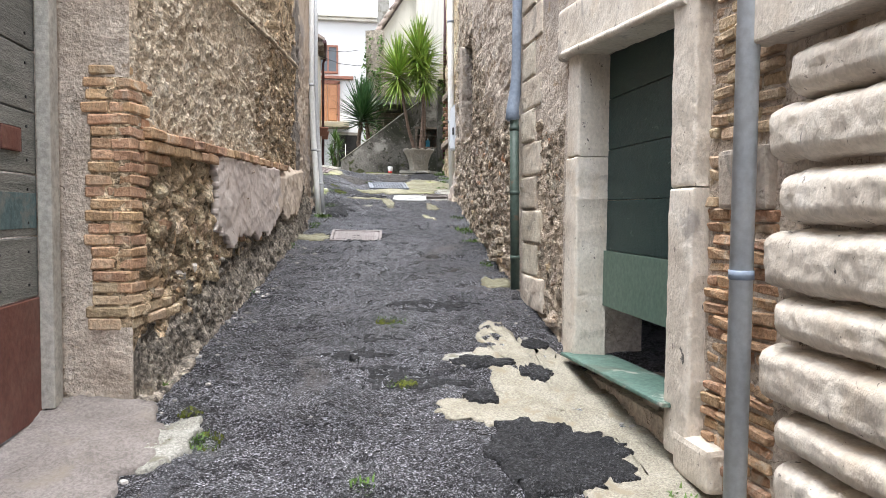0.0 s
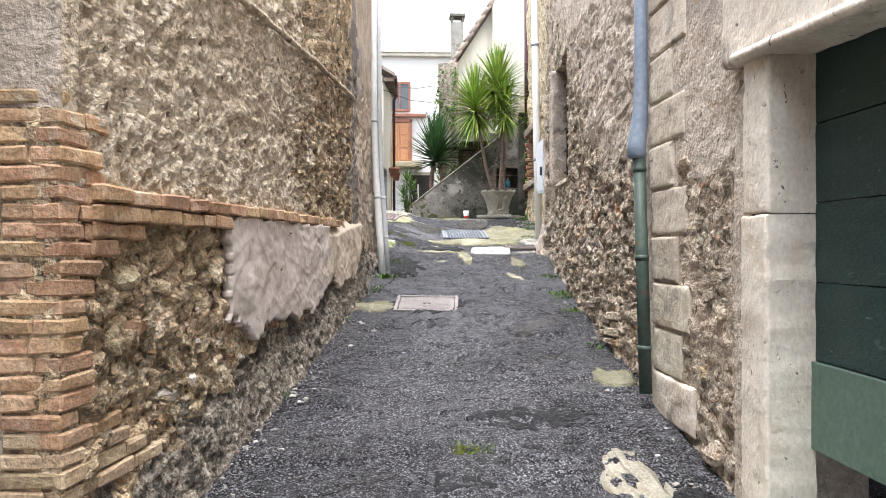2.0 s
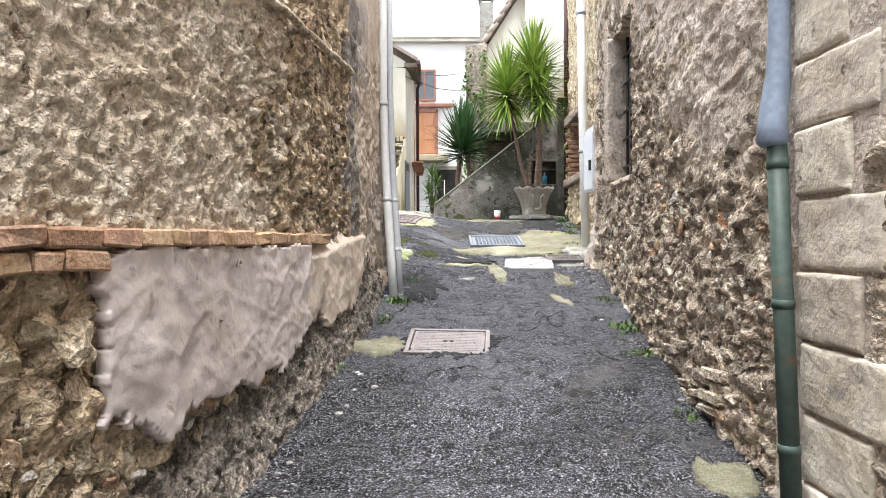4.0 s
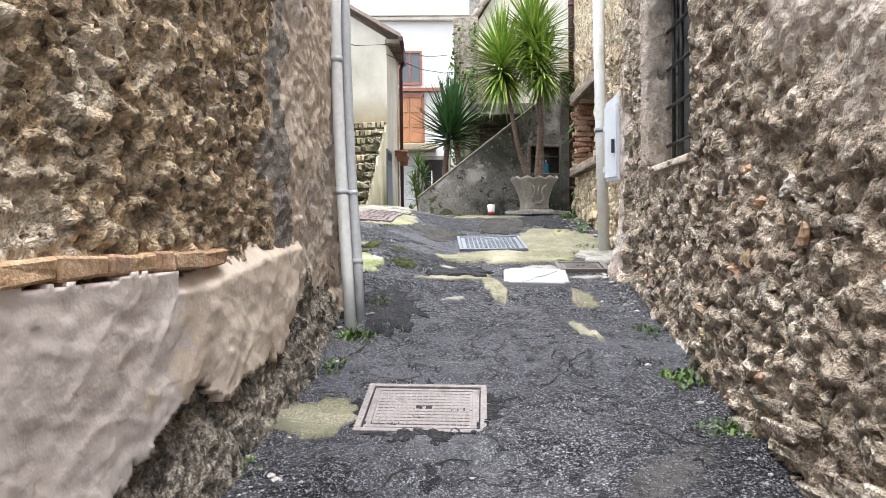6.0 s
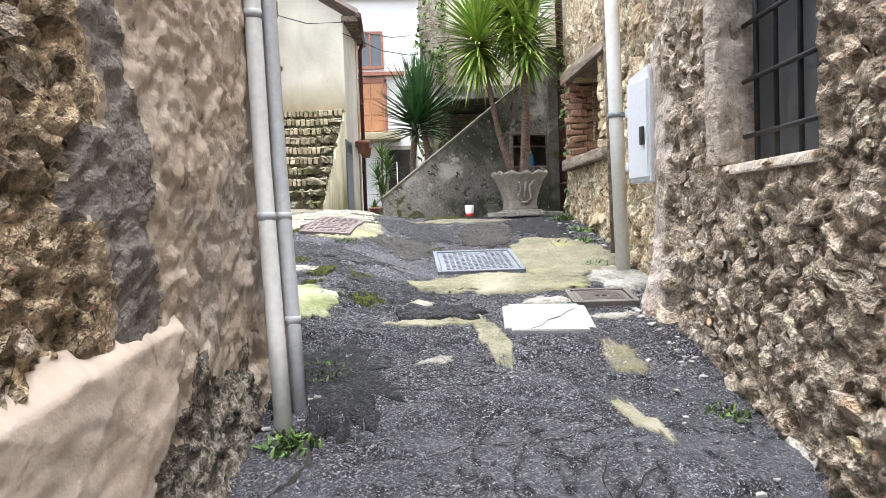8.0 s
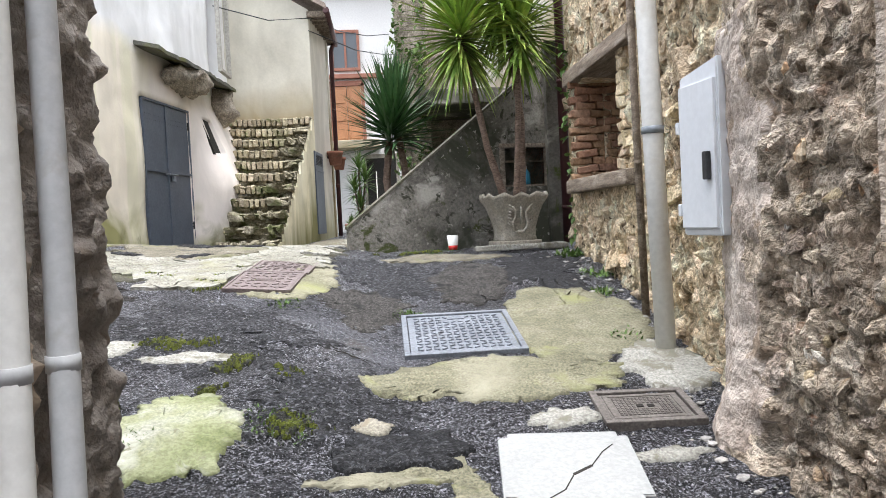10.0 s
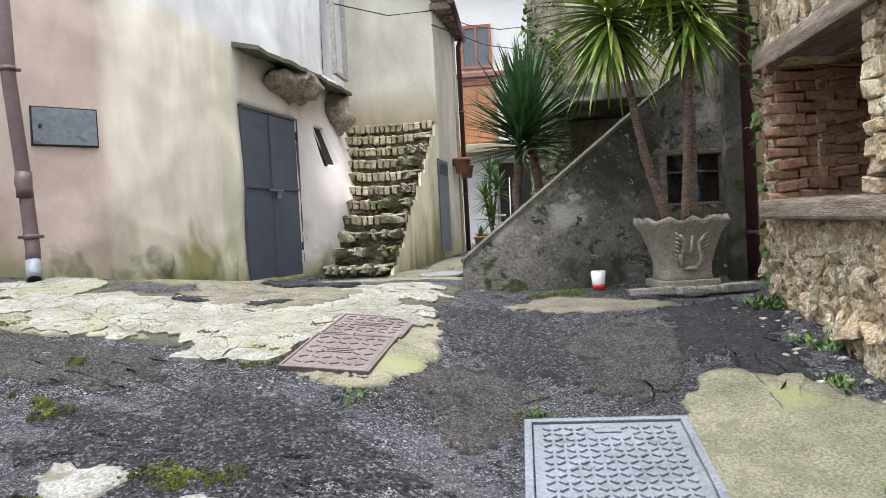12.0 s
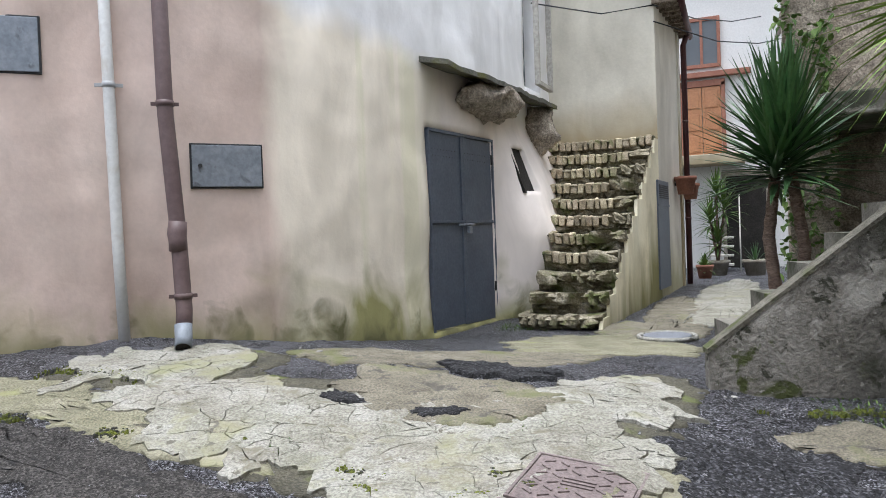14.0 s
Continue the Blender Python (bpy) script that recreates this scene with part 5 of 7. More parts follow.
def cover(x, y, w, l, turn, kind, material, label):
    ob = empty("manhole_cover", lying(x, y, turn, 0.012), label, "manhole cover", "covers in the lane")
    part("cover_frame", rim(w, l, 0.03, -0.04, 0.018) if kind != "chevron" else rim(w, l, 0.014, -0.04, 0.011), material, ob)
    iw, il = (w - 0.07, l - 0.07) if kind != "chevron" else (w - 0.034, l - 0.034)
    part("lid", boxed(-iw / 2, iw / 2, -il / 2, il / 2, -0.03, 0.008, bevel=0.003), material, ob)
    bm = bmesh.new()
    if kind == "grid":
        nx, ny = 15, 11
        bw, bl = (iw - 0.08) / nx, (il - 0.08) / ny
        for i in range(nx):
            for j in range(ny):
                cx, cy = -iw / 2 + 0.04 + (i + 0.5) * bw, -il / 2 + 0.04 + (j + 0.5) * bl
                if abs(cy) < 0.02 and abs(cx) < 0.05:
                    continue
                box(bm, cx - bw / 2 + 0.003, cx + bw / 2 - 0.003, cy - bl / 2 + 0.003, cy + bl / 2 - 0.003, 0.006, 0.013)
        for q in rim(iw - 0.02, il - 0.02, 0.022, 0.006, 0.013),:
            me = bpy.data.meshes.new("x")
            q.to_mesh(me)
            q.free()
            bm.from_mesh(me)
    elif kind == "tread":
        n = 12
        for i in range(n):
            for j in range(n + 1):
                cx, cy = -iw / 2 + 0.03 + (i + 0.5) * (iw - 0.06) / n, -il / 2 + 0.03 + (j + 0.5) * (il - 0.06) / (n + 1)
                if abs(cx) < 0.07 and j == n - 1:
                    continue
                box(bm, -0.016, 0.016, -0.006, 0.006, 0.005, 0.016, pose(cx, cy, 0, 0, 0, 38 if (i + j) % 2 else -38), 0.003)
        box(bm, -0.05, 0.05, il / 2 - 0.09, il / 2 - 0.055, 0.006, 0.014)
    elif kind == "chevron":
        n = 6
        for i in range(n):
            for j in range(n):
                cx, cy = -iw / 2 + 0.02 + (i + 0.5) * (iw - 0.04) / n, -il / 2 + 0.02 + (j + 0.5) * (il - 0.04) / n
                if 1 < i < 4 and abs(cy) < 0.05:
                    continue
                box(bm, -0.022, 0.022, -0.005, 0.005, 0.005, 0.014, pose(cx, cy, 0, 0, 0, 32 if (i + j) % 2 else -32), 0.003)
        for k in range(3):
            box(bm, -0.06, 0.06, -0.03 + k * 0.024, -0.018 + k * 0.024, 0.005, 0.013)
    tagged(part("tread", bm, material, ob), kind="stuff")
    if kind == "grid":
        for dx in (-0.022, 0.022):
            # near-black plates paint the depth of the holes
            part("lifting_hole", boxed(dx - 0.014, dx + 0.014, -0.012, 0.012, 0.008, 0.0125, bevel=0.002), M["dark"], ob)
    return ob


cover(0.275, 8.43, 0.57, 0.5, -4, "grid", M["cast_pink"], "square pinkish cast iron manhole cover with a grid")
cover(0.885, 12.2, 0.63, 0.72, 0, "tread", M["cast_grey"], "grey chequered cast iron manhole cover in asphalt")
cover(-0.29, 13.05, 0.43, 0.5, -5, "chevron", M["cast_brown"], "rusty brown chevron cast iron cover set in concrete")
cover(-0.235, 13.51, 0.43, 0.38, -5, "chevron", M["cast_brown"], "rusty brown chevron cast iron cover set in concrete")
cover(1.53, 11.1, 0.4, 0.33, -3, "grid", M["cast_dark"], "small dark cast iron drain cover by the wall")
slab = empty("marble_slab", lying(1.09, 10.6, -6, 0.002), "white marble slab with a crack, let into asphalt", "slab")
bm = boxed(-0.235, 0.235, -0.24, 0.24, -0.03, 0.02)
bmesh.ops.bevel(bm, geom=[e for e in bm.edges if abs(e.verts[0].co.z - e.verts[1].co.z) > 0.02], offset=0.035, segments=4, affect="EDGES")
bmesh.ops.bevel(bm, geom=[e for e in bm.edges if e.verts[0].co.z > 0.01 and e.verts[1].co.z > 0.01], offset=0.005, segments=2, affect="EDGES")
part("slab_body", bm, M["marble"], slab)
bm = bmesh.new()
points = [(-0.1 + 0.055 * k + 0.008 * math.sin(k * 2.3), -0.23 + 0.075 * k + 0.01 * math.cos(k * 3.1), 0.0) for k in range(6)]
for k, (a, b) in enumerate(zip(points, points[1:])):
    w = 0.0022 if k != 2 else 0.006
    d = (Vector(b) - Vector(a)).normalized().cross(Vector((0, 0, 1))) * w
    box(bm, 0, (Vector(b) - Vector(a)).length, -w, w, 0.0195, 0.0215, Matrix.Translation(a) @ pose(0, 0, 0, 0, 0, math.degrees(math.atan2(b[1] - a[1], b[0] - a[0]))))
part("crack", bm, M["dark"], slab, "dark crack")
round_cover = empty("round_cover", lying(-0.25, 17.2, 0, 0.02), "worn round iron cover in mossy concrete", "manhole cover", "covers in the lane")
bm = bmesh.new()
bmesh.ops.create_cone(bm, cap_ends=True, segments=32, radius1=0.2, radius2=0.19, depth=0.03)
part("lid", bm, M["cast_grey"], round_cover)
bm = bmesh.new()
tube(bm, [(0.23 * math.cos(a), 0.23 * math.sin(a), 0.0) for a in (2 * math.pi * k / 32 for k in range(33))], 0.02, 6)
part("cover_frame", bm, M["concrete"], round_cover)


# ---- pipes ----
def downpipe(name, points, r, material, label, collars=(), collar_material=None, ears=None):
    foot = Vector(points[0])
    ob = empty(name, Matrix.Translation(foot), label, "pipe")
    local = [Vector(p) - foot for p in points]
    part("pipe", tube(bmesh.new(), local, r, 16, closed=True), material, ob)
    for z in collars:
        for a, b in zip(local, local[1:]):
            if a.z <= z - foot.z <= b.z:
                p = a + (b - a) * (z - foot.z - a.z) / (b.z - a.z)
                bm = tube(bmesh.new(), [p + Vector((0, 0, -0.018)), p + Vector((0, 0, 0.018))], (r if isinstance(r, float) else r[0]) * 1.1, 16)
                part("strap", bm, collar_material or material, ob)
                if ears is not None:
                    part("clip", boxed(-0.085, 0.085, 0.012, 0.02, -0.012, 0.012, bevel=0.003), collar_material or material, ob).matrix_basis = pose(p.x, p.y, p.z, 0, 0, ears)
    return ob


downpipe("downpipe", [(-0.165, 9.48, 1.46), (-0.2, 9.58, 1.9), (-0.25, 9.72, 2.6), (-0.275, 9.78, 3.3), (-0.28, 9.8, 5.5)], 0.036, M["pvc_white"], "pale grey plastic downpipe leaning on the rough wall", (2.36, 3.2), M["pvc"])
downpipe("downpipe", [(-0.12, 9.6, 1.48), (-0.15, 9.7, 1.95), (-0.2, 9.84, 2.6), (-0.225, 9.9, 3.3), (-0.23, 9.92, 5.5)], 0.032, M["pvc"], "thin grey conduit beside the downpipe on the corner", (1.93, 2.36))
downpipe("downpipe", [(1.885, 11.78, 1.9), (1.86, 11.78, 3.0), (1.8, 11.78, 7.0)], 0.05, M["pvc_white"], "cream plastic downpipe standing clear of the stone wall", (3.02, 4.6), M["galvanised"])
downpipe("conduit", [(1.99, 12.35, 2.0), (1.975, 12.35, 3.2), (1.93, 12.35, 7.0)], 0.022, M["timber"], "thin brown conduit on the stone wall", (2.9,))
green_pipe = downpipe("downpipe", [(1.555, 6.12, 0.93), (1.565, 6.28, 2.45)], 0.039, M["pipe_green"], "dark green iron downpipe with a blue-grey upper length", (1.2, 1.75, 2.3))
bm = tube(bmesh.new(), [(-0.005, 0.155, 1.44), (-0.005, 0.156, 1.46), (-0.005, 0.16, 1.53), (0.015, 0.165, 1.67), (0.02, 0.165, 1.73), (0.025, 0.165, 1.93), (0.025, 0.17, 6.1)], [0.044, 0.062, 0.056, 0.052, 0.046, 0.041, 0.041], 16)
part("upper_pipe", bm, M["pipe_blue"], green_pipe, "blue-grey upper pipe with a funnel")
downpipe("downpipe", [(1.60, 2.68, 0.25), (1.61, 2.68, 7.0)], 0.044, M["pipe_pale"], "pale blue-grey downpipe against thin bricks", (1.35, 3.4), M["pipe_blue"])
downpipe("downpipe", [(2.25, 15.18, 2.36), (2.25, 15.18, 7.5)], 0.045, M["pipe_red"], "dark red-brown downpipe in the shaded corner", (2.7, 3.9, 5.2))
dark_post = tagged(part("concrete_post", boxed(2.12, 2.24, 15.28, 15.42, 2.3, 4.32, bevel=0.01), M["grey_render"]), "dark concrete post beside the red downpipe", "post")
dp = downpipe("downpipe", [(-2.87, 14.5, 2.72), (-2.9, 14.55, 2.86), (-2.95, 14.58, 3.35), (-3.03, 14.6, 4.1), (-3.1, 14.62, 7.5)], 0.05, M["pipe_brown"], "purple-brown downpipe with a dented joint and open end", (2.95, 4.17), ears=42)
bm = tube(bmesh.new(), [(-0.075, 0.07, 0.52), (-0.072, 0.06, 0.57), (-0.09, 0.08, 0.62), (-0.085, 0.085, 0.7)], [0.058, 0.052, 0.06, 0.056], 16)
part("dented_joint", bm, M["pipe_brown"], dp, "dented joint")
part("open_end", tube(bmesh.new(), [(0.04, -0.055, -0.075), (0.018, -0.022, -0.03), (0.0, 0, 0.06)], [0.05, 0.052, 0.053], 16), M["galvanised"], dp, "zinc open end")
# near-black disc paints the shade inside the pipe's open end
part("mouth", tube(bmesh.new(), [(0.0415, -0.0572, -0.0778), (0.0395, -0.0545, -0.0742)], 0.044, 16), M["dark"], dp)
downpipe("downpipe", [(-3.345, 14.5, 2.58), (-3.37, 14.5, 3.3), (-3.385, 14.495, 4.31), (-3.43, 14.48, 7.5)], 0.036, M["pvc_white"], "thin white plastic downpipe on pink plaster", (4.31,), M["pvc"], 42)
downpipe("downpipe", [(-0.36, 22.16, 2.45), (-0.36, 22.16, 5.9), (-0.3, 22.1, 6.02)], 0.04, M["pipe_red"], "dark brown downpipe at the passage corner", (3.4, 4.8))


# ---- left house: bricks, patches, plank door ----
random.seed(11)
for row in range(24):
    z = 0.92 + row * 0.066
    if z > 2.32 and row % 3:
        continue
    x = -1.29 + random.uniform(-0.03, 0.03)
    if z > 2.32:
        x = -1.2
    while x < -1.06:
        w = random.uniform(0.1, 0.24)
        w = min(w, -1.05 - x)
        if w > 0.05:
            me = brick_mesh("front", w - 0.008, 0.058, 0.1, M["brick" if z > 1.15 else "brick_pale"])
            place("brick", me, None, wall_left, m=pose(x + w / 2, 4.285 + random.uniform(-0.008, 0.008), z, random.uniform(-2, 2), random.uniform(-2, 2), 180 + random.uniform(-2, 2)))
        x += w
for row in range(21):
    z = 0.92 + row * 0.066
    y = 4.27
    reach = random.choice((4.3, 4.34, 4.4)) if z < 1.75 else (random.choice((4.34, 4.4, 4.46)) if z < 2.25 else 4.36)
    if row in (0, 1, 2, 3):
        reach = 4.85 - 0.08 * row
    while y < reach:
        w = random.uniform(0.12, 0.25)
        place("brick", brick_mesh("side", w - 0.008, 0.058, 0.1, M["brick" if z > 1.1 else "brick_pale"]), None, wall_left,
              m=frame_on(LEFT_FACE, min(y + w / 2, 9), z, 0.008 + random.uniform(-0.007, 0.007), 1) @ pose(0, 0, 0, random.uniform(-3, 3), random.uniform(-2, 2), random.uniform(-3, 3)))
        y += w
for row, (y0, y1) in enumerate(((4.45, 5.6), (4.45, 7.7), (4.45, 4.8), (4.45, 4.62))):
    z = (1.915, 1.985, 1.848, 1.785)[row]
    y = y0
    while y < y1:
        w = random.uniform(0.1, 0.28)
        out = (0.045, 0.05, 0.02, 0.012)[row] - (0.012 if y > 6.5 else 0)
        place("brick", brick_mesh("course", w - 0.006, 0.061, 0.1, M["brick"]), None, wall_left,
              m=frame_on(LEFT_FACE, y + w / 2, z, out + random.uniform(-0.006, 0.006), 1) @ pose(0, 0, 0, random.uniform(-2, 2), random.uniform(-1.5, 1.5), random.uniform(-1.5, 1.5)))
        y += w


def left_rubble_zone(y, z):
    g = z - ground_z(spot(LEFT_FACE, y)[0].x + 0.2, y)
    if y < 4.75 and z < 1.3 or g < 0.36 + 0.08 * fbm(y * 3, 2.0, 0, 2):
        return False
    if y < 5.5:
        return z < 1.76
    return z < 1.42 + 0.1 * fbm(y * 4, 1, 0, 2) or (y > 8.2 and z < 1.75)


rubble(LEFT_FACE, 1, 4.5, 9.15, left_rubble_zone, (0.035, 0.105), M["rubble"], wall_left, 300, -0.027, 4, M["rubble_stuff"])
rubble(LEFT_FACE, 1, 6.9, 8.5, lambda y, z: 2.08 < z < 3.3 and fbm(y * 2.2, z * 2.2, 3.0, 2) > 0.5 * (7.1 - y), (0.03, 0.075), M["rubble"], wall_left, 0, -0.026, 8, M["rubble_tan_stuff"], 0.55)

PATCH_LINE = [LEFT_FACE[1], LEFT_FACE[2], LEFT_FACE[3], LEFT_FACE[4]]


def patch_top(y):
    return interp(y, [(5, 1.92), (5.6, 1.93), (5.75, 1.978), (7.5, 1.978), (7.75, 1.985), (8.3, 2.06), (9, 2.12)])


def in_patch(x, y, z, s):
    low = interp(y, [(5, 1.46), (5.72, 1.46), (5.85, 1.36), (5.97, 1.29), (6.1, 1.36), (6.27, 1.4), (6.77, 1.36), (7.2, 1.41), (7.36, 1.47), (7.46, 1.56), (7.64, 1.57), (7.82, 1.48), (8.05, 1.54), (8.57, 1.58), (8.74, 1.83), (9, 2.1)])
    high = patch_top(y)
    rag = 0.06 * fbm(y * 6, z * 6, 3.0, 3) + 0.04 * fbm(y * 21, z * 15, 0, 3)
    return 5.62 + rag + 0.05 * fbm(z * 7, 1.0, 0, 2) < y < 8.8 + rag and low + rag < z < high + (0.3 * rag if y < 7.6 else 0.05 * fbm(y * 5, 3.0, 1.0, 2))


def trowelled(x, y, z, s):
    """Plaster smeared on by hand: overlapping strokes with raised lips, and a few scored lines."""
    swirl = 0.6 * fbm(y * 1.2, z * 1.2, 5.0, 2)
    lip = 1 - abs(fbm(y * 1.6 + z * 2.2 + swirl, z * 3.2 - y * 2.4, 7.0, 2))
    fan = 1 - abs(fbm(y * 1.2 - z * 2 + swirl, z * 5 + y * 3, 11.0, 2))
    score = max(0.0, 1 - abs(math.sin(y * 23 + z * 2)) * 5) if 7.1 < y < 7.65 else 0.0
    thin = -0.05 * (1 - max(0.0, min(1.0, (patch_top(y) - z) / 0.07))) if y > 7.5 else 0.0
    return 0.034 + thin + 0.011 * fbm(y * 2 + z * 3, z * 2 - y * 4, 2.0, 2) + 0.004 * lip ** 12 + 0.0035 * fan ** 14 + 0.003 * fbm(y * 11, z * 17, 4.0, 3) - 0.004 * score


plaster_patch = wall("plaster_patch", PATCH_LINE, [(1.2, 0.011), (2.16, 1)], 0.02, [M["patch_plaster"], M["patch_tan"]], trowelled,
     [(0.3, 0.012), (3.77, 1)], keep=in_patch, zone=lambda x, y, z, s: 1 if y > 7.5 + 0.5 * (z - 1.7) + 0.3 * fbm(y * 3, z * 4, 1.0, 3) else 0, parent=wall_left)
bm = bmesh.new()
tube(bm, [(p.x + 0.03, y, 3.17 + 0.02 * fbm(y * 3, 0, 0, 2)) for y in [5.3 + 0.15 * k for k in range(22)] for p in (spot(LEFT_FACE, y)[0],)], [0.02 + 0.008 * fbm(k * 0.7, 0, 0, 2) for k in range(22)], 8)
part("mortar_ledge", bm, M["roughcast"], wall_left)
shutter = empty("window_1", frame_on(LEFT_FACE, 7.25, 3.28, -0.2, 1), "small upper window closed by a brown wooden shutter", "window", kind="structure")
for k in range(3):
    part("board", boxed(-0.28 + k * 0.187, -0.1 + k * 0.187, -0.03, 0.0, 0.02, 1.2, bevel=0.004), M["timber"], shutter)

plank_door = empty("plank_door", pose(-1.52, 4.18, 0.5), "weathered grey plank door with a red-brown lower panel", "door")
for k in range(6):
    z0 = 0.62 + k * 0.318
    p = part("plank", boxed(-0.02, 0.02, -2.15, 0.0, z0 + 0.004, z0 + 0.312, bevel=0.005), M["wood_grey"], plank_door)
    bm = bmesh.new()
    for y in (-0.12, -0.45, -0.9, -1.4):
        for dz in (0.07, 0.24):
            box(bm, 0.018, 0.026, y - 0.007, y + 0.007, z0 + dz - 0.007, z0 + dz + 0.007, bevel=0.002)
    part("nails", bm, M["iron"], p)
part("lower_panel", boxed(-0.015, 0.03, -2.15, 0.0, -0.02, 0.615, bevel=0.006), M["wood_red"], plank_door, "scratched red-brown lower panel")
part("teal_patch", boxed(0.019, 0.024, -1.2, -0.02, 0.98, 1.16, bevel=0.002), M["wood_teal"], plank_door, "faded teal painted board")
part("lock_plate", boxed(0.019, 0.03, -0.42, -0.2, 1.36, 1.48, bevel=0.01), M["wood_red"], plank_door, "rusty lock plate")
part("door_post", boxed(0.03, 0.1, -0.02, 0.1, 0.02, 2.6, bevel=0.006), M["wood_pale"], plank_door, "pale bare wooden post")

# ---- right house: door, stonework, brick, window ----
random.seed(23)


def right_rubble_zone(y, z):
    x = spot(RIGHT_FACE, y)[0].x
    if z < ground_z(x - 0.1, y) - 0.03:
        return False
    if 10.5 < y < 11.2 or (8.85 < y < 9.95 and z > 2.42):
        return False
    return z < 2.1 + 0.3 * fbm(y * 1.5, z, 4.0, 2) + max(0, y - 7.4) * 0.5


rubble(RIGHT_FACE, -1, 6.5, 10.6, right_rubble_zone, (0.034, 0.1), M["rubble_right"], wall_right, 300, -0.029, 6, M["rubble_right_stuff"], 0.8)
rubble(RIGHT_FACE, -1, 11.2, 14.65, lambda y, z: z > ground_z(2.0, y) - 0.03 and not (12.72 < y < 14.55 and 2.75 < z < 3.9), (0.06, 0.14), M["rubble_court"], wall_right, 250, -0.028, 7, M["rubble_court"])
rubble(RIGHT_FACE, -1, 5.1, 5.75, lambda y, z: 0.75 < z < 2.25 - 0.5 * (5.6 - y), (0.045, 0.1), M["rubble_right"], wall_right, 60, -0.02, 9, M["rubble_right_stuff"])

for tint, seed, dense in (("brick", 51, 0.03), ("rubble_ochre", 52, 0.025), ("rubble_pale", 53, 0.03)):
    rubble(RIGHT_FACE, -1, 6.5, 10.5, right_rubble_zone, (0.04, 0.1), M[tint], wall_right, 80, -0.022, seed, M[tint], dense, 0.0)
    rubble(LEFT_FACE, 1, 4.6, 9.1, left_rubble_zone, (0.04, 0.1), M[tint], wall_left, 60, -0.02, seed + 7, M[tint], dense, 0.0)
# thin courses at the foot of the wall
for row in range(5):
    y = 6.95 + random.uniform(0, 0.1)
    while y < 8.3 - row * 0.12:
        w = random.uniform(0.14, 0.34)
        z = ground_z(1.6, 7.5) + 0.6 * (ground_z(1.6, y) - ground_z(1.6, 7.5)) + row * 0.062 - 0.02
        if random.random() < 0.85:
            place("brick", brick_mesh("foot", round(w - 0.012, 1), 0.05, 0.12, M["rubble_right"], 0.012), None, wall_right,
                  m=frame_on(RIGHT_FACE, y + w / 2, z, 0.022 + random.uniform(-0.012, 0.012), -1) @ pose(0, 0, 0, random.uniform(-4, 4), 4 + random.uniform(-3, 3), random.uniform(-4, 4)))
        y += w

# dressed quoin stones
def dressed(w, h, depth, seed, out=0.012, rim_x=0.02, rim_z=0.02, chip=0.006, tool=0.0, pitch=0.025, ragged=0.006):
    """A hewn block: x along, y out, z up from its foot; rounded rims, chipped face, upright comb marks of a chisel."""
    def marks(size, r):
        r = min(r, size * 0.45)
        few = max(3, int((size - 2 * r) / pitch))
        near = [0.0, 0.1 * r, 0.3 * r, 0.6 * r]
        return near + [r + (size - 2 * r) * k / few for k in range(few + 1)] + [size - q for q in near[::-1]]

    xs, zs = marks(w, rim_x), marks(h, rim_z)
    bm = bmesh.new()
    rows = []
    for z in zs:
        row = []
        for x in xs:
            fx, fz = min(1, min(x, w - x) / rim_x), min(1, min(z, h - z) / rim_z)
            rise = math.sqrt(1 - (1 - fx) ** 2) * math.sqrt(1 - (1 - fz) ** 2)
            face = chip * (fbm(x * 5, z * 7, seed * 3.1, 3) + 0.8 * fbm(x * 21, z * 21, seed * 1.3, 3)) + tool * fbm(x * 55, z * 4, seed, 2)
            pit = fbm(x * 9, z * 9, seed * 2.7 + 4, 3)
            y = out * rise + face * (0.3 + 0.7 * rise) - 2.2 * chip * max(0.0, pit - 0.35)
            wob = ragged * fbm(x * 7, z * 7, seed + 9, 3)
            row.append(bm.verts.new((x - w / 2 + wob * (1 - fx), y, z + wob * (1 - fz))))
        rows.append(row)
    for a, b in zip(rows, rows[1:]):
        for k in range(len(xs) - 1):
            bm.faces.new((a[k + 1], a[k], b[k], b[k + 1])).smooth = True
    edge = rows[0] + [r[-1] for r in rows[1:-1]] + rows[-1][::-1] + [r[0] for r in rows[-2:0:-1]]
    back = [bm.verts.new((v.co.x, -depth, v.co.z)) for v in edge]
    for k in range(len(edge)):
        n = (k + 1) % len(edge)
        bm.faces.new((edge[k], edge[n], back[n], back[k]))
    bm.faces.new(back)
    bmesh.ops.recalc_face_normals(bm, faces=bm.faces[:])
    return bm


for k, (z0, z1, y0, y1) in enumerate(((0.8, 1.06, 5.55, 6.2), (1.07, 1.325, 5.74, 6.2), (1.34, 1.6, 5.62, 6.21), (1.615, 1.875, 5.8, 6.24), (1.89, 2.155, 5.68, 6.24), (2.17, 2.425, 5.87, 6.25), (2.44, 2.685, 5.71, 6.27), (2.7, 2.97, 5.9, 6.27), (2.985, 3.25, 5.7, 6.28), (3.265, 3.5, 5.88, 6.28))):
    part("quoin_stone", dressed(y1 - y0, z1 - z0, 0.12, k + 1.0, 0.016, 0.018, 0.018, 0.006, 0.002), M["stone"], wall_right).matrix_basis = frame_on(RIGHT_FACE, (y0 + y1) / 2, z0, 0.004 + random.uniform(-0.006, 0.008), -1)

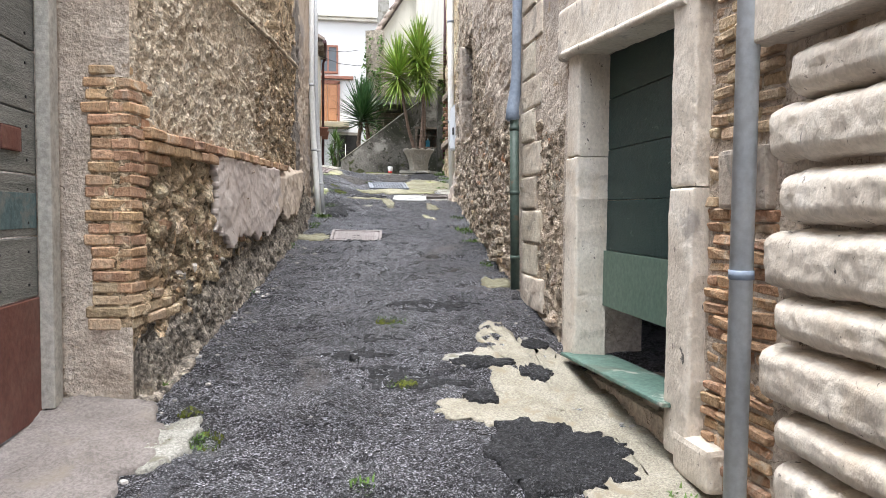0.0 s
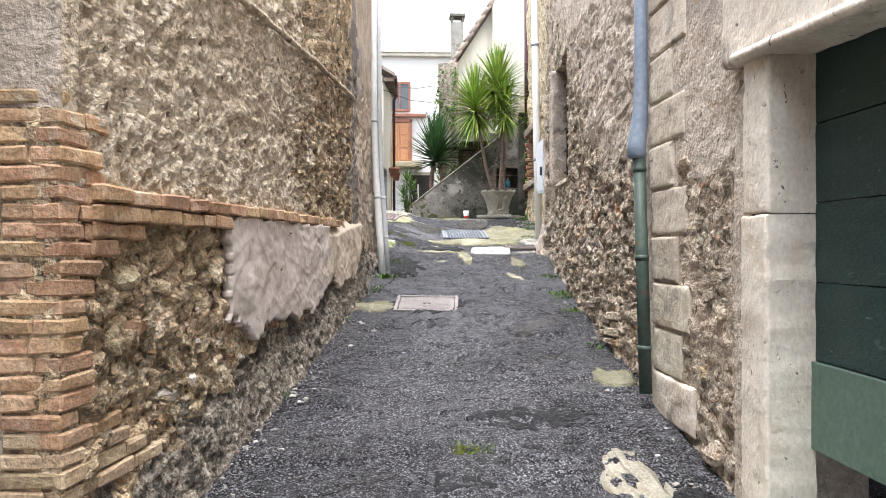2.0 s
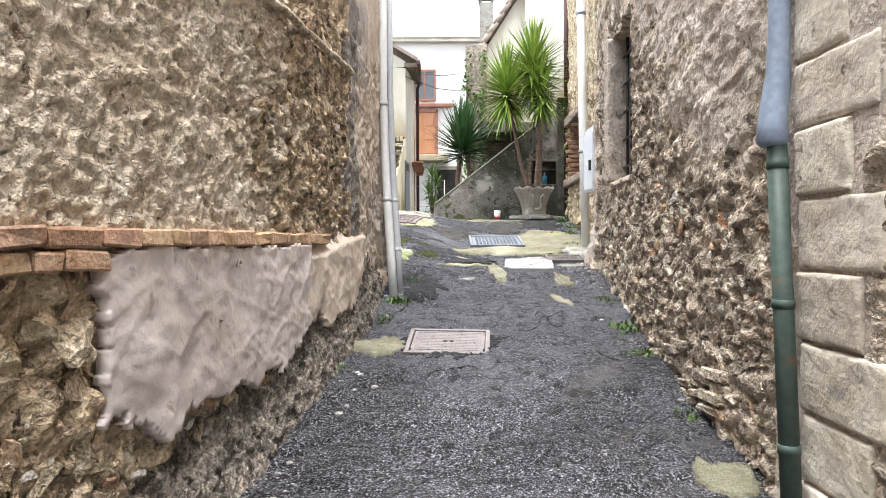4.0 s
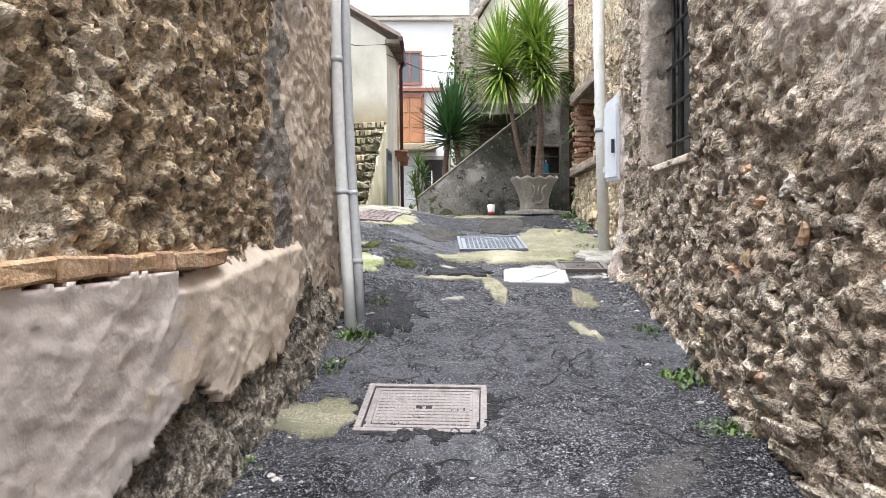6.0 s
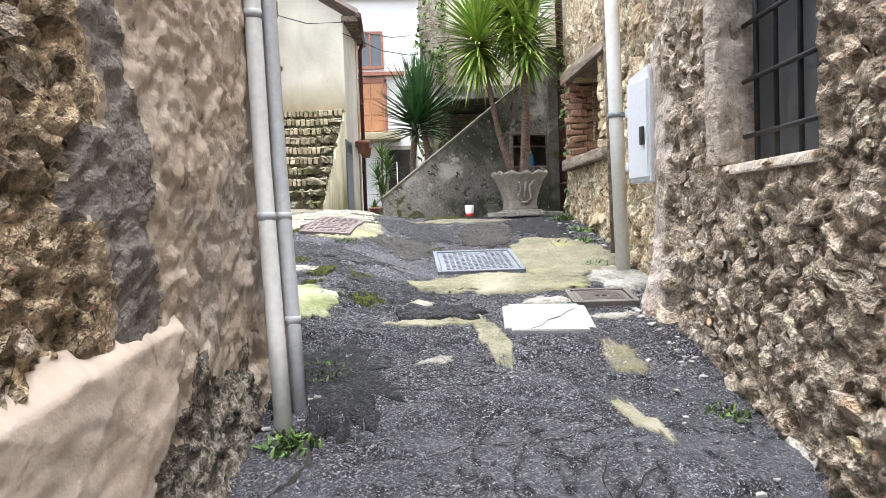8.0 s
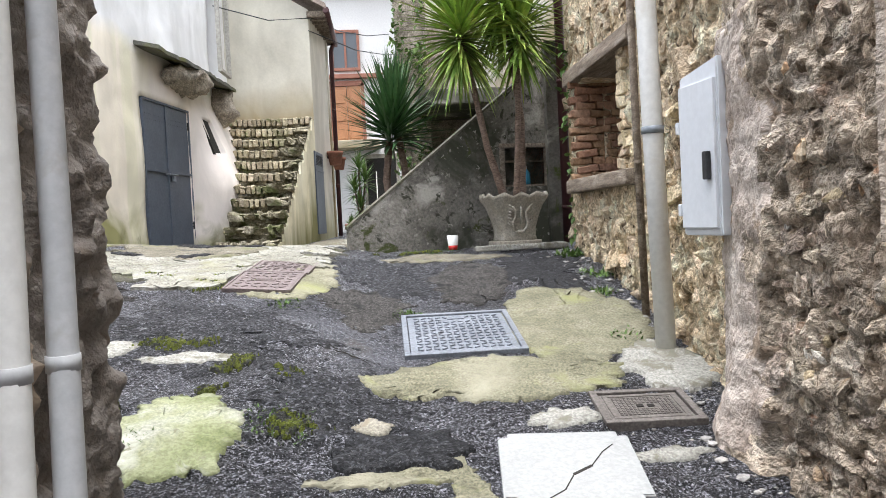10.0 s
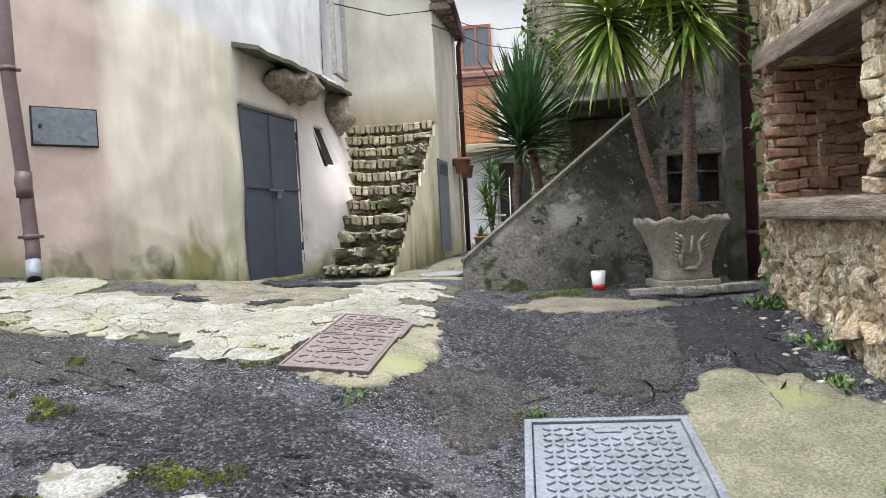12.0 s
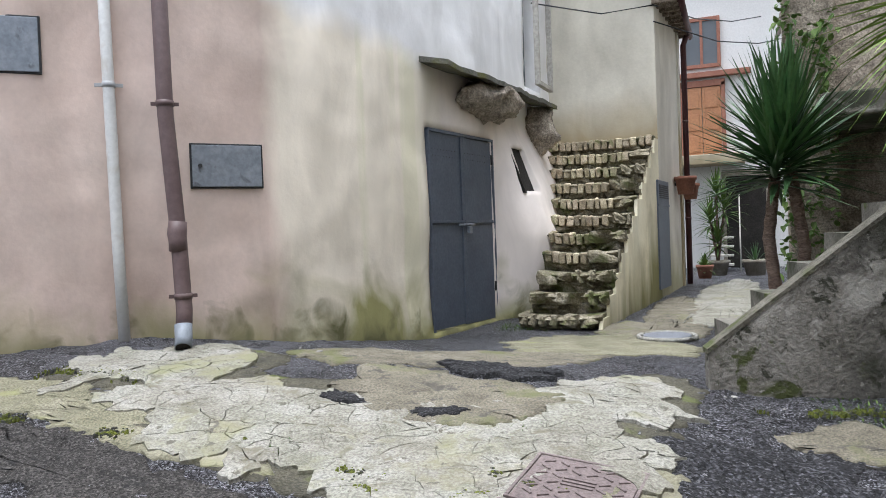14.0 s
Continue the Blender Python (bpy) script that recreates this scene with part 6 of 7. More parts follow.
# thin bricks between the door and the pipe
for row in range(38):
    z = 0.4 + row * 0.058
    y = 2.62
    while y < 3.08:
        w = min(random.uniform(0.12, 0.24), 3.12 - y)
        if w > 0.05 and not (1.58 < z < 1.86 and y < 3.0):
            place("brick", brick_mesh("thin", w - 0.012, 0.044, 0.09, M["brick" if z < 1.6 else "brick_pale"], 0.009), None, wall_right,
                  m=frame_on(RIGHT_FACE, y + w / 2, z, 0.02 + random.uniform(-0.015, 0.015), -1) @ pose(0, 0, 0, random.uniform(-3, 3), random.uniform(-2, 2), random.uniform(-3, 3)))
        y += w
bm = boxed(-0.17, 0.17, -0.1, 0.02, 0, 0.25, bevel=0.02, rough=0.01)
part("squared_stone", bm, M["stone"], wall_right).matrix_basis = frame_on(RIGHT_FACE, 2.83, 1.6, 0.03, -1)

# cushioned blocks of the portal
portal = empty("stone_portal", pose(0, 0, 0), "pale rusticated portal of cushioned stone blocks under a lintel", "portal", kind="structure")
for k, (z0, z1, y1) in enumerate(((0.05, 0.48, 2.62), (0.5, 0.7, 2.5), (0.72, 0.87, 2.5), (0.88, 1.105, 2.6), (1.12, 1.29, 2.52), (1.30, 1.53, 2.6), (1.55, 1.745, 2.5), (1.77, 1.985, 2.59), (1.995, 2.17, 2.48))):
    bm = dressed(y1 - 1.0, z1 - z0, 0.1, k * 2.3 + 40, 0.115, 0.03, 0.055, 0.007, 0.004, 0.014, 0.014)
    part("block", bm, M["jamb_stone"], portal).matrix_basis = frame_on(RIGHT_FACE, (1.0 + y1) / 2, z0, 0.0, -1)
part("lintel", boxed(1.6, 1.78, 0.9, 2.7, 2.22, 2.62, bevel=0.012), M["jamb_stone"], portal)

# green door in its stone frame
green_door = empty("green_door", pose(1.83, 4.87, 0.72), "dark green painted wooden door with a paler bottom band", "door")
for k in range(4):
    part("board", boxed(0.0, 0.04, -1.52, 0.0, 0.62 + k * 0.33, 0.945 + k * 0.33, bevel=0.003), M["green_door"], green_door)
part("bottom_band", boxed(-0.02, 0.04, -1.52, 0.0, 0.25, 0.615, bevel=0.004), M["green_band"], green_door, "paler green bottom band")
door_stones = empty("door_frame", pose(0, 0, 0), "worn pale stone door surround with a heavy lintel", "door frame", kind="structure")
for name, y0, y1, z0, z1, out in (("jamb", 4.72, 4.95, 0.5, 1.95, 0.05), ("jamb", 4.72, 4.94, 1.957, 2.63, 0.045), ("jamb", 3.14, 3.37, 0.45, 1.7, 0.085), ("jamb", 3.15, 3.375, 1.707, 2.58, 0.078)):
    bm = dressed(y1 - y0, z1 - z0, 0.2, y0 * 3 + z0, 0.018, 0.02, 0.012, 0.004, 0.001, 0.02, 0.006)
    part(name, bm, M["jamb_stone"], door_stones).matrix_basis = frame_on(RIGHT_FACE, (y0 + y1) / 2, z0, out - 0.02, -1)
bm = dressed(1.98, 0.34, 0.2, 77.0, 0.025, 0.02, 0.03, 0.005, 0.001, 0.025)
part("lintel", bm, M["jamb_stone"], door_stones).matrix_basis = frame_on(RIGHT_FACE, 4.1, 2.585, 0.05, -1) @ pose(0, 0, 0, 0, -3.2, 0)
part("lintel_roll", tube(bmesh.new(), [(-0.86 + 0.1 * k, 0.0, 0.02 + 0.003 * fbm(k * 0.7, 0, 4.0, 2)) for k in range(18)], 0.026, 10), M["jamb_stone"], door_stones).matrix_basis = frame_on(RIGHT_FACE, 4.1, 2.585, 0.075, -1) @ pose(0, 0, 0, 0, -3.2, 0)
part("threshold", boxed(-0.16, 0.16, -0.2, 0.0, 0, 0.2, bevel=0.03, rough=0.01), M["jamb_stone"], door_stones).matrix_basis = frame_on(RIGHT_FACE, 3.1, 0.38, 0.09, -1)
board = tagged(part("door_board", boxed(-0.2, 0.16, -0.74, 0.74, -0.022, 0.0, bevel=0.006), M["green_board"]), "peeling green board laid as a sill before the door", "board")
board.matrix_basis = pose(1.755, 4.03, 0.66, -1.5, 4, 1)
for y in (3.75, 4.4):
    tagged(part("prop_stone", boxed(1.72, 1.9, y - 0.1, y + 0.1, 0.3, 0.625, bevel=0.02, rough=0.01), M["stone"]), "rough stone propping the green board", "stone", "stones under the board")

# barred window
window_2 = empty("window_2", frame_on(RIGHT_FACE, 9.43, 2.52, 0, -1), "barred window in a plastered recess of the rubble wall", "window", kind="structure")
part("pane", boxed(-0.42, 0.42, -0.2, -0.18, 0, 1.24), M["glass"], window_2)
part("reveal", dressed(0.3, 1.24, 0.06, 91.0, 0.01, 0.02, 0.02, 0.012, 0.0, 0.03), M["plaster_grey"], window_2, "rough plastered reveal").matrix_basis = pose(0.385, -0.1, 0, 0, 0, 112)
for x in (-0.3, -0.1, 0.1, 0.28):
    part("bar", tube(bmesh.new(), [(x, -0.12, 0), (x, -0.12, 1.24)], 0.012, 8), M["iron"], window_2)
for z in (0.12, 0.36, 0.6, 0.84, 1.08):
    part("bar", tube(bmesh.new(), [(-0.42, -0.105, z), (0.4, -0.105, z)], 0.011, 8), M["iron"], window_2)
part("window_sill", boxed(-0.43, 0.43, -0.22, 0.005, -0.05, 0.0, bevel=0.012, rough=0.008), M["plaster_grey"], window_2)

# electric meter box
meter = empty("meter_box", pose(1.8, 11.06, 2.51, 0, 0, 7), "white painted steel meter box with a black latch", "meter box")
bm = prism(bmesh.new(), [(-0.02, -0.14, 0), (-0.02, 0.14, 0), (-0.02, 0.14, 0.65), (-0.02, -0.14, 0.69)], (0.13, 0, 0))
bmesh.ops.bevel(bm, geom=bm.edges[:], offset=0.006, segments=2, affect="EDGES")
part("body", bm, M["white_box"], meter)
mdoor = part("door", boxed(-0.034, -0.02, -0.128, 0.128, 0.03, 0.61, bevel=0.004), M["white_box"], meter)
part("handle", boxed(-0.055, -0.034, -0.105, -0.07, 0.22, 0.33, bevel=0.006), M["iron"], mdoor, "black latch handle")
for z in (0.08, 0.42):
    part("hinge", boxed(-0.04, -0.02, 0.128, 0.15, z, z + 0.05, bevel=0.004), M["white_box"], meter)
# unglazed window of the court side
# reveal bricks in the darker colour that paints their shade
for row in range(13):
    for k, x in enumerate((0.03, 0.2, 0.37, 0.54)):
        place("brick", brick_mesh("reveal", 0.17, 0.06, 0.1, M["shaded_reveal_brick"], 0.012), None, wall_right,
              m=pose(2.14 + x + 0.05 * (row % 2), 14.235 + random.uniform(-0.012, 0.012), 2.9 + row * 0.065, random.uniform(-3, 3), random.uniform(-2, 2), random.uniform(-4, 4)) @ pose(0, 0, 0, 0, 0, 180))
hole_lintel = part("timber_lintel", boxed(-1.1, 0.95, -0.3, 0.03, 0, 0.12, bevel=0.015, rough=0.012), M["timber"], wall_right)
hole_lintel.matrix_basis = frame_on(RIGHT_FACE, 13.6, 3.69, 0.03, -1) @ pose(0, 0, 0, 0, -2.5, 0)
hole_sill = part("timber_sill", boxed(-1.02, 0.85, -0.35, 0.03, -0.11, 0.0, bevel=0.02, rough=0.015), M["timber"], wall_right)
hole_sill.matrix_basis = frame_on(RIGHT_FACE, 13.6, 2.905, 0.05, -1) @ pose(0, 0, 0, 0, -1, 0)
for row in range(10):
    place("brick", brick_mesh("jamb", random.uniform(0.12, 0.2), 0.07, 0.12, M["rubble_court"], 0.015), None, wall_right,
          m=frame_on(RIGHT_FACE, 12.84 + random.uniform(-0.03, 0.02), 2.9 + row * 0.08, 0.02, -1))

# ---- court house: doors, flaps, awning ----
steel_door = empty("steel_door", pose(-2.225, 17.0, 2.385, 0, 0, 80.3), "dark blue-grey sheet steel double door with a bolt and padlock", "door")
for k in (0, 1):
    x0 = 0.005 + k * 0.595
    leaf = part("leaf", boxed(x0, x0 + 0.59, 0.02, 0.05, 0.03 if k == 0 else 0.02, 1.83, bevel=0.004), M["metal_blue"], steel_door)
    part("flange", boxed(x0 + (0.55 if k == 0 else 0.0), x0 + (0.595 if k == 0 else 0.03), 0.005, 0.02, 0.03, 1.83, bevel=0.003), M["metal_blue"], leaf)
    part("cross_bar", boxed(x0, x0 + 0.58, 0.0, 0.02, 1.0, 1.03, bevel=0.004), M["metal_blue"], leaf)
    bm = bmesh.new()
    for j in range(9):
        for q in (1.62, 1.68):
            bmesh.ops.create_icosphere(bm, subdivisions=1, radius=0.005, matrix=Matrix.Translation((x0 + 0.06 + j * 0.05, 0.02, q)))
    part("rivets", bm, M["iron"], leaf)
for z in (0.3, 1.6):
    part("hinge", tube(bmesh.new(), [(1.195, 0.01, z), (1.195, 0.01, z + 0.1)], 0.014, 8), M["iron"], steel_door)
bolt = part("bolt", tube(bmesh.new(), [(0.45, -0.02, 0.985), (0.74, -0.02, 0.985)], 0.012, 8), M["galvanised"], steel_door, "bright sliding bolt")
part("padlock", boxed(0.6, 0.66, -0.04, -0.005, 0.9, 0.97, bevel=0.008), M["galvanised"], bolt, "steel padlock")
bm = bmesh.new()
for x0, x1, z0, z1 in ((-0.02, 0.0, 0, 1.86), (1.2, 1.22, 0, 1.86), (-0.02, 1.22, 1.835, 1.86)):
    box(bm, x0, x1, 0.0, 0.1, z0, z1)
part("steel_frame", bm, M["metal_blue"], steel_door)


def flap(y, z, w, h, label):
    p, way = spot(COURT, y)
    m = frame_on(COURT, y, z, 0.0, 1)
    ob = empty("service_flap", m, label, "service flap", "steel flaps in the pink wall")
    part("flap_frame", boxed(-w / 2 - 0.012, w / 2 + 0.012, -0.02, 0.012, -0.012, h + 0.012, bevel=0.004), M["iron"], ob)
    part("flap_door", boxed(-w / 2, w / 2, 0.0, 0.022, 0, h, bevel=0.004), M["galvanised"], ob)
    part("latch", tube(bmesh.new(), [(w / 2 - 0.05, 0.02, h * 0.5), (w / 2 - 0.05, 0.034, h * 0.5)], 0.014, 10), M["iron"], ob)
    return ob


flap(15.02, 3.655, 0.46, 0.28, "small grey galvanised steel flap streaked with rust")
flap(14.10, 4.38, 0.5, 0.34, "small grey galvanised steel flap higher on the wall")

awning = empty("stone_awning", Matrix(), "thin mossy slate awning on rough stone corbels over the steel door", "awning")
bm = bmesh.new()
rows = []
for j in range(28):
    y = 16.9 + 2.75 * j / 27
    p, way = spot(COURT, min(y, 20.4))
    out = Vector((way.y, -way.x))
    reach = 0.3 + 0.03 * fbm(y * 4, 0, 0, 2)
    z = 4.8 + 0.02 * fbm(y * 5, 3, 0, 2) - 0.02 * math.sin((y - 16.9) / 2.75 * math.pi)
    rows.append([bm.verts.new((p.x + out.x * d, p.y + out.y * d, z + dz)) for d, dz in ((-0.05, 0.07), (reach, -0.02), (reach, -0.065), (-0.05, 0.02))])
for a, b in zip(rows, rows[1:]):
    for k in range(4):
        bm.faces.new((a[k], a[(k + 1) % 4], b[(k + 1) % 4], b[k]))
bm.faces.new(rows[0])
bm.faces.new(rows[-1][::-1])
bmesh.ops.recalc_face_normals(bm, faces=bm.faces[:])
part("slab", bm, M["slate"], awning)
for y, w, h in ((18.05, 1.15, 0.3), (19.5, 0.34, 0.5)):
    bm = bmesh.new()
    bmesh.ops.create_icosphere(bm, subdivisions=4, radius=0.5)
    for v in bm.verts:
        v.co = Vector((v.co.x * w, v.co.y * 0.5, v.co.z * h * 1.2))
        v.co *= 1 + 0.4 * fbm(v.co.x * 6, v.co.y * 6, v.co.z * 6 + y, 5)
        v.co.z = min(v.co.z, h * 0.5)
    part("corbel", bm, M["corbel"], awning, smooth=True).matrix_basis = frame_on(COURT, y, 4.76 - h / 2, 0.05, 1)
# near-black plate paints the slit's shaded inside
bm = prism(bmesh.new(), [(-0.19, 0.225, 0), (0.19, 0.235, 0), (0.19, 0.05, 0.52), (-0.19, 0.04, 0.52)], (0, -0.05, 0))
tagged(part("slit_window", bm, M["dark"]), "dark narrow slit window in the plaster", "window").matrix_basis = frame_on(COURT, 18.75, 3.7, 0, 1)
upper_win = empty("upper_window", frame_on(COURT, 19.65, 5.0, 0, 1), "narrow upper window with a pale frame in white plaster", "window")
part("pane", boxed(-0.3, 0.3, -0.2, -0.18, 0, 1.4), M["glass"], upper_win)
part("frame", rim(0.6, 1.4, 0.05, -0.18, -0.12), M["wood_pale"], upper_win).matrix_basis = pose(0, 0, 0.7, 90, 0, 0)

# ---- mossy steps ----
random.seed(31)
staircase = empty("stone_staircase", Matrix(), "mossy worn stone steps edged with upright bricks", "staircase")
for k in range(11):
    y0, z1 = 17.62 + 0.25 * k, 2.5 + 0.19 * k
    xl, xr = (-1.65, -1.59, -1.58, -1.58, -1.59, -1.62, -1.66, -1.73, -1.79, -1.86, -1.93)[k], -0.853 + 0.0245 * k
    bm = bmesh.new()
    n = 14
    rows = []
    for j in range(n + 1):
        x = xl + (xr - xl) * j / n
        dip = -0.03 * math.sin(math.pi * j / n)
        yy = y0 + 0.03 * fbm(x * 5, k, 0, 2) - 0.04 * math.sin(math.pi * j / n)
        rows.append([bm.verts.new(c) for c in ((x, yy + 0.1, z1 - 0.32), (x, yy + 0.08 + 0.02 * fbm(x * 9, k, 2.0, 2), z1 - 0.11), (x, yy, z1 + dip - 0.02), (x, yy + 0.03, z1 + dip), (x, yy + 0.5, z1 + dip), (x, yy + 0.5, z1 - 0.32))])
    for a, b in zip(rows, rows[1:]):
        for q in range(6):
            bm.faces.new((a[q], b[q], b[(q + 1) % 6], a[(q + 1) % 6]))
    bm.faces.new(rows[0])
    bm.faces.new(rows[-1][::-1])
    bmesh.ops.recalc_face_normals(bm, faces=bm.faces[:])
    step = part("step", bm, M["step_stone"], staircase)
    x, reach = xl + 0.02, (xr - random.choice((0.05, 0.25, 0.38)) if k > 2 else xl)
    while x < reach:
        w = random.uniform(0.062, 0.095)
        f = (x - xl) / (xr - xl)
        me = brick_mesh("nosing", w - 0.018, 0.11, 0.12, M["nosing"], 0.008)
        place("brick", me, None, step, m=pose(x + w / 2, y0 - 0.012 - 0.04 * math.sin(math.pi * f), z1 - 0.105 - 0.03 * math.sin(math.pi * f), random.uniform(-9, 9), random.uniform(-7, 7), 180 + random.uniform(-12, 12)))
        x += w
    while x < xr - 0.03:
        w = random.uniform(0.14, 0.3) if k > 2 else random.uniform(0.08, 0.2)
        w = min(w, xr - x)
        place("stone", stone_mesh(M["step_stone"], random.randrange(12)), None, step, m=pose(x + w / 2, y0 + 0.04, z1 - 0.06, 0, 0, random.uniform(-8, 8)) @ Matrix.Diagonal((w * 1.05, 0.24, 0.13 if k > 2 else random.uniform(0.09, 0.15), 1)))
        x += w
    x = xl + 0.05
    while x < xr - 0.05:
        w = min(random.uniform(0.1, 0.26), xr - x)
        place("stone", stone_mesh(M["step_stone"], random.randrange(12)), None, step, m=pose(x + w / 2, y0 + 0.075, z1 - 0.15, 0, 0, random.uniform(-8, 8)) @ Matrix.Diagonal((w * 0.95, 0.14, 0.075, 1)))
        x += w
bm = prism(bmesh.new(), [(-0.86, 17.5, 2.2), (-0.58, 20.352, 2.2), (-0.58, 20.352, 4.37)] + [(-0.86 + 0.0982 * (y - 17.5), y, 2.46 + 0.19 * k) for k in range(10, -1, -1) for y in (17.64 + 0.25 * k + 0.24, 17.64 + 0.25 * k + 0.02)][1:], (-0.035, 0.0, 0))
stair_wall = tagged(part("stair_side_wall", bm, M["stair_side"]), "sloping plaster wall beside the mossy steps, green with algae", "wall", kind="structure")
narrow = empty("narrow_door", pose(-0.602, 20.17, 2.52, 0, 0, 85.0), "narrow blue-grey steel door in the passage wall", "door")
part("leaf", boxed(0, 0.72, -0.025, 0.02, 0, 1.34, bevel=0.004), M["metal_blue"], narrow)
for k in range(7):
    part("louvre", boxed(0.08, 0.64, -0.035, -0.023, 1.12 + k * 0.025, 1.133 + k * 0.025), M["iron"], narrow)
part("door_rail", boxed(0.0, 0.72, -0.034, -0.023, 1.02, 1.05, bevel=0.003), M["metal_blue"], narrow)

# roof edge of the house over the steps
roof = empty("roof_edge", Matrix(), "dark tiled roof edge with a gutter over the passage", "roof")
part("slope", prism(bmesh.new(), [(-0.28, 20.2, 6.12), (-2.2, 20.2, 7.25), (-2.2, 20.2, 7.33), (-0.28, 20.2, 6.2)], (0, 2.25, 0)), M["roof_tile"], roof)
for k in range(10):
    part("rafter", boxed(-0.6, -0.3, 20.3 + k * 0.21, 20.36 + k * 0.21, 6.02, 6.11), M["timber"], roof)
part("gutter", tube(bmesh.new(), [(-0.28, 20.2, 6.1), (-0.28, 22.4, 6.07)], 0.05, 12), M["pipe_red"], roof)


# ---- plants ----
def blade(bm, base, way, length, width, droop, rnd):
    """One stiff pointed leaf, folded along its middle."""
    side = way.cross(Vector((0, 0, 1)))
    side = side.normalized() if side.length > 0.05 else Vector((1, 0, 0))
    p, d, last = Vector(base), way.normalized(), None
    for k in range(6):
        f = k / 5
        w = width * (0.55 + 1.6 * f if f < 0.3 else 1.03 * (1 - f) / 0.7) * 0.5
        up = side.cross(d).normalized()
        row = [bm.verts.new(p - side * w + up * w * 0.35), bm.verts.new(p), bm.verts.new(p + side * w + up * w * 0.35)]
        if last:
            bm.faces.new((last[0], last[1], row[1], row[0]))
            bm.faces.new((last[1], last[2], row[2], row[1]))
        last = row
        p = p + d * length / 5
        d = (d + Vector((0, 0, -droop * (0.3 + f)))).normalized()


def crown(count, length, width, low, high, droop, seed, stem=0.25):
    rnd = random.Random(seed)
    bm = bmesh.new()
    for k in range(count):
        t = k / count
        a = k * 2.39996 + rnd.uniform(-0.3, 0.3)
        e = radians(low + (high - low) * t ** 0.8 + rnd.uniform(-9, 9))
        way = Vector((math.cos(a) * math.cos(e), math.sin(a) * math.cos(e), math.sin(e)))
        blade(bm, way * 0.02 + Vector((0, 0, stem * (t - 0.5))), way, length * rnd.uniform(0.72, 1.1), width * rnd.uniform(0.8, 1.15), droop * rnd.uniform(0.4, 1.5) * (1.25 - t), rnd)
    return bm


def trunk(points, r0, r1):
    pts = []
    n = 16
    for k in range(n + 1):
        f = k / n * (len(points) - 1)
        i = min(int(f), len(points) - 2)
        pts.append(Vector(points[i]).lerp(Vector(points[i + 1]), f - i))
    return tube(bmesh.new(), pts, [(r0 + (r1 - r0) * k / n) * (1 + 0.08 * math.sin(k * 2.7)) for k in range(n + 1)], 12)


# planter with lyre relief
PX, PY, PZ = 1.68, 14.9, 2.36
planter = empty("stone_planter", pose(PX, PY, PZ, 0, 0, 8) @ Matrix.Scale(0.84, 4), "weathered cast stone planter with a scalloped rim and lyre relief", "planter")
bm = bmesh.new()
rows = []
levels = [(0.06, 0.2), (0.08, 0.21), (0.12, 0.2), (0.2, 0.205), (0.32, 0.235), (0.44, 0.275), (0.52, 0.32), (0.56, 0.335), (0.56, 0.305), (0.44, 0.25)]
n = 48
for z, r in levels:
    row = []
    for k in range(n):
        a = 2 * math.pi * k / n
        c, s = math.cos(a), math.sin(a)
        sq = 1 / max(abs(c), abs(s)) * 0.62 + 0.38 * 1.12
        scal = 0.022 * math.cos(a * 12) * max(0, (z - 0.4) / 0.16)
        row.append(bm.verts.new((r * c * sq * 1.0, r * s * sq * 0.92, z + scal)))
    rows.append(row)
for a, b in zip(rows, rows[1:]):
    for k in range(n):
        bm.faces.new((a[k], a[(k + 1) % n], b[(k + 1) % n], b[k])).smooth = True
bm.faces.new(rows[0][::-1])
bm.faces.new(rows[-1])
bmesh.ops.recalc_face_normals(bm, faces=bm.faces[:])
part("pot", bm, M["planter"], planter)
part("plinth", boxed(-0.24, 0.24, -0.22, 0.22, 0.0, 0.065, bevel=0.012), M["planter"], planter)
part("soil", boxed(-0.24, 0.24, -0.22, 0.22, 0.44, 0.49, bevel=0.02), M["soil"], planter)
for sx in (-1, 1):
    pts = [(0.035 * sx, -0.212, 0.17), (0.075 * sx, -0.225, 0.2), (0.085 * sx, -0.238, 0.26), (0.06 * sx, -0.25, 0.32), (0.06 * sx, -0.262, 0.37), (0.1 * sx, -0.29, 0.43)]
    part("lyre_relief", tube(bmesh.new(), pts, [0.014, 0.018, 0.02, 0.016, 0.018, 0.012], 8), M["planter"], planter)
    for k in range(7):
        z = 0.22 + 0.033 * k
        part("relief_rib", tube(bmesh.new(), [(0.085 * sx, -0.236 - k * 0.008, z), (0.135 * sx, -0.226 - k * 0.008, z + 0.03)], 0.007, 6), M["planter"], planter)
part("relief_bar", tube(bmesh.new(), [(-0.06, -0.215, 0.16), (0.06, -0.215, 0.16)], 0.016, 8), M["planter"], planter)
part("relief_stem", tube(bmesh.new(), [(0, -0.235, 0.24), (0, -0.275, 0.42)], 0.012, 8), M["planter"], planter)
for k, (dx, dy) in enumerate(((-0.25, -0.3), (0.05, -0.31), (0.3, -0.22))):
    tagged(part("loose_stone", boxed(-0.16, 0.16, -0.05, 0.05, 0, 0.05, bevel=0.012, rough=0.012), M["concrete"]), "flat pale stone lying at the planter's foot", "stone", "stones at the planter").matrix_basis = pose(PX + dx, PY + dy, 2.335, 0, 0, 8 + 14 * k)

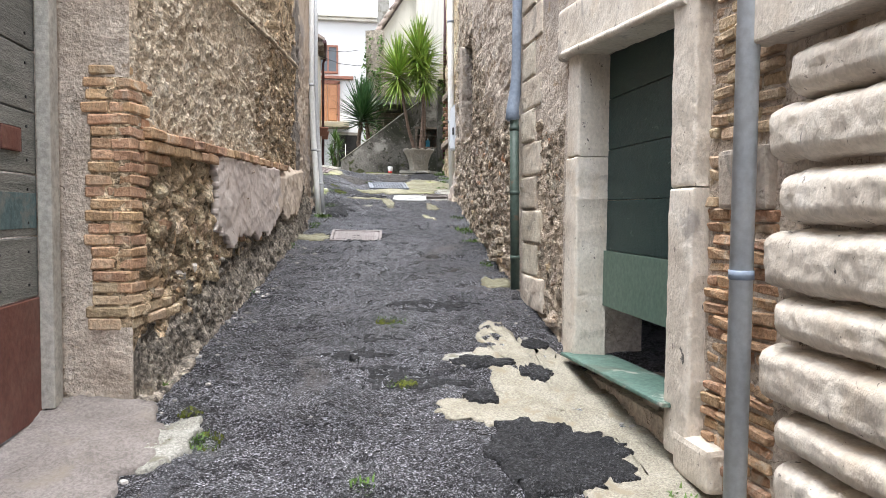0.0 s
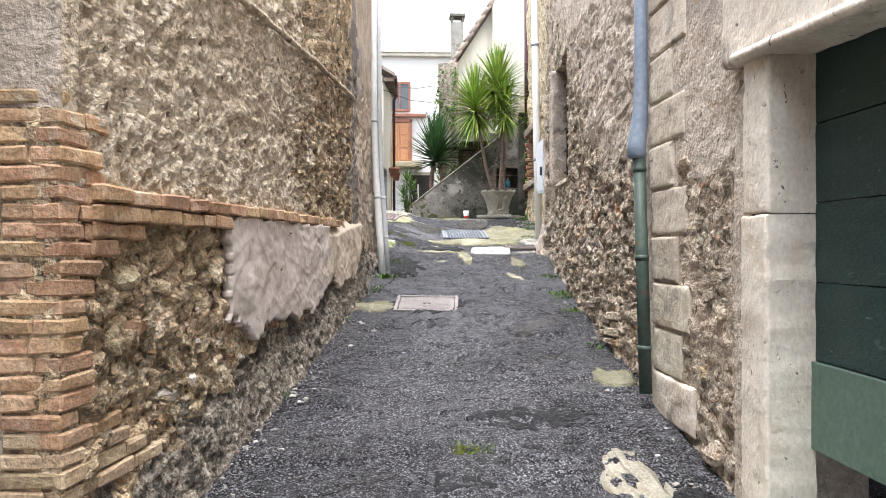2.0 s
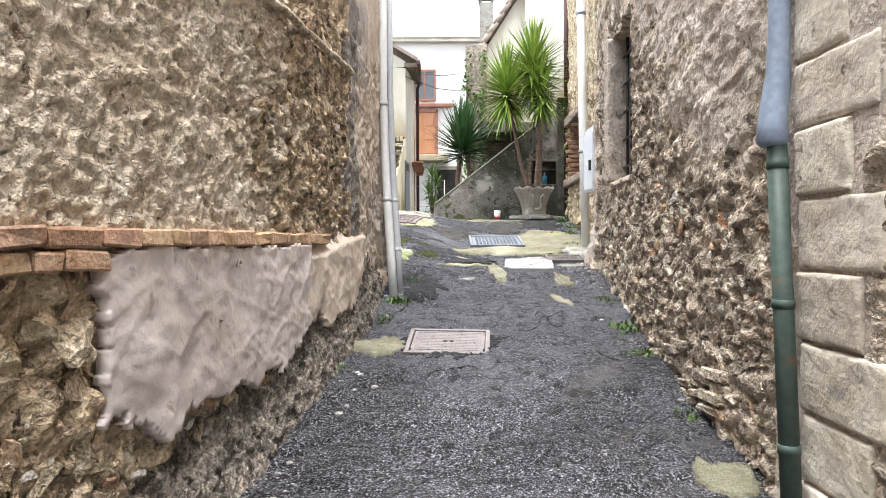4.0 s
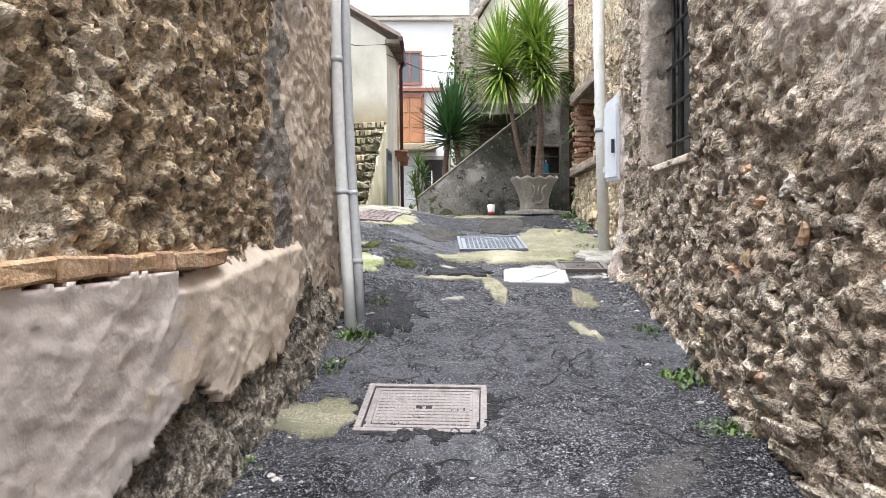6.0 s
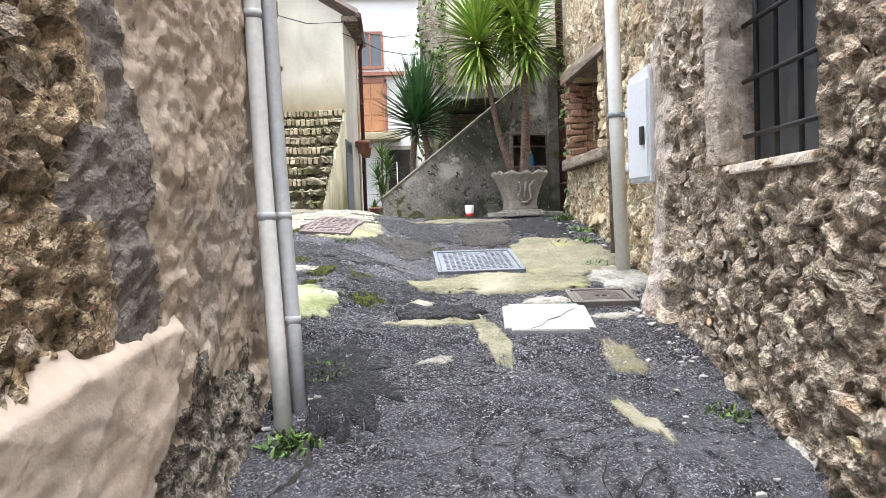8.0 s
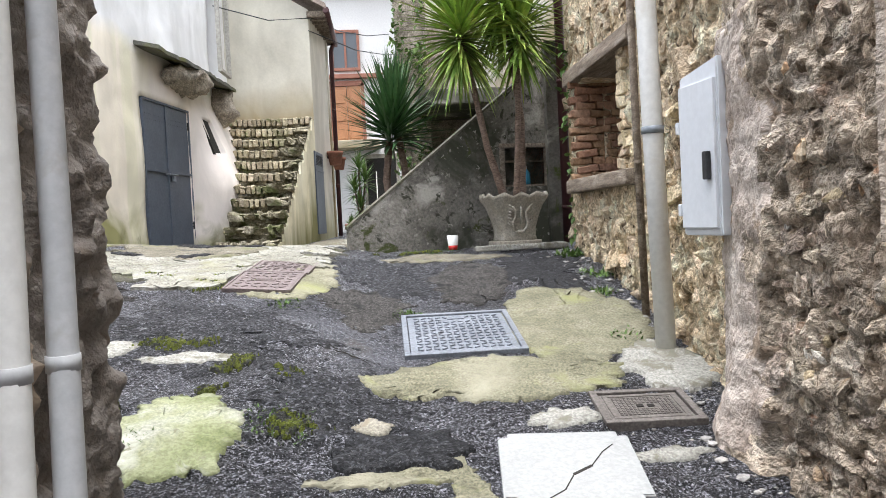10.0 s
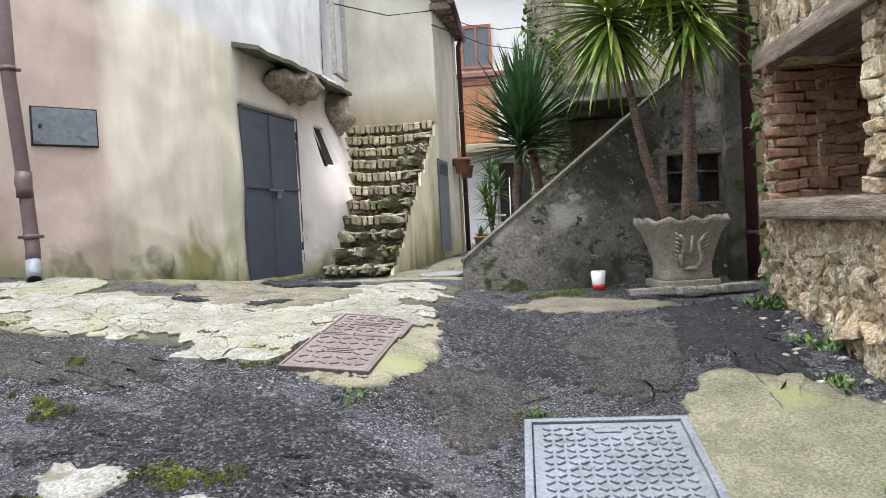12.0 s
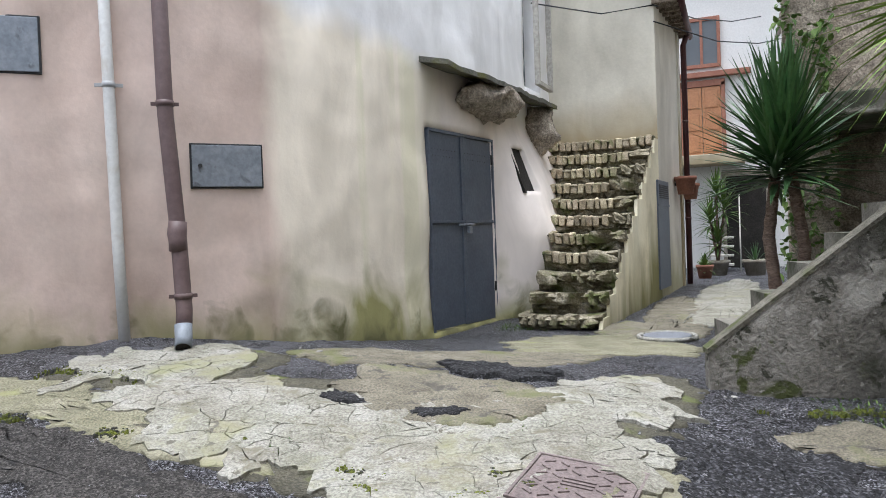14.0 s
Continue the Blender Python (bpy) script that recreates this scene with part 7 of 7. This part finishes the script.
palm = empty("yucca_palm", pose(PX, PY, PZ + 0.46), "tall light green yucca with three bare trunks in a planter", "yucca")
for k, (pts, count, size) in enumerate(((((-0.08, 0.0, 0), (-0.22, -0.05, 0.45), (-0.42, -0.1, 1.48)), 190, 0.66), (((0.1, 0.05, 0), (0.12, 0.04, 0.7), (0.0, 0.05, 1.85)), 200, 0.68), (((0.02, -0.08, 0), (0.04, -0.1, 0.3), (0.12, -0.05, 1.5)), 120, 0.55))):
    part("trunk", trunk(pts, 0.038 if k < 2 else 0.03, 0.024), M["trunk"], palm)
    head = part("crown", crown(int(count * 1.6), size * 1.02, 0.047, -66, 86, 0.13, 40 + k, 0.34), M["leaf_light"], palm)
    head.matrix_basis = Matrix.Translation(Vector(pts[-1]) + Vector((0, 0, 0.0)))
palm2 = empty("yucca_palm", pose(0.66, 17.3, 2.36), "dark green spiky yucca behind the stair parapet", "yucca")
for k, pts in enumerate((((-0.06, 0, 0.2), (-0.12, 0, 0.8), (-0.06, 0, 1.3)), ((0.08, 0.03, 0.2), (0.14, 0.03, 0.7), (0.05, 0.03, 1.36)))):
    part("trunk", trunk(pts, 0.05, 0.042), M["trunk"], palm2)
    head = part("crown", crown(150, 0.8, 0.058, -16, 86, 0.05, 60 + k, 0.4), M["leaf_dark"], palm2)
    head.matrix_basis = Matrix.Translation(Vector(pts[-1]) + Vector((0, 0, 0.12)))


def round_pot(name, x, y, z, r, h, material, label):
    ob = empty(name, pose(x, y, z), label, "flower pot", "pots in the passage")
    bm = bmesh.new()
    rings = [(0, r * 0.7), (h * 0.8, r * 0.95), (h * 0.8, r * 1.06), (h, r * 1.06), (h, r * 0.92), (h * 0.75, r * 0.85)]
    rows = [[bm.verts.new((q * math.cos(a), q * math.sin(a), zz)) for a in (2 * math.pi * k / 24 for k in range(24))] for zz, q in rings]
    for a, b in zip(rows, rows[1:]):
        for k in range(24):
            bm.faces.new((a[k], a[(k + 1) % 24], b[(k + 1) % 24], b[k])).smooth = True
    bm.faces.new(rows[0][::-1])
    bm.faces.new(rows[-1])
    bmesh.ops.recalc_face_normals(bm, faces=bm.faces[:])
    part("pot", bm, material, ob)
    return ob


round_pot("flower_pot", 0.66, 17.3, 2.36, 0.2, 0.32, M["terracotta"], "terracotta pot holding the spiky yucca")
gz = ground_z(0, 23)
round_pot("flower_pot", -0.2, 23.2, gz, 0.13, 0.22, M["terracotta"], "small terracotta pot by the passage wall")
round_pot("flower_pot", -0.02, 23.9, gz, 0.18, 0.26, M["planter"], "grey stone pot with a leafy bush")
round_pot("flower_pot", 0.55, 23.9, gz, 0.2, 0.26, M["planter"], "pale pot with a small aloe")
hang = round_pot("hanging_pot", -0.34, 21.45, 3.72, 0.14, 0.24, M["terracotta"], "red-brown pot hanging on the passage wall")
part("bracket", boxed(-0.14, -0.02, -0.015, 0.015, 0.12, 0.16), M["iron"], hang)
hang2 = round_pot("hanging_pot", -0.3, 21.8, 3.66, 0.12, 0.22, M["terracotta"], "smaller red-brown pot hanging beside another one")
part("bracket", boxed(-0.13, -0.02, -0.015, 0.015, 0.1, 0.14), M["iron"], hang2)
bush = empty("leafy_bush", pose(-0.02, 23.9, gz + 0.2), "bushy green yucca in a grey pot", "bush")
for k, (x, z) in enumerate(((0, 0.35), (-0.1, 0.7), (0.12, 0.9), (0.0, 1.15))):
    part("stem", tube(bmesh.new(), [(0, 0, 0), (x, 0, z)], 0.02, 8), M["trunk"], bush)
    part("crown", crown(50, 0.4, 0.045, -30, 80, 0.2, 70 + k, 0.2), M["weed"], bush).matrix_basis = pose(x, 0, z)
aloe = empty("aloe", pose(0.55, 23.9, gz + 0.22), "small spiky aloe in a pale pot", "aloe")
part("rosette", crown(26, 0.3, 0.03, 10, 85, 0.05, 80, 0.05), M["leaf_dark"], aloe)
small = empty("leafy_bush", pose(-0.2, 23.2, gz + 0.16), "low green plant in a terracotta pot", "bush")
part("leaves", crown(60, 0.2, 0.05, 0, 85, 0.3, 81, 0.12), M["weed"], small)


def weeds(x, y, r, count, seed, size=0.07):
    """A low clump of small leaves in a crack."""
    rnd = random.Random(seed)
    bm = bmesh.new()
    for k in range(count):
        a, d = rnd.uniform(0, 6.28), r * rnd.random() ** 0.7
        px, py = x + d * math.cos(a), y + d * math.sin(a)
        e = rnd.uniform(0.2, 1.3)
        b = rnd.uniform(0, 6.28)
        blade(bm, (px, py, lane_height(px, py)), Vector((math.cos(b) * math.cos(e), math.sin(b) * math.cos(e), math.sin(e))), size * rnd.uniform(0.5, 1.3), size * 0.35, 0.25, rnd)
    tagged(part("weeds", bm, M["weed"]), "small green weeds growing in a crack", "weeds", "weeds in the lane", kind="stuff")


for k, (x, y, r, c, sz) in enumerate(((1.56, 8.75, 0.12, 70, 0.08), (1.57, 8.2, 0.12, 60, 0.07), (1.6, 9.5, 0.1, 40, 0.06), (1.55, 7.3, 0.08, 25, 0.06), (-0.12, 9.35, 0.12, 60, 0.09), (-0.2, 8.95, 0.08, 30, 0.06),
                                       (0.17, 3.25, 0.06, 30, 0.06), (0.45, 4.5, 0.09, 50, 0.05), (0.47, 5.6, 0.12, 70, 0.05), (-0.98, 4.55, 0.05, 40, 0.09), (-0.62, 3.76, 0.1, 160, 0.04), (1.55, 3.0, 0.1, 40, 0.07),
                                       (-0.7, 6.3, 0.1, 30, 0.05), (-0.42, 7.9, 0.08, 30, 0.05), (0.05, 11.05, 0.16, 120, 0.04), (-0.05, 9.95, 0.12, 60, 0.05), (2.02, 13.4, 0.14, 60, 0.08), (2.05, 14.2, 0.16, 70, 0.1),
                                       (-0.55, 13.95, 0.12, 70, 0.05), (-1.45, 13.45, 0.1, 70, 0.05), (-0.1, 12.55, 0.1, 40, 0.05), (0.6, 12.62, 0.1, 60, 0.05), (0.9, 14.93, 0.3, 110, 0.05), (-1.7, 17.7, 0.25, 80, 0.06),
                                       (-1.4, 17.75, 0.2, 60, 0.06), (-0.75, 17.3, 0.2, 60, 0.05), (1.75, 12.0, 0.1, 40, 0.07), (1.9, 12.9, 0.1, 50, 0.07), (-0.45, 10.9, 0.1, 50, 0.05))):
    weeds(x, y, r, int(c * 1.4), 100 + k, sz * 0.6)


def ivy(x0, y0, z0, x1, y1, z1, count, seed, label):
    """Ivy on a wall: many small leaves over an uneven area."""
    rnd = random.Random(seed)
    bm = bmesh.new()
    for k in range(count):
        u, v = rnd.random(), rnd.random()
        if fbm(u * 3, v * 5, seed, 2) < -0.12:
            continue
        p = Vector((x0 + (x1 - x0) * u + rnd.uniform(-0.05, 0.05), y0 + (y1 - y0) * u - rnd.uniform(0, 0.1), z0 + (z1 - z0) * v))
        a = rnd.uniform(0, 6.28)
        blade(bm, p, Vector((math.cos(a), -0.6, math.sin(a) - 0.3)), rnd.uniform(0.05, 0.11), 0.06, 0.2, rnd)
    tagged(part("ivy", bm, M["weed"]), label, "ivy", kind="stuff")


ivy(0.7, 18.96, 2.6, 1.2, 18.96, 6.0, 900, 5, "ivy climbing over the dark stone pier")
ivy(2.14, 14.72, 2.4, 2.26, 14.75, 4.1, 130, 6, "ivy trailing down the corner of the stone wall")

# loose stones along the walls
rnd = random.Random(3)
bm = bmesh.new()
for k in range(1050):
    y = rnd.uniform(3.2, 15)
    zone = rnd.random()
    if y < 9.9 and zone < 0.45:
        x = spot(LEFT_FACE, max(4.3, min(y, 10)))[0].x + 0.05 + abs(rnd.gauss(0, 0.14))
    elif y < 14.5 and zone < 0.65:
        x = spot(RIGHT_FACE, y)[0].x - 0.04 - abs(rnd.gauss(0, 0.12))
    else:
        x = rnd.uniform(-0.5, 1.6) if y < 10 else rnd.uniform(-2.6, 1.9)
    r = rnd.choice((0.004, 0.005, 0.006, 0.008, 0.016 if zone < 0.65 else 0.006)) * rnd.uniform(0.7, 1.3)
    made = bmesh.ops.create_icosphere(bm, subdivisions=1, radius=r, matrix=Matrix.Translation((x, y, lane_height(x, y) + r * 0.3)) @ Matrix.Diagonal((1.3, 1, 0.6, 1)))["verts"]
    for v in made:
        v.co += Vector((rnd.uniform(-1, 1), rnd.uniform(-1, 1), rnd.uniform(-1, 1))) * r * 0.2
tagged(part("pebbles", bm, M["pebble"]), "loose pale pebbles and crumbs along the walls", "pebbles", kind="stuff")

# ---- small things in the court ----
cup = empty("plastic_cup", pose(1.115, 14.98, ground_z(1.1, 14.98) + 0.01), "white plastic cup with a red base on the ground", "cup")
part("cup_base", tube(bmesh.new(), [(0, 0, 0), (0, 0, 0.04)], [0.04, 0.044], 20), M["cup_red"], cup, "red base")
part("cup_wall", tube(bmesh.new(), [(0, 0, 0.04), (0, 0, 0.13), (0, 0, 0.135), (0, 0, 0.05)], [0.044, 0.053, 0.048, 0.04], 20, closed=False), M["cup_white"], cup)
niche = empty("niche_frame", Matrix.Translation(on_parapet((N0 + N1) / 2, NZ0)) @ pose(0, 0, 0, 0, 0, 15.6), "grey wooden frame of a small niche in the parapet", "frame")
W = N1 - N0
for name, a in (("rail", (-W / 2 - 0.03, W / 2 + 0.03, -0.02, 0.05, 0.39, 0.43)), ("stile", (-W / 2 - 0.02, -W / 2 + 0.03, -0.02, 0.05, 0, 0.39)), ("stile", (W / 2 - 0.03, W / 2 + 0.02, -0.02, 0.05, 0, 0.39)), ("shelf", (-W / 2, W / 2, 0.0, 0.3, 0.0, 0.02)), ("shelf", (-W / 2, W / 2, 0.02, 0.3, 0.25, 0.265))):
    part(name, boxed(*a, bevel=0.005), M["timber"], niche)
part("back_board", boxed(-W / 2, W / 2, 0.3, 0.32, 0.0, 0.4), M["dark"], niche)
bottle = empty("water_bottle", Matrix.Translation(on_parapet(1.86, NZ0 + 0.02)) @ pose(0, 0.12, 0), "blue plastic bottle standing in the niche", "bottle")
part("body", tube(bmesh.new(), [(0, 0, 0), (0, 0, 0.12), (0, 0, 0.16)], [0.05, 0.05, 0.02], 16), M["blue_plastic"], bottle)
part("cap", tube(bmesh.new(), [(0, 0, 0.16), (0, 0, 0.19)], 0.02, 12), M["cup_white"], bottle)

# ---- house front at the end of the lane ----
orange = empty("orange_door", pose(-0.28, 25.97, 4.62), "orange varnished wooden door with carved panels", "door")
for k in (0, 1):
    leaf = part("leaf", boxed(-0.34 + 0.345 * k, -0.005 + 0.345 * k, -0.03, 0.03, 0, 1.32, bevel=0.006), M["orange_wood"], orange)
    for j in range(3):
        part("panel", boxed(-0.29 + 0.345 * k, -0.055 + 0.345 * k, -0.045, -0.03, 0.08 + j * 0.42, 0.4 + j * 0.42, bevel=0.012), M["orange_wood"], leaf)
bm = bmesh.new()
for a in ((-0.42, -0.345, 0, 1.4), (0.345, 0.42, 0, 1.4), (-0.42, 0.42, 1.33, 1.45)):
    box(bm, a[0], a[1], -0.05, 0.03, a[2], a[3], bevel=0.006)
part("door_frame", bm, M["terracotta"], orange)
balcony = tagged(part("balcony_slab", boxed(-0.9, 0.45, 25.3, 25.99, 4.42, 4.6, bevel=0.015), M["cream"]), "plain plaster balcony slab under the orange door", "balcony")
far_window = empty("upper_window", pose(-0.26, 25.97, 6.35), "brown framed window of the white house", "window")
part("pane", boxed(-0.3, 0.3, -0.01, 0.02, 0, 0.85), M["glass"], far_window)
bm = bmesh.new()
for a in ((-0.34, -0.28, -0.04, 0.92), (0.28, 0.34, -0.04, 0.92), (-0.28, 0.28, -0.04, 0.03), (-0.28, 0.28, 0.85, 0.92), (-0.025, 0.025, 0.03, 0.85)):
    box(bm, a[0], a[1], -0.04, 0.02, a[2], a[3], bevel=0.006)
part("frame", bm, M["terracotta"], far_window)
tagged(part("ledge", boxed(-1.0, 0.6, 25.85, 25.99, 6.12, 6.22, bevel=0.01), M["terracotta"]), "brick string course on the white house", "ledge", kind="structure")
dark_door = empty("cellar_door", pose(0.45, 25.97, 2.46), "doorway under the balcony, its dark inside painted on a flat panel", "doorway")
# flat near-black panel paints the doorway's shaded inside
part("opening", boxed(-0.35, 0.35, -0.03, 0.02, 0, 1.75), M["dark"], dark_door)
part("opening_frame", boxed(-0.42, 0.42, -0.015, 0.02, 0, 1.85), M["planter"], dark_door)
white_steps = empty("white_steps", pose(0.1, 24.9, 2.46), "white painted steps with a thin rail", "steps")
for k in range(4):
    part("tread", boxed(-0.3, 0.12, 0.12 * k, 0.12 * k + 0.16, 0.16 * k + 0.1, 0.16 * k + 0.14, bevel=0.006), M["wood_pale"], white_steps)
for x in (-0.28, 0.23):
    part("rail", tube(bmesh.new(), [(x, 0, 0), (x, 0, 0.6), (x, 0.6, 1.4)], 0.012, 8), M["wood_pale"], white_steps)

# upper house: roof verge, chimney
verge = empty("roof_verge", Matrix(), "tiled roof verge of the upper cream house", "roof")
part("slope", prism(bmesh.new(), [(0.98, 21.85, 6.38), (2.75, 21.85, 9.05), (2.75, 21.85, 9.15), (0.98, 21.85, 6.48)], (0, 3, 0)), M["roof_tile"], verge)
for k in range(11):
    f = k / 11
    part("tile", tube(bmesh.new(), [(0.95 + 1.75 * f, 21.82, 6.45 + 2.67 * f), (1.16 + 1.75 * f, 21.82, 6.74 + 2.67 * f)], 0.07, 8), M["roof_tile"], verge)
chimney = empty("chimney", pose(1.42, 22.5, 6.9), "plastered chimney with a small tiled cap", "chimney")
part("stack", boxed(-0.17, 0.17, -0.17, 0.17, -0.4, 1.25, bevel=0.01), M["concrete"], chimney)
part("cap", boxed(-0.22, 0.22, -0.22, 0.22, 1.4, 1.48, bevel=0.01), M["slate"], chimney)
for x in (-0.15, 0.15):
    for y in (-0.15, 0.15):
        part("cap_leg", boxed(x - 0.03, x + 0.03, y - 0.03, y + 0.03, 1.25, 1.4), M["slate"], chimney)

# cable
cable = empty("overhead_cable", Matrix(), "thin grey cable slung between the houses", "cable")
part("wire", tube(bmesh.new(), [(-1.9, 19.5, 6.0), (-1.2, 20.25, 5.97), (-0.58, 20.3, 6.0), (-0.2, 22.5, 6.35), (0.3, 24.5, 6.75), (0.8, 25.98, 7.15)], 0.009, 6), M["iron"], cable)
part("wire", tube(bmesh.new(), [(-0.58, 20.3, 5.8), (0.1, 22.6, 6.0), (0.7, 24.4, 6.3), (1.2, 25.98, 6.7)], 0.009, 6), M["iron"], cable)
